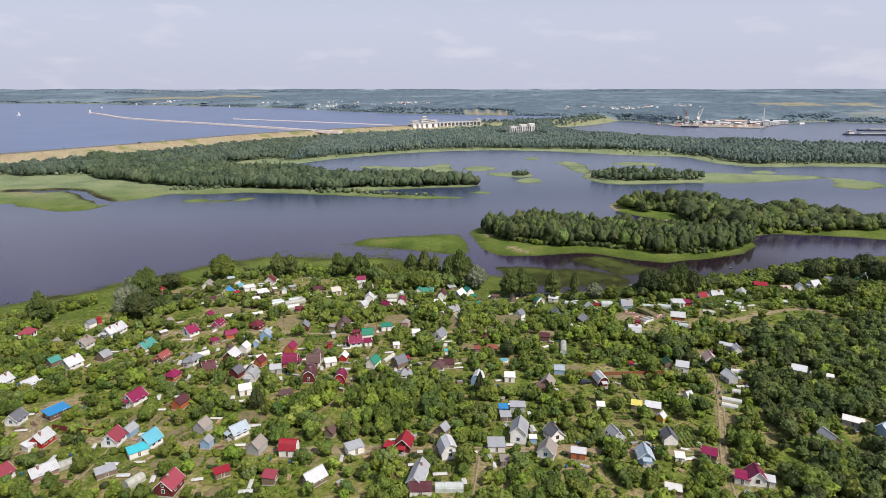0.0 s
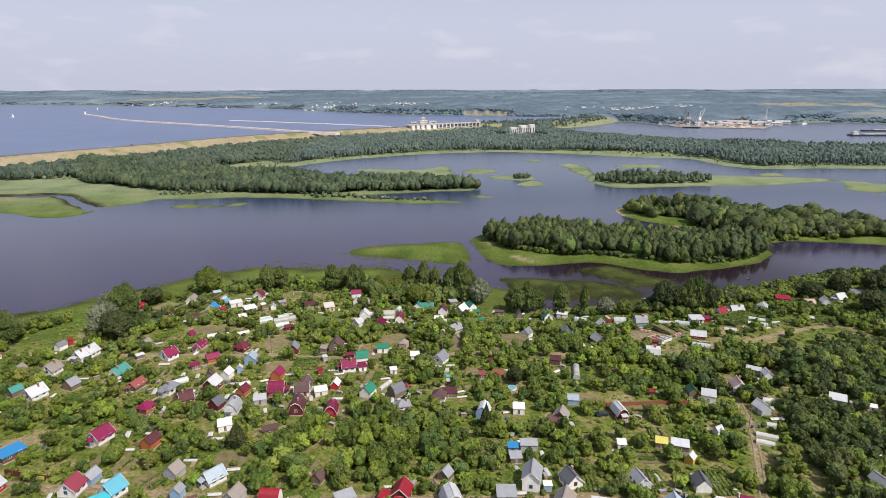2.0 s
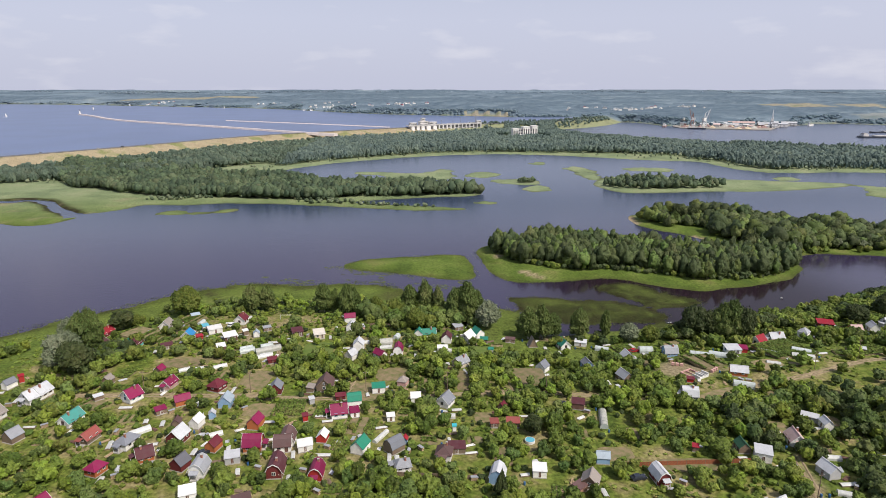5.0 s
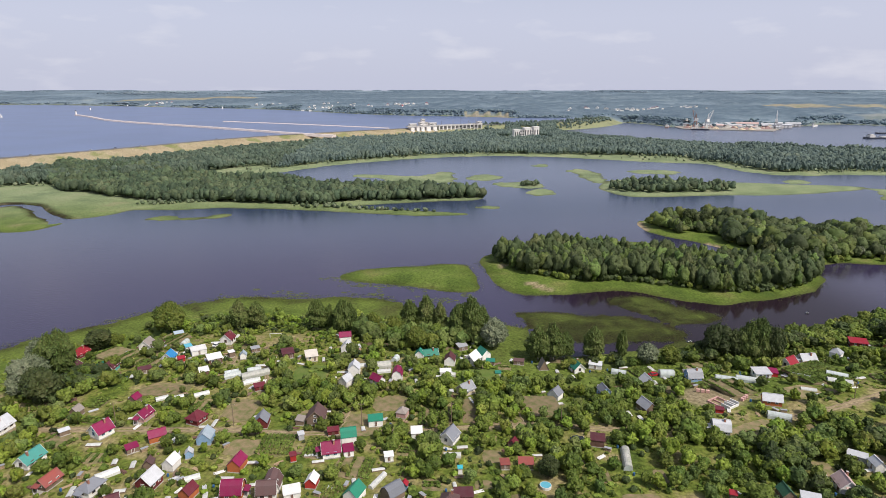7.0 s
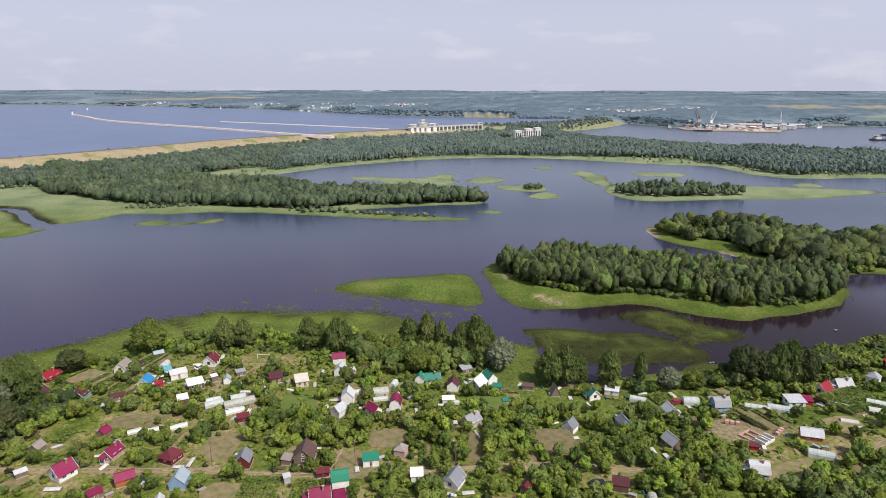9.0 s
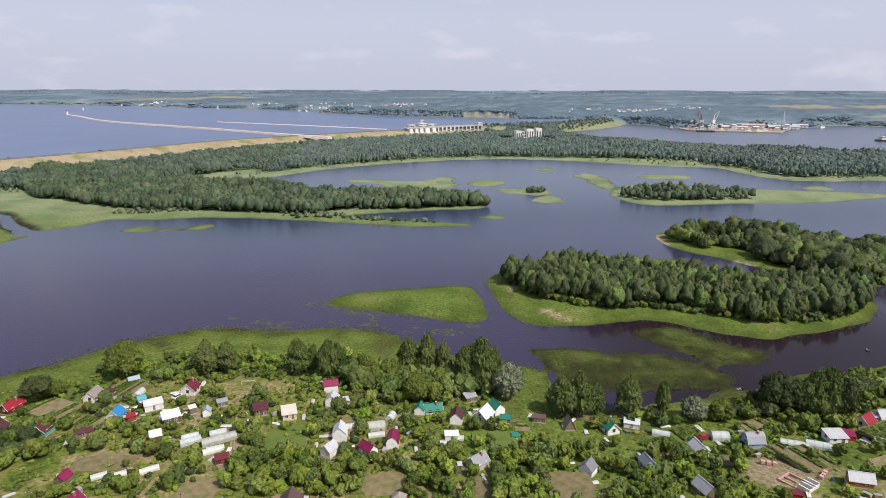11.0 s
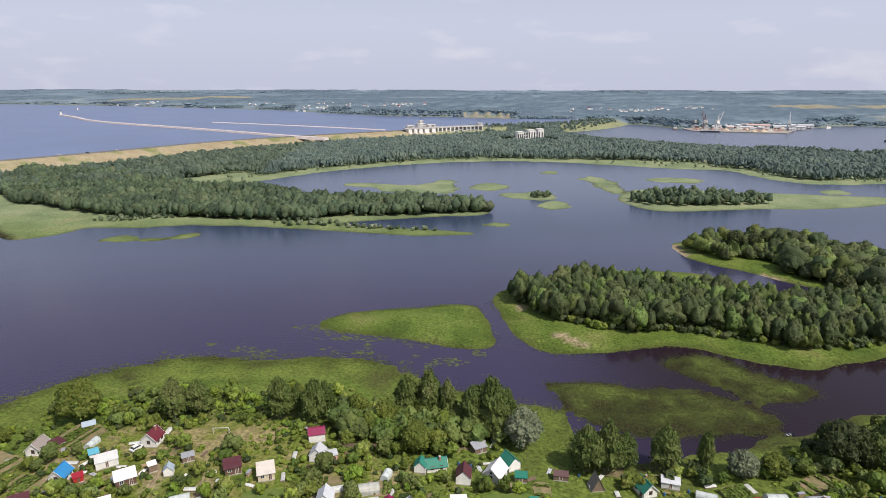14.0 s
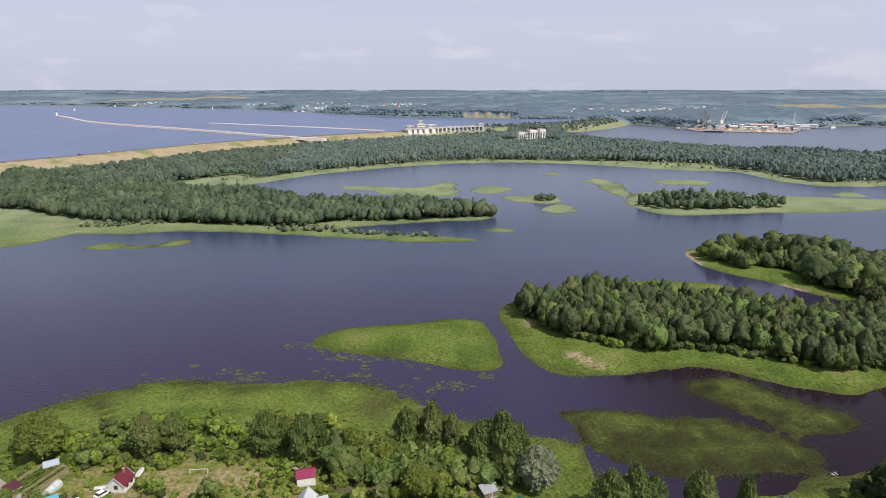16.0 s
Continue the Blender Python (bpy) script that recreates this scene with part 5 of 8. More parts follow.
def garden_plot(x, y, turn, w, h, kind):
    """A tilled plot, its rows of plants raised on ridges of soil."""
    w, h = min(w, 20.0), min(h, 16.0)
    PLOTS.append((x, y, turn, w, h))
    r = random.Random(int(x * 7 + y * 13))
    z = max(ground_z(x + a * w / 2, y + b * h / 2) for a in (-1, 0, 1) for b in (-1, 0, 1))
    words = {"green": "garden plot with green vegetable rows", "mixed": "half-planted garden plot of soil and vegetables", "soil": "bare dry tilled garden plot", "lawn": "mown lawn between garden plots"}[kind]
    e = tagged(empty("garden_plot", x, y, z, -turn), words, "garden plot", "garden plots")
    # the bed, its edge worn uneven
    n = 28
    edge = []
    for k in range(n):
        a = 2 * math.pi * k / n
        c, s = math.cos(a), math.sin(a)
        m = 1 / max(abs(c), abs(s)) ** 0.8 * r.uniform(0.92, 1.04)
        edge.append((c * m * w / 2, s * m * h / 2))
    v = [(a, b, 0.05) for a, b in edge] + [(a * 1.02, b * 1.02, -0.7) for a, b in edge] + [(0, 0, 0.07)]
    f = [(k, (k + 1) % n, 2 * n) for k in range(n)] + [(k, n + k, n + (k + 1) % n, (k + 1) % n) for k in range(n)]
    part("bed", (v, f), LAWN if kind == "lawn" else SOIL, e)
    if kind in ("green", "mixed"):
        rows = int(w / 1.1)
        for i in range(rows):
            if kind == "mixed" and r.random() < 0.45:
                continue
            xx = -w / 2 + (i + 0.5) * w / rows
            span = h * 0.84
            part("soil_ridge", joined(([(xx - 0.38, -span / 2, 0.06), (xx + 0.38, -span / 2, 0.06), (xx + 0.38, span / 2, 0.06), (xx - 0.38, span / 2, 0.06), (xx - 0.15, -span / 2, 0.24), (xx + 0.15, -span / 2, 0.24), (xx + 0.15, span / 2, 0.24), (xx - 0.15, span / 2, 0.24)], [(0, 1, 5, 4), (1, 2, 6, 5), (2, 3, 7, 6), (3, 0, 4, 7), (4, 5, 6, 7)])), SOIL, e)
            k = int(span / 0.55)
            q = []
            for j in range(k):
                cy = -span / 2 + (j + 0.5) * span / k
                for _ in range(4):
                    s = r.uniform(0.2, 0.4)
                    cx, cc, cz = xx + r.uniform(-0.3, 0.3), cy + r.uniform(-0.2, 0.2), 0.25 + r.uniform(0.05, 0.3)
                    tx, ty = r.uniform(-0.5, 0.5), r.uniform(-0.5, 0.5)
                    q += [(cx - s, cc - s, cz - s * (tx + ty)), (cx + s, cc - s, cz + s * (tx - ty)), (cx + s, cc + s, cz + s * (tx + ty)), (cx - s, cc + s, cz - s * (tx - ty))]
            tagged(part("greenery", (q, [(4 * j, 4 * j + 1, 4 * j + 2, 4 * j + 3) for j in range(len(q) // 4)]), CROP, e), kind="stuff")


# cottages and sheds
house(-130.2, 205.1, 24, 5.6, 6.4, 2.39, "gable", "ltgrey", "white")
house(-138.0, 207.0, 27, 3.2, 4, 2.21, "gable", "teal", "wood")
house(-136.2, 188.8, 25, 4, 5.6, 2.12, "gable", "ltgrey", "grey")
house(-146.5, 191.1, 14, 4.8, 5.6, 2.39, "gable", "ltgrey", "white")
house(-126.1, 165.5, 4, 4.8, 5.2, 2.3, "gable", "dkgrey", "white")
house(-115.9, 169.5, 212, 4.4, 7.2, 2.39, "lean", "blue", "brown")
house(-110.9, 153.1, 11, 4.8, 5.6, 2.58, "gable", "ltgrey", "red")
house(-112.7, 150.9, 205, 2.8, 4, 2.02, "lean", "ltgrey", "white")
house(-90.0, 152.8, 6, 5.6, 5.6, 2.48, "gable", "rose", "white")
house(-87.4, 157.4, 12, 3.2, 4, 2.02, "gable", "grey", "bluewall")
house(-78.8, 151.4, 24, 5.6, 5.2, 2.58, "gable", "sky", "white")
house(-80.2, 146.5, 233, 3.2, 5.2, 2.12, "lean", "turq", "white")
house(-94.8, 177.5, 23, 5.6, 6.4, 2.3, "gable", "magenta", "white")
house(-78.3, 173.7, 17, 3.6, 4.8, 2.39, "gable", "maroon", "orange")
house(-88.4, 193.9, 21, 4.4, 4.8, 2.39, "hip", "magenta", "orange")
house(-77.7, 199.7, 59, 4.4, 4.8, 2.3, "gambrel", "maroon", "orange")
house(-66.1, 159.0, 18, 4, 4, 2.02, "gable", "tan", "grey")
house(-61.8, 149.8, 9, 2.8, 2.8, 2.21, "gable", "grey", "bluewall")
house(-101.4, 137.3, 40, 4, 6.8, 2.21, "gable", "ltgrey", "brick")
house(-84.8, 137.2, 235, 2.8, 4.8, 1.84, "lean", "grey", "wood")
house(-64.9, 130.0, 10, 5.6, 6.4, 2.76, "gable", "rose", "dkred")
house(-111.7, 135.8, 12, 4.8, 5.6, 2.39, "gable", "rose", "white")
house(-53.1, 135.7, 240, 2.4, 4, 1.84, "lean", "red", "wood")
house(-121.3, 211.3, 21, 4, 4, 2.21, "gable", "grey", "wood")
house(-60.1, 192.7, 3, 4.8, 5.6, 2.3, "gambrel", "grey", "white")
house(-66.1, 195.3, 22, 4, 4, 2.21, "gable", "dkgrey", "dkred")
house(-52.6, 197.8, 256, 3.2, 4, 2.21, "lean", "ltgrey", "grey")
house(-59.4, 182.0, 251, 3.6, 4, 2.39, "lean", "white", "white")
house(-39.1, 192.1, -1, 4.8, 7.2, 2.58, "gambrel", "maroon", "dkred")
house(-27.7, 189.7, 2, 4, 5.6, 2.58, "gambrel", "magenta", "red")
house(-38.9, 206.6, 0, 4.8, 4.8, 2.58, "gambrel", "brownroof", "white")
house(-32.7, 203.3, 256, 2.8, 3.2, 2.12, "lean", "white", "white")
house(-4.5, 192.0, 79, 4.4, 4.8, 2.12, "hip", "grey", "white")
house(7.3, 197.1, 12, 4.8, 4.8, 2.48, "hip", "brownroof", "white")
house(-45.1, 179.5, 246, 2.4, 4.4, 1.66, "lean", "brownroof", "wood")
house(-54.5, 155.9, 42, 4.8, 5.6, 2.21, "gable", "paleblue", "white")
house(-46.7, 147.5, 18, 4, 4.8, 2.21, "gable", "tan", "grey")
house(-37.0, 145.5, -84, 4, 4.8, 2.58, "gambrel", "red", "white")
house(-26.5, 154.7, 21, 2.8, 2.8, 1.84, "gable", "brownroof", "wood")
house(-18.3, 145.3, 243, 3.2, 4.8, 2.39, "lean", "grey", "white")
house(-3.9, 146.8, 13, 4.8, 5.6, 2.76, "gable", "red", "dkred")
house(-8.3, 145.7, 197, 2.4, 3.2, 2.02, "lean", "red", "dkred")
house(-39.5, 132.6, 184, 3.2, 3.6, 2.21, "lean", "rose", "wood")
house(-27.8, 131.7, 44, 4.8, 6.4, 2.3, "gable", "ltgrey", "wood")
house(0.1, 131.8, 15, 4.4, 9.6, 2.48, "gable", "grey", "white")
house(0.7, 125.8, 270, 3.2, 5.6, 2.21, "lean", "maroon", "white")
house(7.6, 154.3, 32, 3.2, 3.2, 2.02, "gable", "grey", "wood")
house(8.7, 143.0, -12, 5.6, 5.6, 2.58, "gambrel", "ltgrey", "white")
house(21.2, 186.1, 16, 4, 4.8, 2.39, "gambrel", "ltgrey", "bluewall")
house(32.9, 188.0, 277, 3.2, 3.6, 2.39, "lean", "white", "white")
house(45.5, 182.8, 25, 4.8, 4.8, 2.48, "gable", "tan", "wood")
house(42.1, 180.6, 232, 2.4, 3.2, 2.02, "lean", "brownroof", "brick")
house(51.9, 193.2, 99, 2.8, 3.6, 2.21, "gable", "paleblue", "bluewall")
house(64.8, 184.3, -7, 4, 5.6, 2.39, "gambrel", "ltgrey", "dkred")
house(27.7, 166.4, 274, 2.4, 2.8, 2.02, "lean", "blue", "bluewall")
house(32.5, 167.5, 275, 2.8, 4.8, 2.02, "lean", "grey", "grey")
house(27.7, 161.4, 269, 2.8, 3.2, 2.02, "lean", "grey", "wood")
house(30.3, 150.5, 15, 5.2, 6.8, 4.23, "gable", "grey", "white")
house(34.1, 148.4, 272, 1.6, 2, 2.02, "lean", "white", "bluewall")
house(22.8, 145.4, 273, 4, 4.8, 2.12, "lean", "grey", "white")
house(40.8, 150.5, -16, 5.2, 5.2, 2.3, "gable", "dkgrey", "white")
house(37.0, 141.9, 23, 5.2, 5.2, 2.48, "gable", "tan", "white")
house(45.6, 140.2, 285, 2.4, 4, 2.39, "lean", "ltgrey", "orange")
house(59.0, 149.6, -10, 4.8, 4.8, 1.84, "gable", "grey", "white")
house(64.1, 138.6, 8, 4.8, 5.2, 2.3, "gable", "paleblue", "bluewall")
house(76.4, 165.2, 291, 3.2, 4.8, 2.12, "lean", "ltgrey", "wood")
house(71.6, 166.8, 290, 2.8, 3.2, 2.02, "lean", "yellow", "wood")
house(24.2, 137.8, 269, 2.4, 2.4, 2.02, "lean", "tan", "wood")
house(59.8, 166.9, 279, 2.4, 2.4, 1.84, "lean", "white", "white")
house(97.7, 192.6, 294, 4, 4.4, 2.94, "lean", "ltgrey", "white")
house(111.6, 184.8, -10, 3.6, 4.8, 2.21, "gable", "ltgrey", "grey")
house(91.5, 172.9, 66, 2, 2.4, 1.84, "gable", "ltgrey", "white")
house(74.6, 147.4, 5, 4, 4.4, 2.21, "gable", "dkgrey", "white")
house(76.7, 158.8, 44, 2.4, 2.4, 2.02, "gable", "ltgrey", "yellow")
house(73.6, 137.2, 286, 2.4, 2.4, 2.21, "lean", "white", "white")
house(82.8, 138.8, 297, 3.2, 4, 2.02, "lean", "magenta", "wood")
house(90.0, 127.4, 13, 4.8, 4.8, 2.76, "gable", "magenta", "white")
house(86.5, 127.5, 297, 3.2, 3.6, 2.21, "lean", "magenta", "white")
house(92.5, 125.9, 294, 2.4, 3.2, 2.21, "lean", "ltgrey", "white")
house(139.2, 188.2, 303, 4, 4.8, 2.76, "lean", "ltgrey", "grey")
house(148.0, 183.9, 297, 2, 2.4, 1.84, "lean", "white", "white")
house(121.9, 145.3, -7, 3.2, 5.6, 2.02, "gable", "grey", "wood")
house(135.6, 154.1, 307, 2.8, 5.6, 2.02, "lean", "white", "grey")
house(141.7, 148.8, 62, 4, 4.8, 2.3, "gable", "paleblue", "bluewall")
house(66.4, 124.0, 291, 2.4, 4, 1.66, "lean", "white", "wood")
house(-128.9, 238.7, 13, 5.6, 5.6, 2.39, "gable", "ltgrey", "white")
house(-109.4, 220.7, 15, 4.8, 7.2, 2.21, "gable", "teal", "white")
house(-98.6, 210.4, 16, 4, 6, 2.02, "gable", "redrust", "wood")
house(-85.9, 207.1, 19, 4.8, 6.4, 2.39, "hip", "slate", "white")
house(-71.8, 209.0, 14, 5.2, 5.6, 2.76, "gable", "ltgrey", "dkred")
house(-96.8, 234.8, 30, 5.6, 5.6, 2.48, "gable", "magenta", "white")
house(-110.5, 246.8, 9, 3, 3.2, 2.12, "gable", "tan", "wood")
house(-108.2, 235.3, 228, 1.6, 2.8, 1.75, "lean", "ltgrey", "wood")
house(-83.6, 225.4, 232, 2.4, 3.2, 1.84, "lean", "magenta", "wood")
house(-87.8, 243.6, 14, 4, 5.6, 2.21, "gable", "magenta", "pinkwall")
house(-95.3, 254.3, 13, 2.8, 3.2, 2.21, "gable", "magenta", "wood")
house(-78.7, 231.3, 60, 3.2, 4.8, 2.21, "gable", "magenta", "orange")
house(-70.4, 241.1, 23, 5.2, 5.2, 2.3, "hip", "maroonred", "dkred")
house(-63.9, 230.0, -1, 4, 4.8, 2.3, "gable", "paleblue", "bluewall")
house(-65.9, 221.9, -13, 2, 2, 2.02, "gable", "ltgrey", "bluewall")
house(-69.1, 217.1, 11, 3.2, 4, 2.39, "gable", "white", "white")
house(-59.8, 204.1, 17, 3.2, 4, 2.21, "gable", "maroonred", "orange")
house(-119.3, 257.8, 233, 2.4, 2.8, 2.21, "lean", "tan", "orange")
house(-129.7, 281.2, -11, 4.8, 4.8, 2.39, "gable", "maroon", "white")
house(-115.2, 279.3, 2, 4.8, 5.6, 2.3, "gable", "maroon", "tealwall")
house(-101.8, 277.3, 242, 2.4, 4.4, 1.84, "lean", "maroon", "wood")
house(-78.9, 273.6, 244, 3.2, 3.2, 2.58, "lean", "white", "brown")
house(-75.4, 217.5, -6, 2.4, 2.8, 1.84, "gable", "brownroof", "wood")
house(-49.3, 238.5, -1, 4, 4.8, 2.39, "gable", "slate", "dkred")
house(-32.6, 240.3, 1, 6, 6.4, 2.67, "gable", "brownroof", "wood")
house(-37.4, 239.1, 187, 2.4, 3.2, 1.75, "lean", "tan", "wood")
house(-25.6, 221.6, 78, 5.2, 5.6, 2.39, "gable", "magenta", "white")
house(-20.6, 221.4, 257, 3.2, 2.8, 2.12, "lean", "magenta", "white")
house(-21.3, 228.2, 78, 3.6, 4.4, 2.76, "gambrel", "green", "white")
house(-26.4, 232.4, 259, 2, 3.2, 1.66, "lean", "maroonred", "dkred")
house(-13.8, 237.2, 263, 3.2, 4.4, 2.39, "lean", "green", "white")
house(-5.5, 242.1, 18, 3.2, 3.2, 2.02, "hip", "tan", "pinkwall")
house(-0.9, 229.5, 268, 3.2, 3.2, 2.39, "lean", "white", "white")
house(-50.7, 216.2, 11, 3.6, 4.8, 2.39, "gable", "magenta", "orange")
house(-48.3, 203.9, -91, 5.2, 5.6, 2.58, "gambrel", "magenta", "orange")
house(-39.5, 203.5, -94, 4.8, 5.2, 2.58, "gambrel", "brownroof", "white")
house(-33.2, 202.8, 254, 3.2, 4, 2.21, "lean", "white", "white")
house(-28.7, 207.6, 9, 2.8, 3.6, 2.02, "gable", "white", "red")
house(-35.9, 218.9, 252, 1.6, 1.6, 2.21, "lean", "maroonred", "red")
house(-35.7, 230.1, 248, 1.6, 1.6, 2.02, "lean", "ltgrey", "grey")
house(-8.8, 217.9, 262, 2, 2.4, 2.02, "lean", "white", "white")
house(-4.1, 204.9, 13, 1.6, 1.6, 1.84, "gable", "red", "bluewall")
house(-16.9, 201.7, 23, 4, 4.8, 2.39, "gable", "green", "white")
house(-7.1, 201.4, 47, 4, 4.8, 2.21, "gambrel", "slate", "wood")
house(-26.0, 264.6, 33, 3.6, 4, 2.3, "gable", "ltgrey", "white")
house(-23.9, 272.9, 1, 4, 4.4, 3.13, "gable", "ltgrey", "white")
house(-14.9, 264.7, -44, 3.2, 4.8, 2.21, "gable", "magenta", "white")
house(-7.9, 268.4, 3, 3.6, 4.8, 2.39, "gambrel", "magenta", "white")
house(-55.9, 262.1, 249, 2.4, 3.6, 1.75, "lean", "maroonred", "dkred")
house(16.3, 258.3, 50, 4.8, 5.6, 2.3, "gable", "grey", "cream")
house(9.9, 274.2, 271, 2.4, 4, 1.84, "lean", "white", "white")
house(8.9, 227.1, 28, 5.2, 5.6, 2.3, "gable", "slate", "white")
house(47.5, 256.6, 39, 4, 4, 2.39, "gable", "slate", "white")
house(65.4, 258.9, -6, 3.6, 4, 2.39, "gable", "slate", "bluewall")
house(83.4, 265.3, -7, 4, 4.8, 2.48, "gable", "ltgrey", "white")
house(74.9, 243.7, -17, 4, 5.2, 2.21, "gable", "grey", "wood")
house(27.5, 222.9, 30, 2.4, 2.4, 1.84, "gable", "maroonred", "wood")
house(52.6, 223.3, 286, 3.2, 4, 2.39, "lean", "maroon", "brown")
house(11.0, 211.0, 269, 1.1, 1.1, 2.02, "lean", "turq", "white")
house(23.6, 213.1, 269, 2.4, 2.4, 1.84, "lean", "redrust", "wood")
house(29.5, 213.2, 276, 2.8, 4, 1.84, "lean", "redrust", "wood")
house(11.1, 200.1, 270, 3.2, 4.8, 2.02, "lean", "maroon", "wood")
house(102.3, 269.3, 89, 4.8, 5.6, 2.39, "gambrel", "grey", "bluewall")
house(128.6, 270.0, 272, 4.8, 6.4, 2.39, "lean", "ltgrey", "white")
house(132.4, 270.6, 288, 3.2, 4.8, 2.02, "lean", "magenta", "red")
house(97.9, 240.3, 289, 1.6, 2.4, 1.66, "lean", "maroonred", "red")
house(117.8, 244.8, 108, 4, 6.4, 2.39, "gable", "ltgrey", "orange")
house(91.8, 227.6, 101, 4.8, 5.2, 2.58, "gambrel", "ltgrey", "grey")
house(111.5, 199.8, 10, 4.8, 5.6, 2.39, "gable", "pinkroof", "white")
house(124.1, 212.6, 305, 2.4, 4.8, 1.84, "lean", "ltgrey", "grey")
house(126.2, 207.7, 6, 2.8, 3.6, 2.39, "gable", "ltgrey", "white")
house(94.1, 197.2, 5, 3.2, 4, 2.02, "gable", "dkgreen", "wood")
house(80.4, 197.4, 291, 1.6, 1.6, 1.84, "lean", "red", "wood")
house(-111.7, 302.6, 3, 5.2, 5.6, 2.39, "gable", "tan", "white")
house(-107.6, 304.4, 209, 3.2, 3.6, 2.02, "lean", "maroon", "white")
house(-103.4, 314.8, 240, 2.4, 3.6, 2.39, "lean", "paleblue", "yellow")
house(-79.1, 303.7, 7, 5.2, 5.2, 2.76, "gable", "maroonred", "white")
house(-96.7, 287.0, 2, 4.8, 4.8, 2.39, "gable", "blue", "white")
house(-91.7, 286.1, 236, 2, 2.4, 1.84, "lean", "red", "red")
house(-87.6, 293.3, 241, 3.6, 5.6, 2.3, "lean", "white", "white")
house(-92.7, 296.6, 237, 2.4, 2.4, 2.21, "lean", "sky", "white")
house(-78.6, 284.7, 240, 4.4, 5.6, 2.76, "lean", "white", "brown")
house(-73.7, 289.9, 236, 1.8, 2, 2.39, "lean", "white", "wood")
house(-68.6, 288.3, -12, 2.4, 2.4, 2.02, "gable", "paleblue", "white")
house(-65.6, 294.5, 244, 2, 3.2, 1.84, "lean", "grey", "wood")
house(-51.5, 288.8, 251, 4.4, 4.8, 2.58, "lean", "maroon", "brown")
house(-41.8, 286.0, 254, 5.2, 4.8, 2.58, "lean", "cream", "cream")
house(-30.8, 303.8, 78, 3.2, 4.8, 2.94, "gable", "magenta", "white")
house(-28.9, 293.8, 6, 4, 4, 2.39, "gable", "ltgrey", "white")
house(-24.7, 293.3, 252, 2.4, 2.4, 2.02, "lean", "ltgrey", "pinkwall")
house(4.6, 290.1, 80, 4, 6.4, 2.21, "gable", "tealgreen", "white")
house(0.3, 288.8, 10, 3.2, 3.2, 2.21, "gable", "tealgreen", "white")
house(12.2, 286.0, 9, 4, 4.8, 2.58, "gable", "maroon", "white")
house(17.9, 300.8, 248, 3.2, 4, 2.02, "lean", "grey", "wood")
house(21.2, 287.8, 32, 5.6, 6.4, 2.48, "gable", "white", "white")
house(26.1, 292.5, -26, 4, 4.8, 2.39, "gable", "tealgreen", "white")
house(28.2, 285.9, 278, 2.4, 3.2, 1.84, "lean", "tealgreen", "wood")
house(29.8, 275.0, 276, 1.6, 2, 2.02, "lean", "tealgreen", "white")
house(39.6, 286.6, 282, 2, 4, 1.84, "lean", "brownroof", "wood")
house(48.5, 282.4, -3, 4, 3.6, 1.1, "aframe", "woodroof", "wood")
house(61.1, 279.8, -14, 4.8, 5.6, 2.39, "gable", "tealgreen", "white")
house(69.1, 282.2, 290, 2.8, 4.8, 2.02, "lean", "ltgrey", "white")
house(-164.5, 234.9, -4, 5.6, 5.6, 2.76, "hip", "rose", "white")
house(-146.9, 224.2, 8, 3.2, 3.2, 2.21, "gable", "tan", "orange")
house(-135.2, 223.8, 10, 5.6, 5.6, 2.3, "gable", "tan", "white")
house(-130.1, 235.6, 22, 5.6, 6.4, 2.39, "gable", "ltgrey", "white")
house(-143.8, 245.3, 20, 2.8, 4, 2.21, "gable", "slate", "white")
house(-142.2, 249.5, 231, 1.6, 1.6, 2.76, "lean", "red", "red")
house(144.2, 278.2, 62, 4.8, 5.6, 2.58, "gable", "red", "white")
house(153.1, 280.9, 88, 5.6, 6.4, 2.39, "gable", "ltgrey", "white")
house(169.0, 286.4, 50, 4, 4, 2.58, "hip", "grey", "white")
house(185.3, 296.6, 291, 4.8, 7.2, 2.76, "lean", "red", "dkred")
house(194.3, 289.3, 93, 4, 4.8, 2.21, "gable", "pinkroof", "orange")
house(203.9, 291.3, 14, 4, 4.8, 2.21, "gable", "ltgrey", "white")
house(214.5, 296.2, 75, 5.6, 5.6, 2.39, "gable", "ltgrey", "white")
house(228.9, 304.1, 106, 4, 6.4, 2.21, "gable", "slate", "white")
house(243.1, 305.1, 298, 2.4, 4.8, 2.21, "lean", "green", "tealwall")
house(253.0, 306.2, 99, 4.8, 5.6, 2.58, "gambrel", "ltgrey", "grey")
house(177.6, 263.8, 298, 2, 4, 1.84, "lean", "ltgrey", "wood")
house(-137.5, 300.0, 20, 4.4, 7.0, 2.3, "gable", "red", "dkred")

# greenhouses
greenhouse(-99.1, 140.5, 46, 3, 9, "frame")
greenhouse(8.2, 127.6, 91, 3, 7.5, "clear")
greenhouse(-75.5, 133.4, 32, 3, 5, "frame")
greenhouse(-85.3, 214.1, 50, 2.6, 6, "white")
greenhouse(-61.6, 211.6, 62, 2, 4, "white")
greenhouse(-87.4, 256.6, 60, 2, 4, "white")
greenhouse(-81.9, 257.2, 62, 2, 3, "white")
greenhouse(-74.9, 258.9, 59, 2, 5, "white")
greenhouse(-69.2, 274.6, 67, 2.5, 5, "clear")
greenhouse(-61.5, 276.6, 69, 2.5, 5, "clear")
greenhouse(-59.8, 268.3, 69, 2.2, 5, "white")
greenhouse(-11.4, 208.4, 30, 1.6, 7, "white")
greenhouse(58.6, 215.0, 13, 2.6, 10, "frame")
greenhouse(114.3, 267.7, 111, 3, 8, "clear")
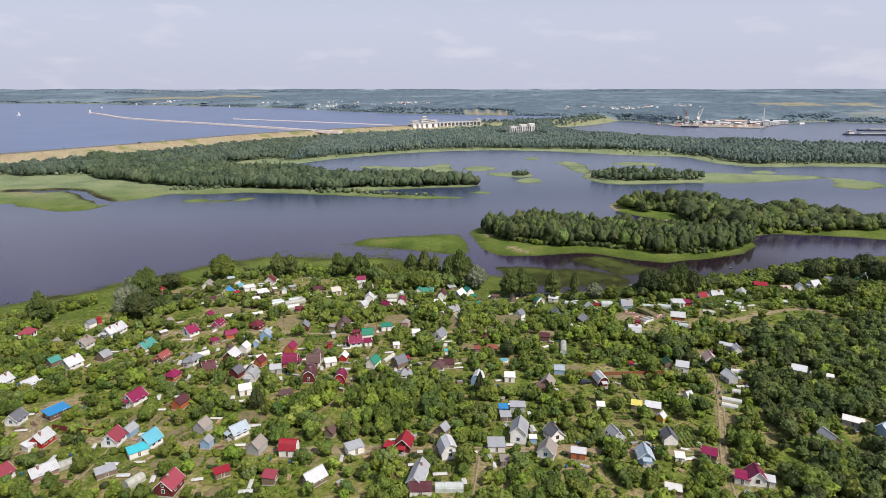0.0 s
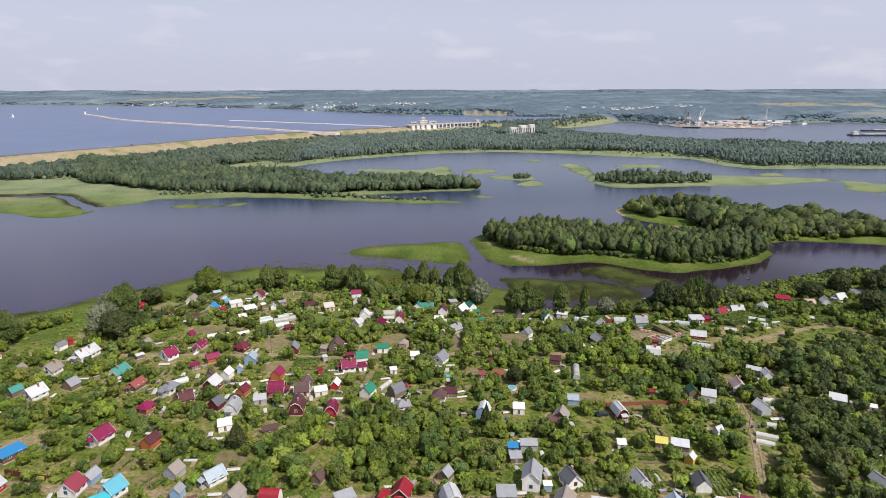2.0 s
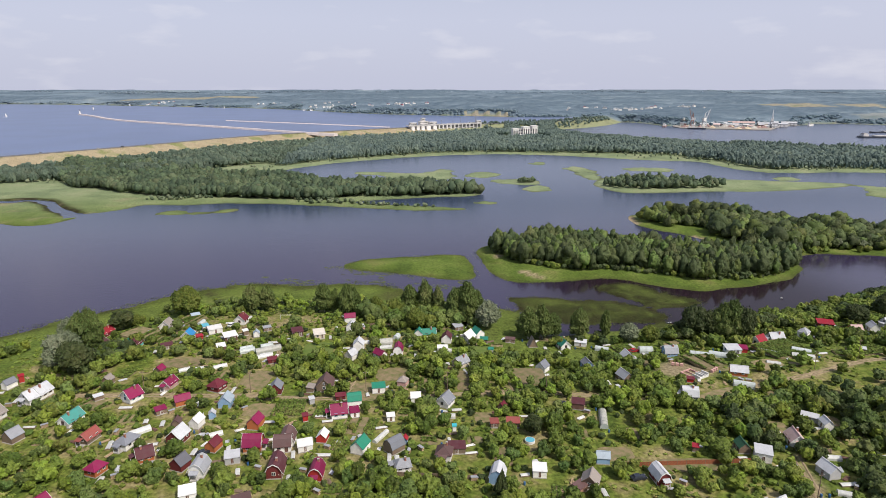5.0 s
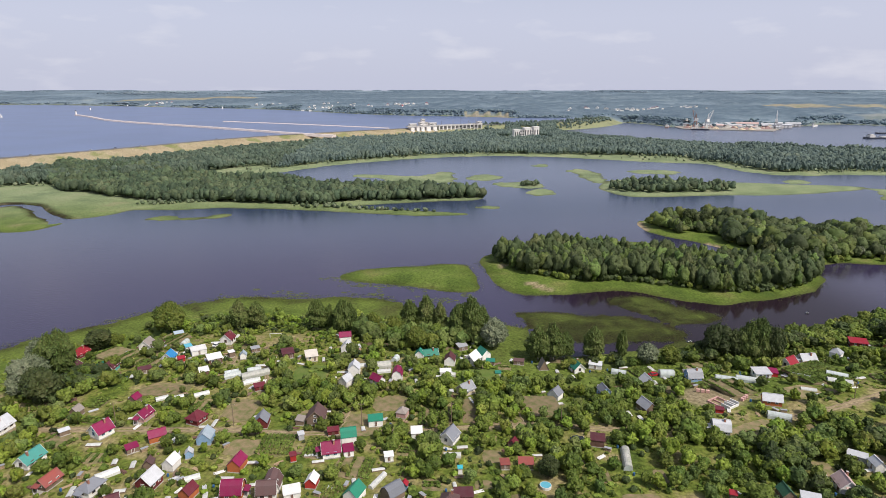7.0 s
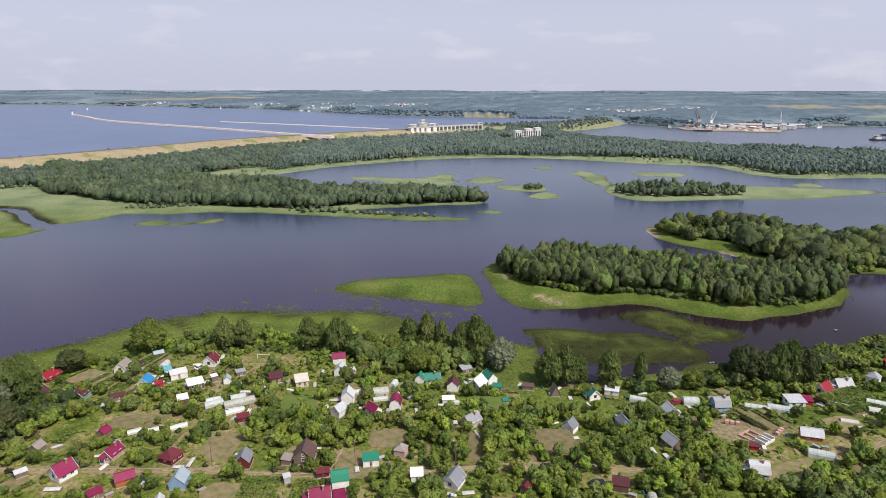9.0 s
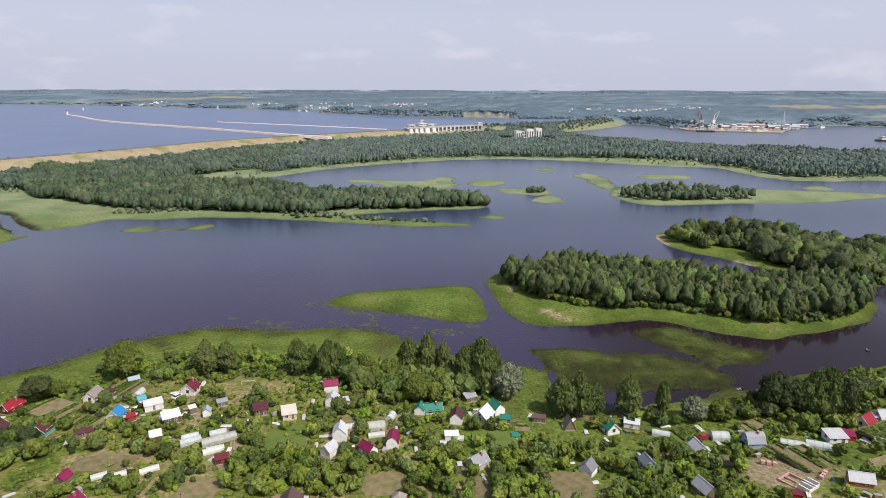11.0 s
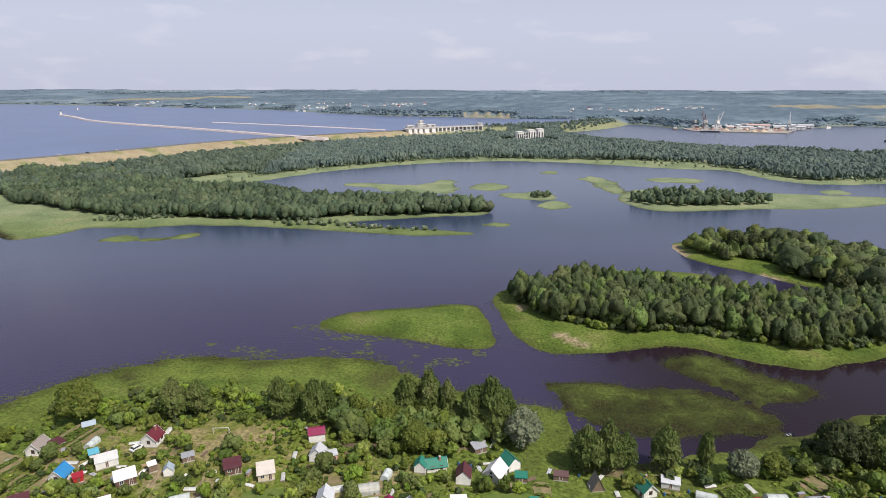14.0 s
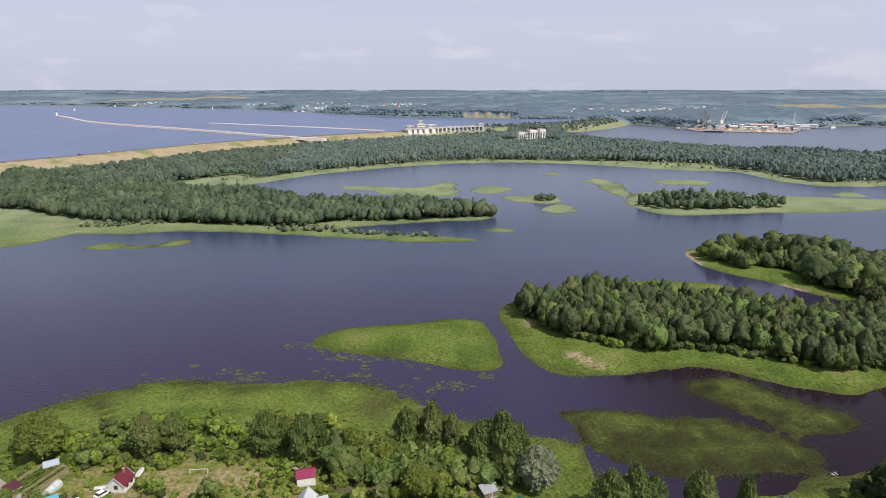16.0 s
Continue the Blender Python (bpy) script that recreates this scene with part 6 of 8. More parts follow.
greenhouse(120.7, 266.0, 113, 3, 7, "clear")
greenhouse(115.1, 235.7, 114, 3, 7, "clear")
greenhouse(141.2, 265.6, 120, 3, 6, "clear")
greenhouse(154.3, 265.0, 123, 3, 7, "clear")
greenhouse(151.7, 259.7, 118, 2.5, 5, "white")
greenhouse(-97.0, 303.9, 7, 2.4, 5, "clear")
greenhouse(-68.4, 272.5, 61, 2.5, 6, "clear")
greenhouse(-60.1, 272.9, 63, 3, 10, "frame")
greenhouse(-60.6, 267.4, 62, 2.2, 5, "white")
greenhouse(-23.5, 278.7, 77, 2, 7, "white")
greenhouse(-13.4, 278.3, 80, 3.5, 5.5, "frame")
greenhouse(-13.1, 273.9, 80, 2, 5, "white")
greenhouse(-9.1, 284.4, 17, 2.5, 4, "clear")
greenhouse(11.4, 274.4, 92, 2, 4.5, "white")
greenhouse(93.9, 273.5, 94, 3.6, 5.5, "clear")
greenhouse(76.5, 276.3, 115, 2.6, 5.5, "clear")
greenhouse(8.7, 270.3, 92, 2, 5, "white")
greenhouse(110.6, 176.1, 111, 2, 4, "white")
greenhouse(117.8, 191.7, 100, 2, 4, "white")
greenhouse(105.4, 170.4, 118, 2, 6, "white")
greenhouse(102.9, 166.8, 118, 2, 5, "white")
greenhouse(151.5, 259.4, 114, 3, 8, "white")
greenhouse(142.3, 266.2, 112, 3, 6, "white")
greenhouse(136.5, 254.0, 112, 2, 5, "white")
greenhouse(9.3, 219.1, 91, 2, 5, "white")

# plots
garden_plot(45.2, 152.9, 4, 6.8, 14.2, "green")
garden_plot(81.4, 149.2, 2, 7.1, 13.2, "green")
garden_plot(63.0, 152.0, 4, 6.0, 9.0, "green")
garden_plot(9.2, 136.3, 0, 7.1, 4.6, "green")
garden_plot(42.9, 130.4, 0, 6.3, 9.6, "green")
garden_plot(35.3, 130.7, 0, 6.8, 7.2, "mixed")
garden_plot(-88.4, 143.5, 40, 6.3, 5.4, "green")
garden_plot(-71.7, 157.1, 30, 8.5, 6.9, "mixed")
garden_plot(-79.8, 139.7, 30, 5.4, 5.7, "mixed")
garden_plot(-53.7, 165.5, 30, 10.7, 7.6, "soil")
garden_plot(24.1, 197.0, 0, 5.2, 9.3, "soil")
garden_plot(75.2, 190.7, 0, 30.9, 6.3, "soil")
garden_plot(56.8, 196.6, 5, 10.5, 7.5, "soil")
garden_plot(-108.1, 232.3, 30, 10.2, 6.3, "mixed")
garden_plot(-52.0, 226.3, 5, 10.0, 8.9, "soil")
garden_plot(-42.4, 227.3, 5, 10.1, 12.1, "green")
garden_plot(-30.4, 225.4, 5, 6.7, 11.8, "green")
garden_plot(-9.8, 250.6, 0, 11.4, 10.7, "soil")
garden_plot(-18.2, 237.4, 5, 10.7, 13.5, "soil")
garden_plot(-18.6, 215.1, 10, 11.0, 10.6, "mixed")
garden_plot(5.1, 241.5, 0, 10.9, 12.3, "mixed")
garden_plot(16.3, 244.6, 5, 4.8, 16.0, "soil")
garden_plot(40.2, 247.3, 5, 13.2, 13.5, "soil")
garden_plot(103.5, 228.9, -20, 19.2, 8.2, "soil")
garden_plot(147.8, 268.1, -20, 19.0, 18.5, "green")
garden_plot(134.0, 253.2, -15, 11.9, 8.1, "soil")
garden_plot(112.4, 258.3, -20, 12.1, 12.6, "mixed")
garden_plot(-89.2, 262.8, 0, 17.8, 7.6, "soil")
garden_plot(-58.8, 247.9, 5, 11.1, 14.8, "soil")
garden_plot(-21.2, 204.1, 10, 8.9, 6.1, "green")
garden_plot(-104.0, 308.5, 20, 11.2, 14.9, "mixed")
garden_plot(-119.6, 294.9, 25, 15.6, 11.1, "mixed")
garden_plot(-105.0, 285.2, 15, 11.6, 7.7, "mixed")
garden_plot(-88.2, 265.1, 5, 16.3, 6.1, "soil")
garden_plot(75.0, 270.3, -15, 11.2, 9.4, "green")
garden_plot(111.3, 280.0, -20, 13.6, 8.8, "mixed")
garden_plot(23.2, 272.6, 0, 14.3, 11.9, "lawn")
garden_plot(-40.2, 274.1, 0, 12.7, 13.3, "lawn")
garden_plot(-23.9, 282.2, 0, 6.6, 5.8, "mixed")
garden_plot(-10.5, 279.6, 0, 6.6, 6.8, "mixed")
garden_plot(85.5, 276.7, -15, 8.3, 8.5, "green")
garden_plot(108.4, 264.9, -20, 14.0, 6.4, "mixed")
garden_plot(151.9, 265.8, -20, 13.8, 14.3, "green")
garden_plot(182.3, 264.5, -10, 16.6, 9.5, "green")

# ---- clutter in the gardens ----
BLUE_PLASTIC = material("blue_plastic", (0.04, 0.12, 0.27), None, 2, 0.4)
LOGS = material("cut_logs", (0.42, 0.31, 0.20), (0.30, 0.21, 0.13), 4, 0.9)


def cold_frame(x, y, turn, w, l):
    """A low garden box under white film."""
    e = tagged(empty("cold_frame", x, y, ground_z(x, y), turn), "low wooden cold frame under white film", "cold frame", "cold frames")
    part("board_frame", joined(*(box(cx, cy, -0.15, sx, sy, 0.5) for cx, cy, sx, sy in ((0, -l / 2, w, 0.06), (0, l / 2, w, 0.06), (-w / 2, 0, 0.06, l), (w / 2, 0, 0.06, l)))), WALL_MAT["wood"], e)
    part("film_cover", roof_shell([(-w / 2, 0.36), (-w * 0.25, 0.52), (w * 0.25, 0.55), (w / 2, 0.36)], l, 0.03), FILM, e)


def rain_barrel(x, y):
    e = tagged(empty("rain_barrel", x, y, ground_z(x, y)), "blue plastic rain barrel beside a cottage", "barrel", "rain barrels")
    part("barrel", tube([(0, 0, -0.05), (0, 0, 0.15), (0, 0, 0.5), (0, 0, 0.85), (0, 0, 0.95)], [0.26, 0.31, 0.34, 0.31, 0.27], 10), BLUE_PLASTIC, e)


def woodpile(x, y, turn):
    e = tagged(empty("woodpile", x, y, ground_z(x, y), turn), "stacked firewood under a grey sheet", "woodpile", "woodpiles")
    logs = []
    for row in range(4):
        for k in range(6 - row % 2):
            cx, cz = -0.9 + k * 0.34 + 0.17 * (row % 2), 0.1 + row * 0.26
            ring = [(cx + 0.15 * math.cos(a * 1.047), cz + 0.15 * math.sin(a * 1.047)) for a in range(6)]
            v = [(a, yy, b) for yy in (-0.4, 0.4) for a, b in ring]
            logs.append((v, [tuple(range(6)), tuple(range(11, 5, -1))] + [(i, 6 + i, 6 + (i + 1) % 6, (i + 1) % 6) for i in range(6)]))
    tagged(part("firewood", joined(*logs), LOGS, e), kind="stuff")
    part("cover_sheet", box(0, 0, 1.08, 2.1, 1.0, 0.05), ROOF_MAT["grey"], e)


CL = random.Random(31)
homes = list(TAKEN)
for hx, hy, hr in homes:
    if hr < 3.0:
        continue
    for _ in range(2):
        a = CL.uniform(0, 6.28)
        d = hr + CL.uniform(0.8, 4.0)
        cx, cy = hx + d * math.cos(a), hy + d * math.sin(a)
        if any((cx - q[0]) ** 2 + (cy - q[1]) ** 2 < (q[2] + 0.3) ** 2 for q in TAKEN):
            continue
        pick = CL.random()
        if pick < 0.55:
            cold_frame(cx, cy, CL.choice((5, 95)) + CL.uniform(-8, 8), CL.uniform(1.0, 1.6), CL.uniform(2.4, 4.5))
            TAKEN.append((cx, cy, 2.0))
        elif pick < 0.72:
            woodpile(cx, cy, CL.uniform(0, 180))
            TAKEN.append((cx, cy, 1.3))
        else:
            rain_barrel(cx, cy)
            TAKEN.append((cx, cy, 0.6))

# small beds beside the cottages
BED = random.Random(47)
lane_pts = np.concatenate([np.asarray(q) for q, _ in LANES])
made = 0
for hx, hy, hr in BED.sample(homes, len(homes)):
    for _ in range(3):
        a, w, h = BED.uniform(0, 6.28), BED.uniform(3.2, 7.0), BED.uniform(3.5, 8.0)
        d = hr + 0.5 * math.hypot(w, h) + BED.uniform(0.5, 3.0)
        cx, cy = hx + d * math.cos(a), hy + d * math.sin(a)
        if made >= 58 or not (118 < cy < 312 and abs(cx) < 0.66 * cy + 10):
            continue
        r = 0.42 * math.hypot(w, h)
        if any((cx - q[0]) ** 2 + (cy - q[1]) ** 2 < (q[2] + r) ** 2 for q in TAKEN) or any(math.hypot(cx - q[0], cy - q[1]) < 0.5 * math.hypot(q[3], q[4]) + r for q in PLOTS) or np.hypot(lane_pts[:, 0] - cx, lane_pts[:, 1] - cy).min() < r + 2.5:
            continue
        garden_plot(cx, cy, BED.choice((0, 4, 8, 12)) + (90 if BED.random() < 0.4 else 0), w, h, BED.choice(("mixed", "mixed", "green", "soil", "mixed")))
        made += 1


def plank_stack(x, y, turn, n, mat, words):
    """Boards or sheets laid on two bearers."""
    e = tagged(empty("plank_stack", x, y, ground_z(x, y), turn), words, "planks", "stacks of planks")
    r = random.Random(int(x * 31 + y * 17))
    part("bearer", box(0, -0.7, -0.1, 1.2, 0.12, 0.25), WALL_MAT["wood"], e)
    part("bearer", box(0, 0.7, -0.1, 1.2, 0.12, 0.25), WALL_MAT["wood"], e)
    part("board_layer", joined(*(box(-0.5 + 0.22 * k + r.uniform(-0.03, 0.03), r.uniform(-0.2, 0.2), 0.16, 0.19, r.uniform(2.2, 3.2), 0.05 + 0.05 * r.randrange(n)) for k in range(5))), mat, e)


for hx, hy, hr in homes:
    for _ in range(2):
        a, d = BED.uniform(0, 6.28), hr + BED.uniform(0.3, 2.4)
        cx, cy = hx + d * math.cos(a), hy + d * math.sin(a)
        if BED.random() < 0.45 or any((cx - q[0]) ** 2 + (cy - q[1]) ** 2 < (q[2] + 0.4) ** 2 for q in TAKEN):
            continue
        mat, words = BED.choice(((TRIM, "white boards stacked on bearers beside a cottage"), (LOGS, "fresh yellow planks stacked beside a cottage"), (WALL_MAT["wood"], "old grey boards stacked in a garden"), (ROOF_MAT["ltgrey"], "pale roofing sheets lying in a garden"), (WALL_MAT["brown"], "dark brown boards stacked in a garden")))
        plank_stack(cx, cy, BED.uniform(0, 180), BED.randint(2, 6), mat, words)
        TAKEN.append((cx, cy, 1.2))

TAKEN += [(-60.5, 308.1, 7.0), (102.5, 246.5, 7.5), (47.2, 225.5, 3.2), (-82.5, 300.8, 3), (89.1, 273.5, 3), (59.3, 185, 3), (-62, 201.5, 3), (33.2, 204.1, 4.5), (30.6, 269.2, 1.5), (111.1, 249.5, 3.5), (109.9, 264.5, 3.5), (100.5, 257.5, 3.5)]

# ---- trees of the village ----
T_NEAR = {
    "fruit": [crown_template(FOL, "round", 2, 14, 0.09, 160, 0.22) for _ in range(6)],
    "birch": [crown_template(FOL, "tall", 3, 46, 0.10, 1500, 0.11) for _ in range(4)],
    "poplar": [crown_template(FOL, "column", 3, 44, 0.09, 1200, 0.11) for _ in range(2)],
    "willow": [crown_template(FOL, "round", 3, 40, 0.07, 1300, 0.09) for _ in range(3)],
    "oak": [crown_template(FOL, "round", 3, 34, 0.07, 1100, 0.09) for _ in range(3)],
    "silver": [crown_template(FOL, "round", 3, 46, 0.09, 1500, 0.08) for _ in range(2)],
    "spruce": [crown_template(FOL, "cone", 3, 40, 0.10, 400, 0.22) for _ in range(2)],
}
NEAR_LEAF = {"fruit": LEAF_GARDEN, "birch": LEAF_BIRCH, "poplar": LEAF_BIRCH, "willow": LEAF_GARDEN, "oak": LEAF_DARK, "silver": LEAF_SILVER, "spruce": LEAF_DARK}
TREE_WORDS = {
    "fruit": "leafy green fruit tree in a garden", "birch": "tall slender birch with a thin crown on the shore", "poplar": "narrow dark poplar by the shore",
    "willow": "broad green willow at the village edge", "oak": "dense dark broadleaf tree with a round crown", "silver": "silvery white willow with pale leaves", "spruce": "dark conical spruce in a garden",
}
NEAR_MESH = {}
for kind, crowns in T_NEAR.items():
    NEAR_MESH[kind] = []
    for q in crowns:
        crown_me = big_mesh("crown", q[0], q[1], [NEAR_LEAF[kind]], None, False)
        tv, tf = trunk_template(FOL, 4 if kind != "spruce" else 0, 0.62 if kind != "spruce" else 0.9)
        trunk_me = mesh_of("trunk", [(a * 0.55, b * 0.55, c) for a, b, c in tv], tf, BIRCH_BARK if kind == "birch" else BARK)
        NEAR_MESH[kind].append((crown_me, trunk_me))
TREE_RNG = random.Random(9)


def big_tree(x, y, height, radius, kind, group="shore trees"):
    crown_me, trunk_me = TREE_RNG.choice(NEAR_MESH[kind])
    e = new({"fruit": "fruit_tree", "birch": "birch_tree", "poplar": "poplar_tree", "willow": "willow_tree", "oak": "oak_tree", "silver": "silver_willow", "spruce": "spruce_tree"}[kind])
    e.matrix_world = pose(x, y, ground_z(x, y) - 0.1, 0, 0, TREE_RNG.uniform(0, 360)) @ Matrix.Diagonal((radius, radius, height, 1))
    tagged(e, TREE_WORDS[kind], "tree", group)
    for nm, me in (("trunk", trunk_me), ("crown", crown_me)):
        o = new(nm, me)
        o.parent = e
    TAKEN.append((x, y, radius * 0.6))


big_tree(-110.2, 322.8, 14.3, 6.4, "willow")
big_tree(-78.6, 319.4, 14.8, 4.8, "birch")
big_tree(-71.3, 321.1, 13.7, 4.4, "birch")
big_tree(-44.4, 317.9, 15.3, 4.4, "birch")
big_tree(-39.4, 319.7, 12.5, 3.5, "poplar")
big_tree(-33.4, 315.4, 16.7, 4.3, "birch")
big_tree(-30.0, 319.3, 13.7, 3.5, "birch")
big_tree(-10.2, 312.4, 10.7, 4.4, "willow")
big_tree(-4.1, 322.3, 15.8, 4.9, "birch")
big_tree(3.6, 322.0, 17.8, 4.9, "birch")
big_tree(9.5, 317.5, 16.5, 4.0, "poplar")
big_tree(17.0, 311.2, 18.0, 4.7, "birch")
big_tree(23.0, 309.0, 21.7, 5.5, "birch")
big_tree(27.6, 310.7, 17.0, 4.7, "poplar")
big_tree(31.3, 303.0, 12.8, 5.3, "silver")
big_tree(-1.5, 299.2, 10.1, 4.5, "willow")
big_tree(-15.7, 307.0, 8.3, 3.6, "willow")
big_tree(-20.4, 318.8, 9.9, 3.8, "willow")
big_tree(48.0, 290.4, 15.5, 5.4, "birch")
big_tree(54.2, 290.1, 15.9, 5.1, "birch")
big_tree(59.1, 291.5, 12.3, 3.9, "birch")
big_tree(70.1, 289.4, 15.5, 4.3, "birch")
big_tree(80.9, 287.3, 15.4, 3.1, "poplar")
big_tree(90.7, 285.3, 8.6, 4.0, "silver")
big_tree(100.2, 284.9, 7.7, 3.6, "willow")
big_tree(120.6, 288.7, 14.7, 5.8, "oak")
big_tree(126.6, 286.8, 12.6, 4.4, "oak")
big_tree(130.9, 285.1, 17.5, 5.4, "birch")
big_tree(136.1, 284.8, 19.7, 5.0, "birch")
big_tree(140.2, 283.1, 15.3, 4.6, "oak")
big_tree(-133.2, 306.8, 9.1, 5.3, "oak")
big_tree(-128.0, 310.1, 6.2, 3.2, "willow")
big_tree(-135.1, 265.3, 13.1, 6.4, "silver")
big_tree(-133.1, 273.9, 19.3, 5.9, "birch")
big_tree(-125.3, 255.0, 12.5, 5.4, "oak")
big_tree(-136.5, 261.3, 8.6, 4.1, "silver")
big_tree(-170.5, 255.2, 15.3, 5.6, "birch")
big_tree(-129.6, 274.3, 20.5, 4.8, "birch")
big_tree(-141.5, 282.9, 13.9, 5.3, "silver")
big_tree(-129.7, 259.2, 11.4, 4.9, "oak")
big_tree(210.5, 268.3, 12.4, 6.4, "oak")
big_tree(220.0, 305.4, 13.1, 5.4, "oak")
big_tree(237.4, 302.6, 13.7, 5.9, "oak")
big_tree(255.9, 314.7, 13.5, 6.8, "oak")
big_tree(202.8, 300.9, 9.5, 5.3, "oak")
big_tree(248.7, 294.0, 13.4, 6.4, "oak")
big_tree(-52.7, 171.9, 9.2, 3.5, "spruce")
big_tree(21.2, 178.3, 9.7, 2.5, "spruce")
big_tree(34.8, 208.1, 6.8, 2.9, "oak")

# the tall trees that stand out on the sandy island
for px, py, ph, pr, pk in ((211, 522, 15, 5.5, "oak"), (221, 517, 14, 5, "oak"), (205, 512, 11, 4.5, "birch"), (237, 475, 13, 4.0, "spruce"), (264, 455, 14, 4.5, "birch"), (272, 455, 15, 5, "oak"), (251, 457, 13, 5, "oak"), (186, 534, 7, 4.5, "willow"), (230, 440, 10, 4.5, "oak"), (279, 500, 9, 4.5, "oak"), (322, 447, 9, 4, "oak"), (338, 442, 10, 4, "birch"), (352, 440, 9, 4.5, "oak"), (284, 435, 7, 5, "silver"), (300, 433, 6, 5, "silver")):
    big_tree(px, py, ph, pr, pk, "island trees")

# gardens: bushes and fruit trees between the houses
veg = np.random.default_rng(77)
VX, VY = veg.uniform(-270, 340, 36000), veg.uniform(92, 345, 36000)
VZ, vzones = land(VX, VY)
depth = shore_depth(VX, VY, R_VILLAGE, 90)
dens = 0.75 + 0.8 * ramp01(value_noise(VX, VY, 24, 41), 0.38, 0.72)
thick = ((VX > 96 + 0.36 * (VY - 120)) & (VY < 240)) | (((VX + 17) / 24) ** 2 + ((VY - 170) / 20) ** 2 < 1) | ((VX > 96) & (VX < 116) & (VY > 190) & (VY < 222))
meadow = np.zeros(VX.shape, bool)
for mx, my, ma, mb in ((-60, 306.5, 15, 6), (-92, 308, 8, 6), (-24, 178, 5, 6), (-64, 182, 6, 5), (-104, 258, 9, 10), (68, 195, 11, 3.5), (30, 183, 5, 6), (55, 180, 8, 5), (-152, 262, 17, 26), (-156, 298, 12, 14), (45, 248, 6, 6), (168, 265, 6, 4), (-28, 165, 9, 6), (126, 139, 6, 4), (163, 187, 9, 3.5), (133, 146, 6, 3), (128, 212, 8, 4), (147, 176, 5, 3)):
    meadow |= ((VX - mx) / ma) ** 2 + ((VY - my) / mb) ** 2 < 1
for ring in (EAST_FIELD, GULLY):
    meadow |= inside(VX, VY, smooth_ring(ring))
dens = np.where(thick, 1.6, dens)
plots_east = inside(VX, VY, np.array([(111, 272), (182, 277), (163, 252), (117, 232), (97, 226), (88, 240), (86, 256), (100, 258)], float))
dens = np.where((VY > 222) & (VX > -30), dens * 1.4, dens)
dens = np.where(plots_east, dens * 0.14, dens)
dens *= np.where(meadow, 0.02, 1) * ramp01(depth, 19, 31) * (vzones["dirt"] < 0.25)
dens = np.where((np.abs(VX) > 0.703 * (VY + 10) + 28 + 12 * (VX > 0)) | (VY < 112), 0, dens)
ok = veg.uniform(0, 1.6, VX.size) < dens
for px, py, pr in TAKEN:
    ok &= (VX - px) ** 2 + (VY - py) ** 2 > pr * pr
for px, py, turn, w, h in PLOTS:
    c, s = math.cos(radians(turn)), math.sin(radians(turn))
    u, v = (VX - px) * c - (VY - py) * s, (VX - px) * s + (VY - py) * c
    ok &= ~((np.abs(u) < w / 2 + 0.3) & (np.abs(v) < h / 2 + 0.3) & (veg.uniform(0, 1, VX.size) < 0.94))
VX, VY, VZ, thick = VX[ok], VY[ok], VZ[ok], thick[ok]
gap2 = np.full(VX.size, 1e9)
for px, py, pr in TAKEN:
    gap2 = np.minimum(gap2, np.sqrt((VX - px) ** 2 + (VY - py) ** 2) - pr)
size = veg.uniform(0, 1, VX.size)
bush_rows, tree_rows, far_rows, bright_rows, young_rows, dark_rows, count = [], [], [], [], [], [], 0
for x, y, z, s, th, g in zip(VX, VY, VZ, size, thick, gap2):
    if s < (0.42 if th else 0.46 if y > 222 and x > -30 else 0.60) or g < 1.2 or (y > 284 and x < -8 and s < 0.93):
        h = veg.uniform(0.8, 2.3)
        (bright_rows if veg.uniform() < 0.3 else bush_rows).append((x, y, z - 0.1, h, h * veg.uniform(0.5, 0.85), veg.integers(0, 99), veg.uniform(0, 6.28)))
    else:
        h = veg.uniform(2.8, 5.4) if not th else veg.uniform(3.4, 6.8)
        if s > 0.97:
            h *= 1.35
        h = min(h, 3.0 + g * 1.1)
        r = h * veg.uniform(0.36, 0.52)
        if count < 270 and 118 < y < 262 and abs(x) < 105 and veg.uniform() < 0.30:
            big_tree(x, y, h, r, "fruit", "garden trees")
            count += 1
        else:
            (dark_rows if th and x > 90 and veg.uniform() < 0.8 else young_rows if veg.uniform() < 0.22 else tree_rows if y < 215 else far_rows).append((x, y, z - 0.1, h, r, veg.integers(0, 99), veg.uniform(0, 6.28)))
tagged(new("garden_bushes", scatter_mesh("garden_bushes", bush_rows, T_BUSH, [LEAF_GARDEN, BARK, LEAF_DARK], False)), "dense green garden bushes between the cottages", "bushes", kind="stuff")
tagged(new("berry_bushes", scatter_mesh("berry_bushes", bright_rows, T_BUSH, [LEAF_BRIGHT, BARK], False)), "bright green berry bushes and young shrubs", "bushes", kind="stuff")
tagged(new("garden_trees", scatter_mesh("garden_trees", tree_rows, T_FRUIT, [LEAF_GARDEN, BARK, LEAF_BIRCH])), "mixed fruit trees and willows filling the gardens", "trees", kind="stuff")
tagged(new("shore_garden_trees", scatter_mesh("shore_garden_trees", far_rows, T_LOW, [LEAF_GARDEN, BARK, LEAF_WILLOW])), "fruit trees in the gardens near the shore", "trees", kind="stuff")
tagged(new("alder_thicket", scatter_mesh("alder_thicket", dark_rows, T_FRUIT, [LEAF_GLADE, BARK, LEAF_WILLOW])), "dense dark alder thicket at the village edge", "trees", kind="stuff")
tagged(new("young_trees", scatter_mesh("young_trees", young_rows, T_LOW, [LEAF_BRIGHT, BARK])), "young light green trees among the gardens", "trees", kind="stuff")

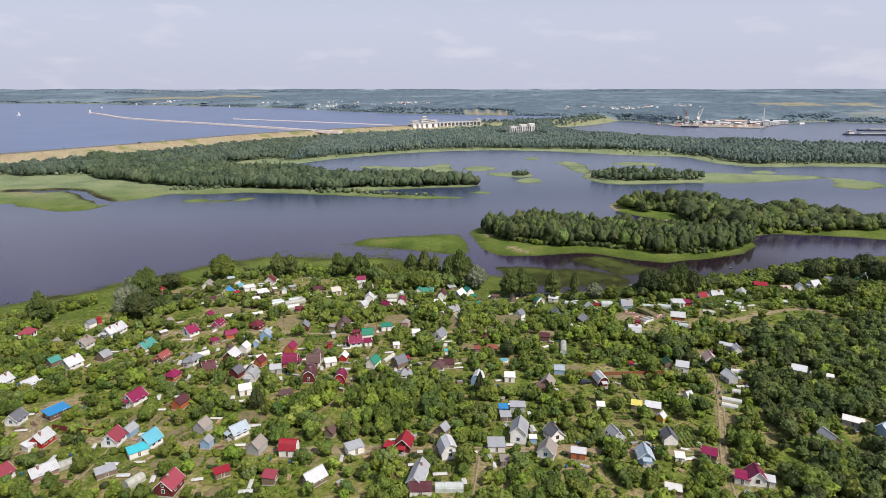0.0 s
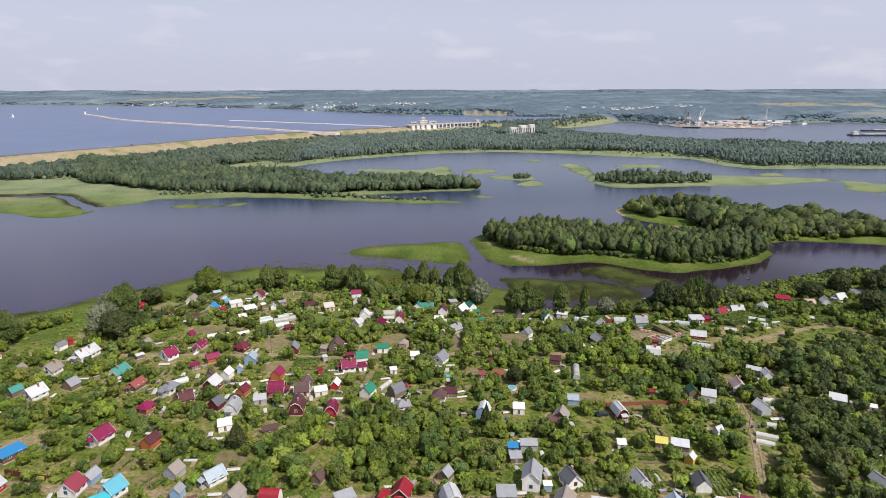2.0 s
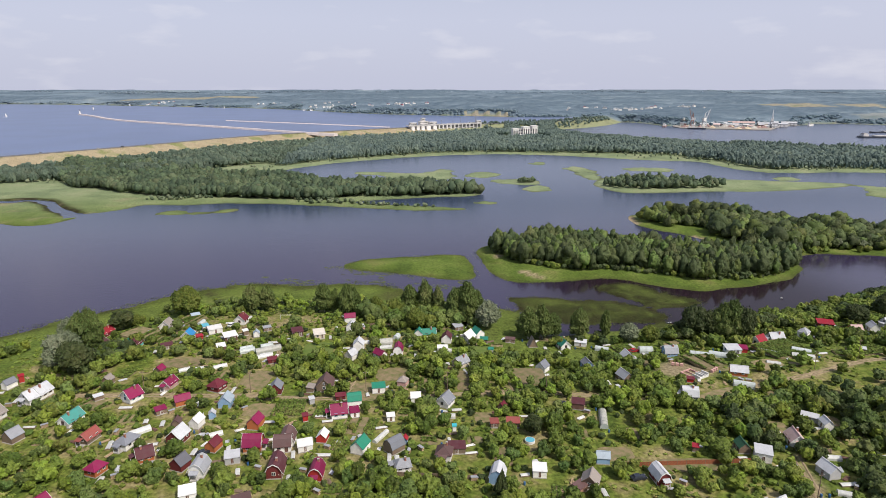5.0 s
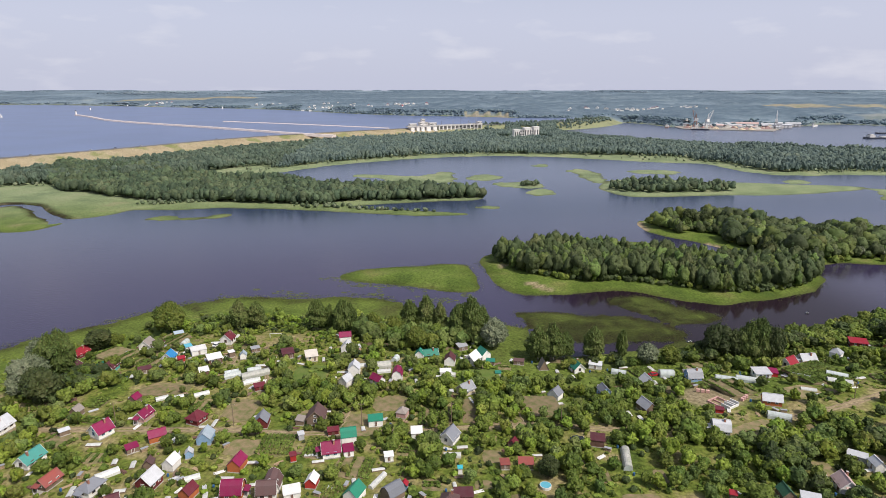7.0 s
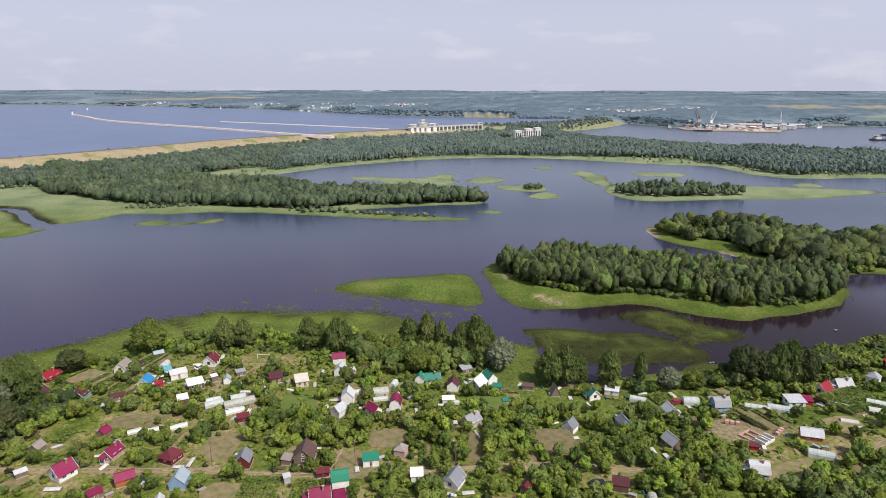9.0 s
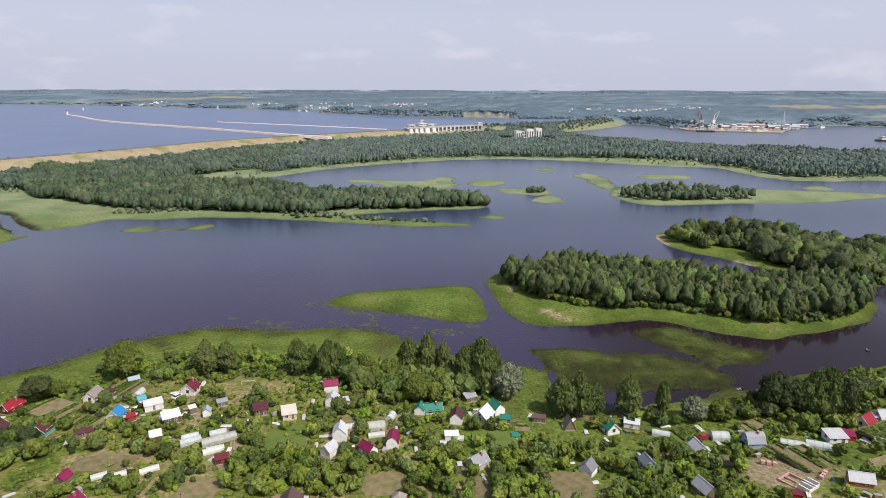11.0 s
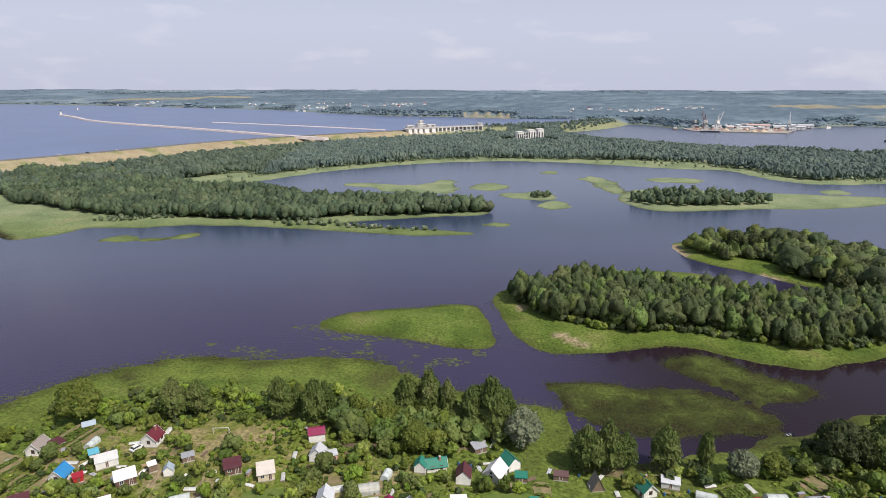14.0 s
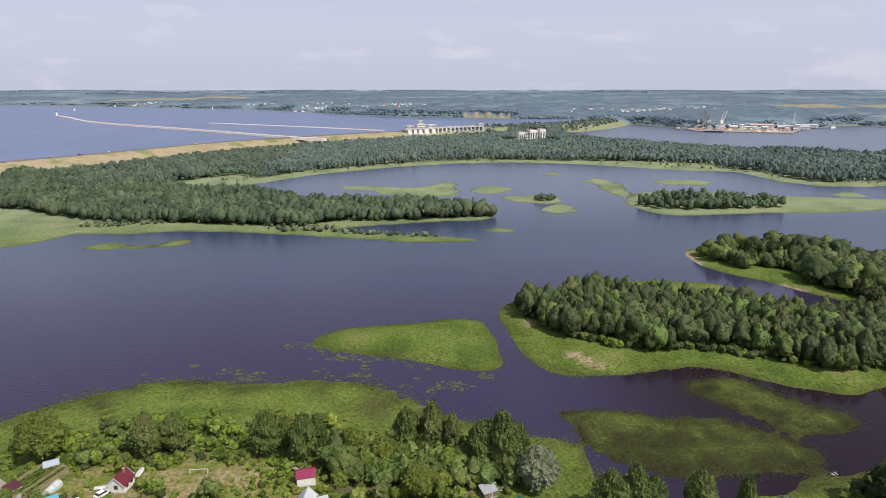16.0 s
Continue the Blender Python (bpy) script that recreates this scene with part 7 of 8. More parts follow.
# willow and alder scrub behind the shore gardens
shore_line = smooth_line([(56, 283), (75, 284), (96, 287), (120, 291), (150, 301), (180, 307), (215, 320), (250, 334)])
wood("shore_scrub", "dense willow and alder scrub behind the shore gardens", [np.array([(50, 276), (120, 280), (180, 294), (260, 320), (260, 345), (180, 318), (120, 304), (50, 294)], float)], 2.9, 2.0, 5.5, 0.5, T_LOW, LEAF_GARDEN, 37, lambda X, Y, Z, N: (line_distance(X, Y, shore_line) < 3.2 + 5 * ramp01(X, 100, 130)) & (N > 0.22), "bushes", False, LEAF_DARK)

# a bright young grove on the shore, below the birches
wood("shore_grove", "bright green young grove on the shore below the birches", [np.array([(-26, 305), (2, 300), (26, 304), (26, 322), (0, 326), (-26, 322)], float)], 3.4, 3.0, 8.0, 0.44, T_LOW, LEAF_WILLOW, 39, lambda X, Y, Z, N: N > 0.2, "trees", True, LEAF_GARDEN)
wood("west_thicket", "dark alder thicket on the village slope", [np.array([(-128, 252), (-115, 254), (-111, 268), (-114, 282), (-128, 278)], float)], 3.4, 2.5, 6.0, 0.48, T_LOW, LEAF_DARK, 40, lambda X, Y, Z, N: N > 0.25, "trees", True, LEAF_GARDEN)

# tall grass, nettles and weeds along fences and paths
T_TUFT = [crown_template(FOL, "bush", 0, 4, 0.2, 14, 0.6) for _ in range(5)]
WX, WY = veg.uniform(-250, 260, 11000), veg.uniform(112, 330, 11000)
WZ, wzones = land(WX, WY)
wok = (np.abs(WX) < 0.703 * (WY + 10) + 24) & (wzones["dirt"] < 0.2) & (value_noise(WX, WY, 9, 91) > 0.35) & (shore_depth(WX, WY, R_VILLAGE, 90) > 8)
for px, py, pr in TAKEN:
    wok &= (WX - px) ** 2 + (WY - py) ** 2 > (pr * 0.9) ** 2
for px, py, turn, w, h in PLOTS:
    c, s = math.cos(radians(turn)), math.sin(radians(turn))
    u, v = (WX - px) * c - (WY - py) * s, (WX - px) * s + (WY - py) * c
    wok &= ~((np.abs(u) < w / 2) & (np.abs(v) < h / 2) & (veg.uniform(0, 1, WX.size) < 0.75))
weed_rows = [(x, y, z - 0.1, h, h * 1.3, k, a) for x, y, z, h, k, a in zip(WX[wok], WY[wok], WZ[wok], veg.uniform(0.4, 1.1, wok.sum()), veg.integers(0, 99, wok.sum()), veg.uniform(0, 6.28, wok.sum()))]
LEAF_WEED = leaf_material("tall_grass_blades", (0.11, 0.16, 0.025), (0.20, 0.25, 0.045), dry=(0.33, 0.29, 0.12), patch=0.12)
tagged(new("tall_grass", scatter_mesh("tall_grass", weed_rows, T_TUFT, [LEAF_WEED, BARK], False)), "tufts of tall grass and weeds in the gardens", "grass", kind="stuff")


# ---- cars, boats and small things of the village ----
GLASS_DARK = PANE
TYRE = material("tyre_rubber", (0.02, 0.02, 0.02), None, 3, 0.9)
PAINTS = {"white": material("car_paint_white", (0.75, 0.75, 0.75), None, 1, 0.25, 0, 0, 0, 0.6), "dark": material("car_paint_dark", (0.03, 0.035, 0.05), None, 1, 0.25, 0, 0, 0, 0.6), "red": material("car_paint_red", (0.40, 0.02, 0.03), None, 1, 0.25, 0, 0, 0, 0.6)}


def car(x, y, turn, paint, z=None, where="on a garden lane"):
    """A small family car; turn: degrees from north to east."""
    e = tagged(empty("car", x, y, ground_z(x, y) if z is None else z, -turn), f"{paint} family car parked {where}", "car")
    side = [(-2.1, 0.35), (2.1, 0.35), (2.15, 0.75), (1.9, 0.92), (0.95, 0.98), (-1.9, 1.0), (-2.15, 0.8)]
    n = len(side)
    v = [(s * 0.85, a, b) for s in (-1, 1) for a, b in side]
    f = [tuple(range(n)), tuple(range(2 * n - 1, n - 1, -1))] + [(i, n + i, n + (i + 1) % n, (i + 1) % n) for i in range(n)]
    body = part("body", (v, f), PAINTS[paint], e)
    part("headlight", box(-0.6, 2.12, 0.62, 0.35, 0.08, 0.16), TRIM, body)
    part("headlight", box(0.6, 2.12, 0.62, 0.35, 0.08, 0.16), TRIM, body)
    cab = [(-1.75, 0.99), (0.95, 0.97), (0.25, 1.42), (-1.35, 1.45)]
    v = [Vector((s * (0.80 if b < 1.2 else 0.66), a, b)) for s in (-1, 1) for a, b in cab]
    core = Vector((0, -0.5, 1.15))
    for nm, q in (("side_window", (0, 1, 2, 3)), ("side_window", (7, 6, 5, 4)), ("windscreen", (1, 5, 6, 2)), ("rear_window", (3, 7, 4, 0))):
        outer = [v[k] for k in q]
        inner = [p.lerp(core, 0.08) for p in outer]
        part(nm, ([tuple(p) for p in outer + inner], [(0, 1, 2, 3), (7, 6, 5, 4)] + [(k, 4 + k, 4 + (k + 1) % 4, (k + 1) % 4) for k in range(4)]), GLASS_DARK, e)
    part("roof", box(0, -0.55, 1.43, 1.36, 1.65, 0.05), PAINTS[paint], e)
    for sx in (-0.82, 0.82):
        for sy in (-1.3, 1.3):
            ring = [(sy + 0.33 * math.cos(k * math.pi / 5), 0.33 + 0.33 * math.sin(k * math.pi / 5)) for k in range(10)]
            v = [(sx + d, a, b) for d in (-0.1, 0.1) for a, b in ring]
            part("wheel", (v, [tuple(range(10)), tuple(range(19, 9, -1))] + [(i, 10 + i, 10 + (i + 1) % 10, (i + 1) % 10) for i in range(10)]), TYRE, e)


def pole(x, y, h=8.0):
    e = tagged(empty("utility_pole", x, y, ground_z(x, y)), "grey wooden utility pole with a short crossarm", "pole", "utility poles")
    part("shaft", tube([(0, 0, -0.5), (0, 0, h)], [0.13, 0.09], 7), WALL_MAT["wood"], e)
    arm = part("crossarm", box(0, 0, h - 0.6, 1.6, 0.1, 0.12), WALL_MAT["wood"], e)
    for s in (-0.7, 0, 0.7):
        part("insulator", tube([(s, 0, h - 0.48), (s, 0, h - 0.3)], [0.05, 0.04], 6), TRIM, arm)


def board_fence(ax, ay, bx, by, height, mat, words):
    n = int(math.hypot(bx - ax, by - ay) / 0.9)
    a = math.degrees(math.atan2(by - ay, bx - ax))
    e = tagged(empty("fence", ax, ay, ground_z(ax, ay)), words, "fence")
    z0 = ground_z(ax, ay)
    for k in range(n):
        u = (k + 0.5) / n
        p, q = u * (bx - ax), u * (by - ay)
        o = part("board", box(0, 0, -0.2, 0.86, 0.05, height + 0.2), mat, e)
        o.matrix_local = pose(p, q, ground_z(ax + p, ay + q) - z0, 0, 0, a)
        if k % 3 == 0:
            o = part("post", box(0, 0, -0.3, 0.1, 0.12, height + 0.35), WALL_MAT["wood"], e)
            o.matrix_local = pose(p - 0.45 * math.cos(radians(a)), q - 0.45 * math.sin(radians(a)), ground_z(ax + p, ay + q) - z0, 0, 0, a)


RUST_BOARD = material("rust_orange_board", (0.30, 0.105, 0.05), (0.22, 0.075, 0.04), 2, 0.8)
car(47.2, 225.5, 80, "dark")
car(-82.5, 300.8, 30, "white", None, "beside a cottage")
car(89.1, 273.5, 75, "red", None, "beside a garden shed")
car(59.3, 185.0, 80, "dark")
car(-62.0, 201.5, 40, "dark")
for px, py in ((-132.8, 274.2), (-18.1, 236.7), (44.2, 234.0), (-34.7, 180.1), (101.9, 174.4), (-70, 153), (-20, 149), (22, 148), (66, 144), (-95, 240), (-58, 238), (10, 236), (148, 247), (172, 257)):
    pole(px, py)
board_fence(-112.7, 161.3, -97.8, 157.6, 1.7, WALL_MAT["dkred"], "dark red board fence beside a lane")
board_fence(-122, 280.5, -119, 292.2, 1.8, ROOF_MAT["tealgreen"], "dark green sheet fence along a garden")
board_fence(-24, 300.0, -9, 301.0, 1.3, WALL_MAT["wood"], "weathered wooden board fence behind gardens")
board_fence(-8, 189.5, 14, 187.0, 1.2, WALL_MAT["wood"], "low weathered fence along a garden")

pool = tagged(empty("garden_pool", 33.2, 204.1, ground_z(33.2, 204.1)), "round white and blue frame pool on a lawn", "pool")
part("rim", joined(tube([(0, 0, 0), (0, 0, 0.75)], [1.55, 1.55], 20)), TRIM, pool)
part("water_surface", tube([(0, 0, 0.70), (0, 0, 0.79)], [1.4, 1.4], 20), ROOF_MAT["sky"], pool)
TAKEN.append((33.2, 204.1, 4))

tank = tagged(empty("water_tank", 30.6, 269.2, ground_z(30.6, 269.2)), "red water tank on short steel legs", "tank")
part("barrel", tube([(0, 0, 0.7), (0, 0, 0.9), (0, 0, 1.9), (0, 0, 2.1)], [0.4, 0.75, 0.75, 0.4], 14), WALL_MAT["red"], tank)
for a in range(4):
    part("leg", box(0.4 * math.cos(a * 1.57), 0.4 * math.sin(a * 1.57), -0.2, 0.08, 0.08, 1.1), STEEL, tank)


def unfinished_house(x, y, turn):
    """Block walls without a roof, on a pale footing."""
    e = tagged(empty("unfinished_house", x, y, ground_z(x, y), -turn), "unfinished white block house without a roof", "building site")
    part("footing", joined(box(0, 4.2, -0.3, 5.6, 0.4, 0.55), box(0, -0.2, -0.3, 5.6, 0.4, 0.55), box(-2.6, 2, -0.3, 0.4, 4.0, 0.55), box(2.6, 2, -0.3, 0.4, 4.0, 0.55), box(0, 2, -0.3, 0.3, 4.0, 0.5)), WALL_MAT["pinkwall"], e)
    for k in range(4):
        part("block_wall", box(-2.4 + k * 1.6, -2.2, 0.0, 0.3, 3.2, 1.5 + 0.25 * (k % 2)), TRIM, e)
    part("block_wall", box(0, -3.7, 0, 5.1, 0.3, 1.2), TRIM, e)
    TAKEN.append((x, y, 5.5))


unfinished_house(102.5, 246.5, -30)


def block_stack(x, y, turn):
    """Pallets of building blocks."""
    e = tagged(empty("block_stack", x, y, ground_z(x, y), -turn), "pallets of pinkish building blocks in a row", "building blocks", "block pallets")
    for k in range(3):
        part("pallet", box(k * 1.6 - 1.6, 0, 0.0, 1.2, 1.0, 0.14), WALL_MAT["wood"], e)
        part("block_pile", box(k * 1.6 - 1.6, 0, 0.14, 1.15, 0.95, 0.95), WALL_MAT["pinkwall"], e)


block_stack(111.1, 249.5, -40)
block_stack(109.9, 264.5, -35)
block_stack(100.5, 257.5, 20)
board_fence(56, 190.6, 94, 191.2, 1.4, RUST_BOARD, "long rust-orange board fence along a garden lane")


def rowing_boat(x, y, turn):
    e = tagged(empty("rowing_boat", x, y, 0.0, -turn), "small dark rowing boat moored by the shore", "boat")
    st = [(-1.9, 0.55), (-1.0, 0.75), (0.4, 0.78), (1.5, 0.5), (2.2, 0.05)]
    v = []
    for yy, w in st:
        v += [(-w, yy, 0.42), (-w * 0.6, yy, -0.12), (w * 0.6, yy, -0.12), (w, yy, 0.42), (w * 0.88, yy, 0.42), (w * 0.5, yy, 0.0), (-w * 0.5, yy, 0.0), (-w * 0.88, yy, 0.42)]
    f = []
    for i in range(len(st) - 1):
        for k in range(8):
            f.append((i * 8 + k, i * 8 + (k + 1) % 8, i * 8 + 8 + (k + 1) % 8, i * 8 + 8 + k))
    f += [tuple(range(8))[::-1], tuple(range(32, 40))]
    part("hull", (v, f), PAINTS["dark"], e)
    part("thwart", box(0, -0.6, 0.22, 1.2, 0.25, 0.05), TRIM, e)
    part("thwart", box(0, 0.6, 0.22, 1.15, 0.25, 0.05), TRIM, e)


rowing_boat(117.5, 306, 70)
rowing_boat(190, 338, 40)


# ---- the dam, the power station and the lock ----
ASPHALT = material("asphalt", (0.16, 0.16, 0.165), (0.12, 0.12, 0.125), 0.2, 0.9)
WHITEWASH = material("station_plaster", (0.72, 0.70, 0.68), (0.60, 0.58, 0.57), 0.05, 0.85, 0, 0.1)
GREYWALL = material("station_concrete", (0.46, 0.45, 0.45), (0.36, 0.35, 0.35), 0.05, 0.9)


def ribbon(line, z, width, thick):
    """A flat strip along a line, with sides."""
    line = np.asarray(line, float)
    d = np.gradient(line, axis=0)
    d /= np.linalg.norm(d, axis=1)[:, None]
    nrm = np.stack([-d[:, 1], d[:, 0]], 1)
    v = []
    for p, q in zip(line, nrm):
        a, b = p + q * width / 2, p - q * width / 2
        v += [(a[0], a[1], z), (b[0], b[1], z), (b[0] - q[0] * 2, b[1] - q[1] * 2, z - thick), (a[0] + q[0] * 2, a[1] + q[1] * 2, z - thick)]
    f = []
    for i in range(len(line) - 1):
        for k in range(4):
            f.append((i * 4 + k, i * 4 + (k + 1) % 4, i * 4 + 4 + (k + 1) % 4, i * 4 + 4 + k))
    return v, f + [(0, 1, 2, 3), tuple(len(v) - 4 + k for k in (3, 2, 1, 0))]


tagged(new("road_dam", mesh_of("road_dam", *ribbon(R_DAM[3:-6], 17.9, 8, 0.6), ASPHALT)), "grey asphalt road along the crest of the earth dam", "road", kind="structure")
for u, paint in ((0.055, "white"), (0.12, "white"), (0.20, "white"), (0.30, "dark"), (0.36, "white"), (0.55, "white"), (0.72, "white")):
    a, b = Vector((-610, 815)), Vector((-157, 1422))
    k = int(np.argmin(np.hypot(*(R_DAM - np.array(a.lerp(b, u))).T)))
    p = R_DAM[k] + (R_DAM[k + 1] - R_DAM[k]) * 0.4
    car(p[0], p[1], 36, paint, 17.9, "on the dam road")
tagged(new("breakwater", mesh_of("breakwater", *ribbon(smooth_line(MOLE, 3), 18.6, 9, 5.0), STONE)), "long pinkish rubble breakwater in the reservoir", "breakwater")
tagged(new("breakwater", mesh_of("breakwater", *ribbon(smooth_line(MOLE_B, 2), 16.6, 5, 3), STONE)), "low far breakwater beside the lock entrance", "breakwater")


def lighthouse(x, y, h):
    e = tagged(empty("beacon", x, y, 17.0), "small white beacon tower at the end of a breakwater", "lighthouse")
    part("tower", tube([(0, 0, 0), (0, 0, h * 0.75)], [3.2, 2.2], 10), WHITEWASH, e)
    part("gallery", tube([(0, 0, h * 0.75), (0, 0, h * 0.80)], [3.2, 3.2], 10), GREYWALL, e)
    part("lantern", tube([(0, 0, h * 0.80), (0, 0, h * 0.95), (0, 0, h)], [1.6, 1.6, 0.3], 10), PANE, e)


lighthouse(-1190, 2299, 16)
lighthouse(-1395, 2800, 13)


def block(name, parent, cx, cy, z0, sx, sy, sz, mat, rows=0, cols=0):
    """A building block with a cornice and rows of windows on its river face."""
    b = part(name, joined(box(cx, cy, z0, sx, sy, sz), box(cx, cy, z0 + sz, sx + 1.0, sy + 1.0, 0.8)), mat, parent)
    for r in range(rows):
        for c in range(cols):
            w, h = sx / cols * 0.5, sz / rows * 0.5
            part("window", box(cx - sx / 2 + (c + 0.5) * sx / cols, cy - sy / 2 - 0.1, z0 + (r + 0.3) * sz / rows, w, 0.4, h), PANE, b)
    return b


def power_station(x, y, turn):
    """Spillway gates and control tower, then a long deck on piers."""
    e = tagged(empty("lock_station", x, y, 3.0, turn), "white concrete spillway and power station on the dam", "building")
    part("deck", joined(box(42, 0, 17.5, 214, 11, 1.8), box(42, -5.2, 19.3, 214, 0.4, 1.1), box(42, 5.2, 19.3, 214, 0.4, 1.1)), GREYWALL, e)
    # gate blocks below the deck, dark glass sheets filling the dark bays between them
    for cx, w in ((-55, 9), (-41, 8), (-28, 9), (-12, 12), (6, 10)):
        b = part("gate_pier", joined(box(cx, -2, -8, w, 14, 25), box(cx, -10, -8, w * 0.8, 5, 17), box(cx, -13.5, -8, w * 0.6, 3, 11)), WHITEWASH, e)
        part("gate", box(cx + w * 0.75, -3, -6, w * 0.42, 1.0, 19), PANE, b)
    part("stilling_wall", box(-22, -20, -9, 84, 3, 9), GREYWALL, e)
    block("gate_house", e, -50, 1, 19.3, 17, 9, 5.5, WHITEWASH, 1, 6)
    block("control_room", e, -22, 1, 19.3, 22, 10, 8, WHITEWASH, 2, 7)
    t = block("control_tower", e, -22, 2, 28.1, 9, 8, 6.5, WHITEWASH, 1, 4)
    part("roof_mast", tube([(-22, 2, 35.4), (-22, 2, 42)], [0.5, 0.2], 6), STEEL, t)
    block("gate_house", e, 4, 1, 19.3, 20, 9, 6, WHITEWASH, 1, 6)
    # the long deck to the lock
    for k in range(12):
        px = 20 + k * 11.4
        part("pier", joined(box(px, 0, -8, 3.2, 11, 25.5), box(px, -6.5, -8, 2.6, 3, 15)), WHITEWASH if k < 5 else GREYWALL, e)
        if k < 10:
            part("gate", joined(box(px + 5.7, 1.5, -8, 8.2, 1, 17), box(px + 5.7, -2, 8.5 + (k % 3), 8.2, 4, 1.6)), GREYWALL, e)
    block("switch_house", e, 142, 1, 19.3, 12, 8, 5, WHITEWASH, 1, 3)
    for k, h in ((1, 10), (4, 8), (6, 16), (8, 9), (10, 22)):
        px = 20 + k * 11.4
        part("pylon", joined(tube([(px, 3, 19), (px, 3, 19 + h)], [0.5, 0.25], 5), box(px, 3, 19 + h * 0.75, 5, 0.4, 0.4), box(px, 3, 19 + h * 0.92, 3.4, 0.4, 0.4)), STEEL, e)


power_station(33, 1518, 32)


def lock_house(x, y, turn):
    e = tagged(empty("lock_house", x, y, 1.5, turn), "large white lock building with square towers and pale walls", "building")
    block("tower", e, -22, 0, 0, 13, 16, 19, WHITEWASH, 1, 3)
    block("tower", e, 2, 0, 0, 15, 16, 22.5, WHITEWASH)
    block("tower", e, 21, 0, 0, 12, 16, 24.5, WHITEWASH)
    for cx, w in ((-10.5, 10), (12, 6)):
        block("gate_bay", e, cx, 1, 0, w, 12, 18, GREYWALL, 3, 2)
    for cx in (-3.2, 1.8, 7.0, 17.5, 23.5):
        part("tall_window", box(cx, -8.1, 6, 2.2, 0.5, 13), PANE, e)
    part("apron", joined(box(2, -12, -3, 34, 7, 10), box(6, -18, -3, 18, 6, 8), box(24, -13, -3, 14, 6, 7)), WHITEWASH, e)
    part("approach_wall", joined(box(-52, -6, -3, 40, 4, 8), box(-62, -12, -3, 22, 3, 7)), WHITEWASH, e)


lock_house(236, 1398, 8)

# ---- the port, the barges and the far villages ----
RUST = material("rusty_steel", (0.30, 0.19, 0.17), (0.24, 0.17, 0.16), 0.1, 0.7, 0.1)
PALE_STEEL = material("pale_steel", (0.55, 0.57, 0.60), None, 0.2, 0.5, 0.2)


def strut(a, b, r):
    """A straight square bar from a to b."""
    a, b = Vector(a), Vector(b)
    t = (b - a).normalized()
    u = t.cross(Vector((0.3, 1, 0.2))).normalized() * r
    w = t.cross(u).normalized() * r
    v = [a + u + w, a - u + w, a - u - w, a + u - w, b + u + w, b - u + w, b - u - w, b + u - w]
    return [tuple(p) for p in v], [(0, 1, 2, 3), (7, 6, 5, 4), (0, 4, 5, 1), (1, 5, 6, 2), (2, 6, 7, 3), (3, 7, 4, 0)]


def port_crane(x, y, turn, reach, paint, words):
    e = tagged(empty("portal_crane", x, y, 3.0, turn), words, "crane", "port cranes")
    for sx in (-5, 5):
        for sy in (-5, 5):
            part("leg", strut((sx, sy, -1), (sx * 0.6, sy * 0.6, 14), 0.8), paint, e)
    part("portal", box(0, 0, 14, 9, 9, 2), paint, e)
    cab = part("machine_house", box(-2, 0, 16, 9, 6, 7), WHITEWASH, e)
    part("window", box(2.6, 0, 19, 0.3, 4, 2.5), PANE, cab)
    part("mast", joined(strut((-2, 0, 23), (0, 0, 36), 0.9), strut((3, 0, 20), (0, 0, 36), 0.6)), paint, e)
    top = (reach, 0, 46)
    part("jib", joined(strut((3, 1.5, 20), top, 0.7), strut((3, -1.5, 20), top, 0.7), strut((4, 0, 24), top, 0.5)), paint, e)
    part("tie", strut((0, 0, 36), top, 0.35), paint, e)
    part("hook_cable", strut(top, (reach, 0, 18), 0.2), STEEL, e)


def berth(x, y):
    """Place on the wedge-shaped quay from a square plan of it."""
    u, v = (x - 605) / 300, (y - 1595) / 200
    return 715 + 195 * u + 75 * v + 52 * u * v, 1705 - 93 * u + 205 * v - 15 * u * v


port_crane(*berth(690, 1650), 20, 16, PALE_STEEL, "tall pale grey portal crane at the river port")
port_crane(*berth(650, 1665), 150, 10, RUST, "rust-red portal crane at the river port")
port_crane(*berth(902, 1690), 60, 12, PALE_STEEL, "grey portal crane at the port's end")


def heap(x, y, rx, ry, h, mat, words):
    """A heap of bulk goods with an uneven skirt."""
    r = random.Random(int(x + y))
    v, f = [(0, 0, h)], []
    for i, s in enumerate((0.35, 0.7, 1.0)):
        for k in range(14):
            a = 2 * math.pi * k / 14
            m = s * r.uniform(0.85, 1.15)
            v.append((rx * m * math.cos(a), ry * m * math.sin(a), h * (1 - s) * r.uniform(0.8, 1.1) - (1 if s == 1 else 0)))
    for k in range(14):
        f.append((0, 1 + k, 1 + (k + 1) % 14))
        for i in (0, 1):
            a, b = 1 + i * 14 + k, 1 + i * 14 + (k + 1) % 14
            f.append((a, a + 14, b + 14, b))
    ob = new("cargo_heap", mesh_of("cargo_heap", v, f, mat))
    ob.location = (x, y, max(ground_z(x, y), 2.2))
    tagged(ob, words, "heap", "port heaps")


edge = [berth(605, 1600), berth(640, 1593), berth(760, 1596), berth(905, 1595), berth(915, 1690), berth(930, 1790), (1128, 1832), (1090, 1900), (960, 1990), (840, 1990), berth(590, 1740), berth(585, 1660)]
quay_v = [(x, y, z) for z in (-3.0, 1.8) for x, y in edge]
n_edge = len(edge)
quay_f = [tuple(range(n_edge, 2 * n_edge)), tuple(range(n_edge))[::-1]] + [(k, (k + 1) % n_edge, n_edge + (k + 1) % n_edge, n_edge + k) for k in range(n_edge)]
tagged(new("pavement_quay", mesh_of("pavement_quay", quay_v, quay_f, QUAY)), "brown sandy quay of the river port", "quay", kind="structure")
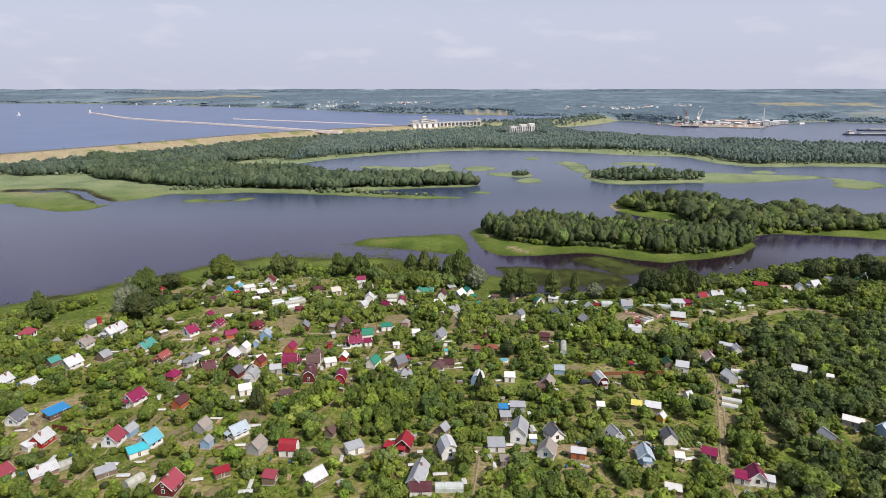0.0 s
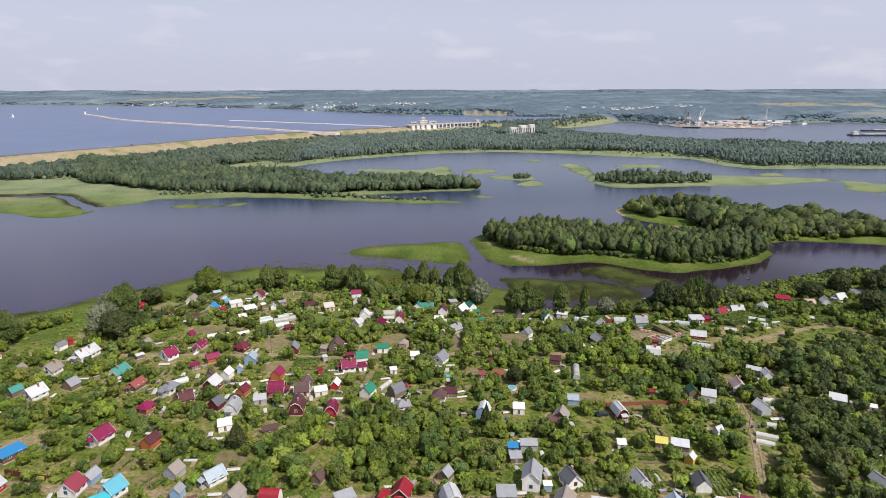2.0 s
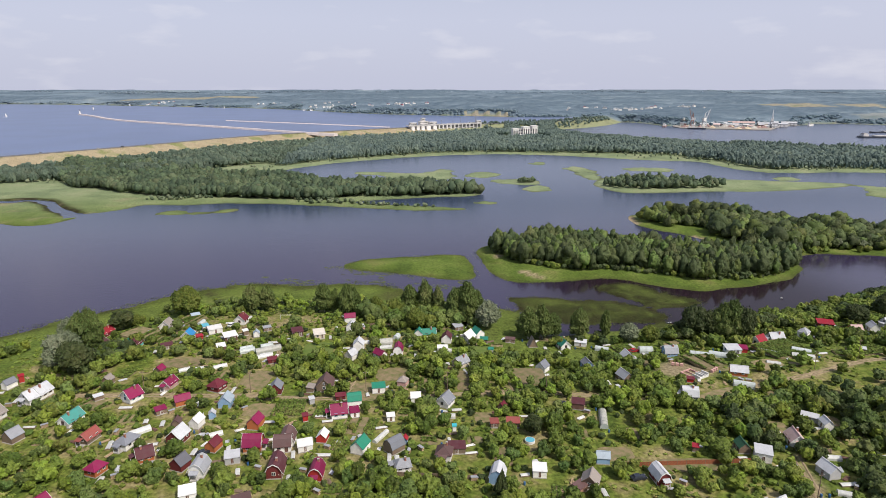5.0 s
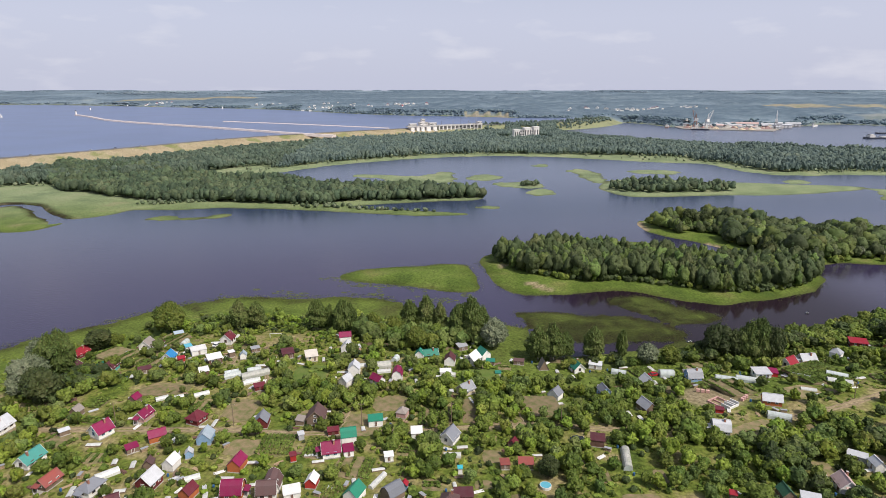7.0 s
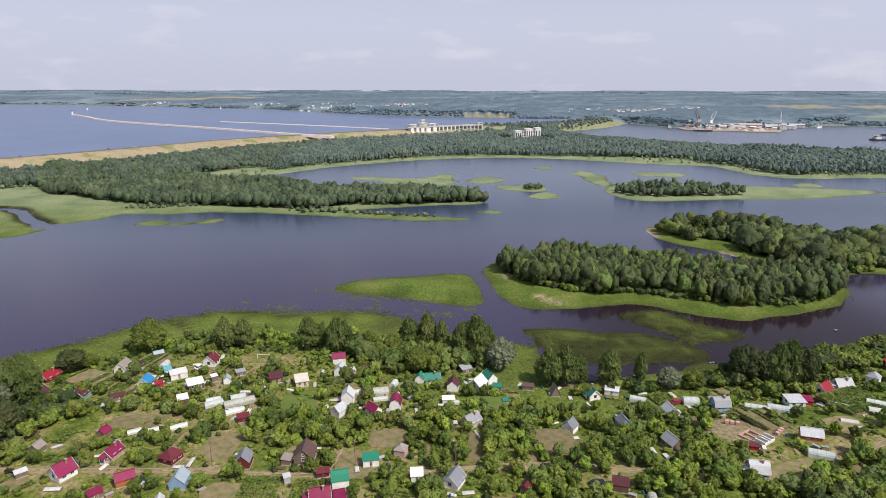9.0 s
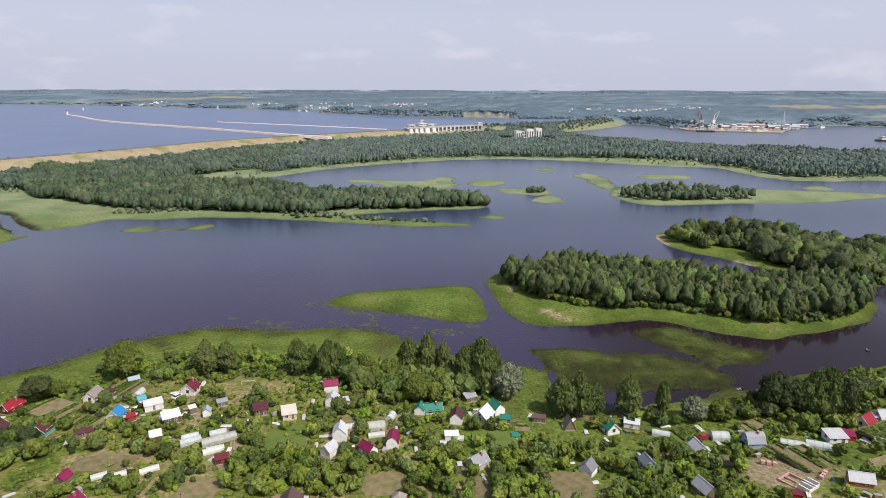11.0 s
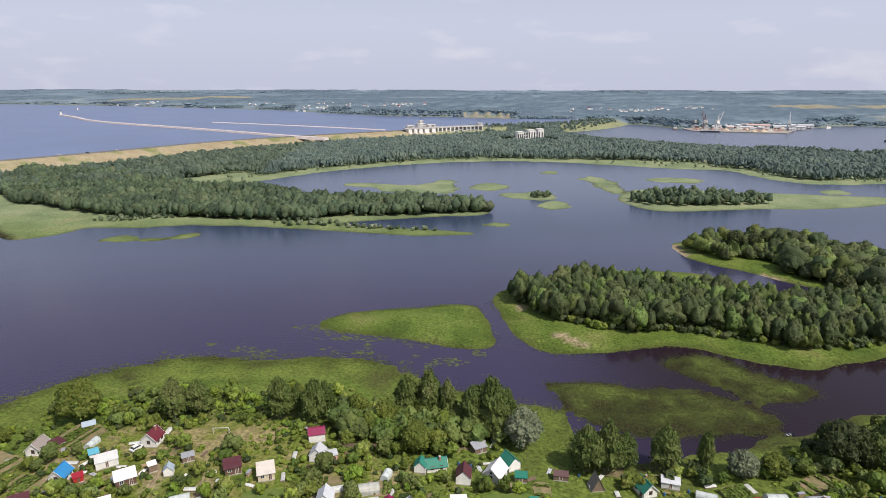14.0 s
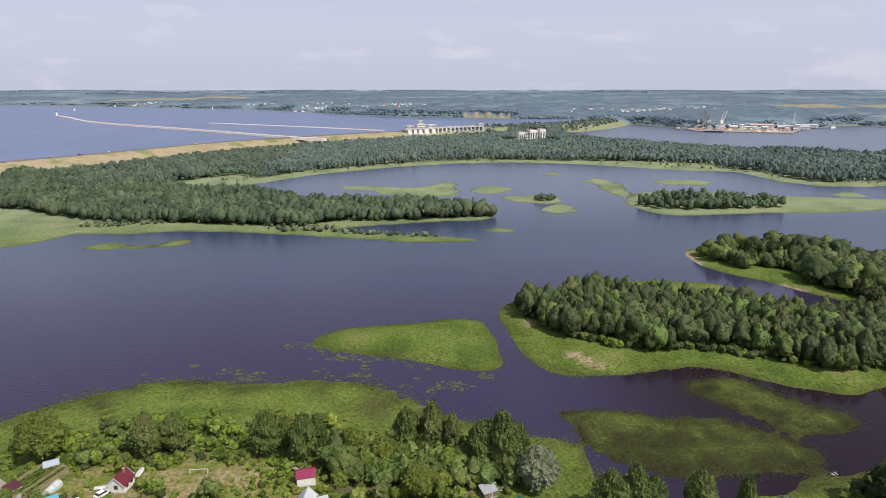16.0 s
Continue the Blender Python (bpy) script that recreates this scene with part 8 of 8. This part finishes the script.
PR = random.Random(3)
for k in range(34):
    m, w = PR.choice([(SAND, "pale heap of sand on the port quay"), (RUST, "rusty heap of scrap on the port quay"), (RUST, "rusty heap of scrap on the port quay"), (SAND, "pale heap of sand on the port quay"), (CONCRETE, "grey heap of gravel on the port quay")])
    heap(*berth(622 + k * 8 + PR.uniform(-6, 6), 1612 + PR.uniform(0, 120)), PR.uniform(7, 14), PR.uniform(6, 10), PR.uniform(3, 7), m, w)


def long_shed(x, y, sx, sy, h, wall, roof, words):
    e = tagged(empty("port_shed", *berth(x, y), 1.7, PR.uniform(-6, 6) - 22), words, "warehouse", "port sheds")
    part("wall", box(0, 0, 0, sx, sy, h), wall, e)
    part("roof", ([(-sx / 2 - 1, -sy / 2 - 1, h), (sx / 2 + 1, -sy / 2 - 1, h), (sx / 2 + 1, sy / 2 + 1, h), (-sx / 2 - 1, sy / 2 + 1, h), (-sx / 2 - 1, 0, h + sy * 0.25), (sx / 2 + 1, 0, h + sy * 0.25)], [(0, 1, 5, 4), (2, 3, 4, 5), (0, 4, 3), (1, 2, 5), (3, 2, 1, 0)]), roof, e)
    for k in range(int(sx // 9)):
        part("gate", box(-sx / 2 + 5 + k * 9, -sy / 2 - 0.1, 0, 4, 0.3, h * 0.7), GREYWALL, e)


for x, y, sx, sy, h in ((742, 1752, 40, 14, 7), (805, 1760, 70, 16, 8), (880, 1772, 46, 14, 6), (690, 1700, 22, 12, 6), (930, 1745, 24, 12, 7), (912, 1690, 14, 12, 14), (780, 1700, 30, 12, 6), (850, 1830, 60, 14, 7), (940, 1820, 40, 14, 7), (730, 1690, 18, 10, 8)):
    long_shed(x, y, sx, sy, h, WHITEWASH, ROOF_MAT["ltgrey"] if sx != 70 else ROOF_MAT["pinkroof"], "long pale warehouse with a low gable roof")


for _ in range(26):
    w = PR.uniform(7, 15)
    long_shed(PR.uniform(612, 925), PR.uniform(1625, 1760), w, w * PR.uniform(0.5, 0.8), PR.uniform(4, 8), PR.choice((WHITEWASH, GREYWALL, WHITEWASH, RUST)), ROOF_MAT[PR.choice(("ltgrey", "white", "grey", "pinkroof"))], "small pale hut among the goods on the quay")


def vessel(x, y, turn, length, words, hull, house_at=-0.4):
    e = tagged(empty("barge", x, y, 0.0, turn), words, "ship", "river ships")
    w, n = length * 0.08, length / 2
    st = [(-n, 0.7), (-n * 0.9, 1), (n * 0.8, 1), (n, 0.25)]
    v, f = [], []
    for px, k in st:
        v += [(px, -w * k, -1), (px, w * k, -1), (px, w * k, 3.2), (px, -w * k, 3.2)]
    for i in range(3):
        for k in range(4):
            f.append((i * 4 + k, i * 4 + (k + 1) % 4, i * 4 + 4 + (k + 1) % 4, i * 4 + 4 + k))
    f += [(0, 1, 2, 3), (15, 14, 13, 12)]
    part("hull", (v, f), hull, e)
    part("coaming", box(n * 0.15, 0, 3.2, length * 0.6, w * 1.4, 1.4), GREYWALL, e)
    s = part("deckhouse", joined(box(house_at * length, 0, 3.2, length * 0.10, w * 1.5, 4), box(house_at * length, 0, 7.2, length * 0.06, w * 1.2, 2.6)), WHITEWASH, e)
    part("window", box(house_at * length, 0, 7.9, length * 0.062, w * 1.22, 1.0), PANE, s)


vessel(1040, 1375, -4, 120, "long dark barge with a white deckhouse on the river", PAINTS["dark"])
vessel(1165, 1520, -4, 100, "dark river barge at anchor", PAINTS["dark"], 0.38)
vessel(706, 1790, 65, 60, "rust-red and white ship at the port quay", RUST)
vessel(748, 1676, -25, 46, "grey ship at the port quay", PAINTS["dark"])
vessel(1150, 1815, 40, 40, "white ship at the end of the quay", WHITEWASH)


def yacht(x, y):
    e = tagged(empty("yacht", x, y, 15.0, 40), "small white sailing yacht on the reservoir", "boat")
    part("hull", ([(-6, 0, 0), (0, -1.8, 0), (6, -1.2, 0), (6, 1.2, 0), (0, 1.8, 0), (-6, 0, 1.4), (0, -2, 1.2), (6, -1.4, 1.2), (6, 1.4, 1.2), (0, 2, 1.2)], [(5, 6, 7, 8, 9), (0, 1, 6, 5), (1, 2, 7, 6), (2, 3, 8, 7), (3, 4, 9, 8), (4, 0, 5, 9)]), WHITEWASH, e)
    part("mast", tube([(0, 0, 1), (0, 0, 15)], [0.15, 0.1], 6), STEEL, e)
    part("sail", ([(0.2, 0, 2), (5.5, 0.5, 2.2), (0.2, 0, 14.5), (0.2, 0.12, 2), (5.5, 0.62, 2.2), (0.2, 0.12, 14.5)], [(0, 1, 2), (5, 4, 3), (0, 3, 4, 1), (1, 4, 5, 2), (2, 5, 3, 0)]), TRIM, e)


yacht(-1335, 2124)
yacht(-900, 3000)


def far_house(x, y, w, roof):
    e = tagged(empty("bank_house", x, y, ground_z(x, y) - 0.5, PR.uniform(-40, 40)), "pale house in the village on the far bank", "house", "far bank houses")
    part("wall", box(0, 0, 0, w, w * 0.7, w * 0.45), WALL_MAT["white"], e)
    part("roof", roof_shell([(-w * 0.58, w * 0.42), (0, w * 0.8), (w * 0.58, w * 0.42)], w * 0.8, 0.3), ROOF_MAT[roof], e)


for cx, cy, sx, sy, n in BANK_VILLAGES:
    for _ in range(n):
        far_house(cx + PR.gauss(0, 0.5) * sx, cy + PR.gauss(0, 0.5) * sy, PR.uniform(7, 12), PR.choice(["ltgrey", "white", "ltgrey", "rose", "grey", "cream"]))


def football_goal(x, y, w):
    e = tagged(empty("football_goal", x, y, ground_z(x, y)), "white metal goal frame on a mown lawn", "goal")
    for sx in (-w / 2, w / 2):
        part("post", strut((sx, 0, -0.2), (sx, 0, 2.0), 0.06), TRIM, e)
        part("stay", strut((sx, 0, 2.0), (sx, 1.2, 0.0), 0.04), TRIM, e)
    part("crossbar", strut((-w / 2 - 0.06, 0, 2.0), (w / 2 + 0.06, 0, 2.0), 0.07), TRIM, e)


football_goal(-60.5, 308.1, 4.8)
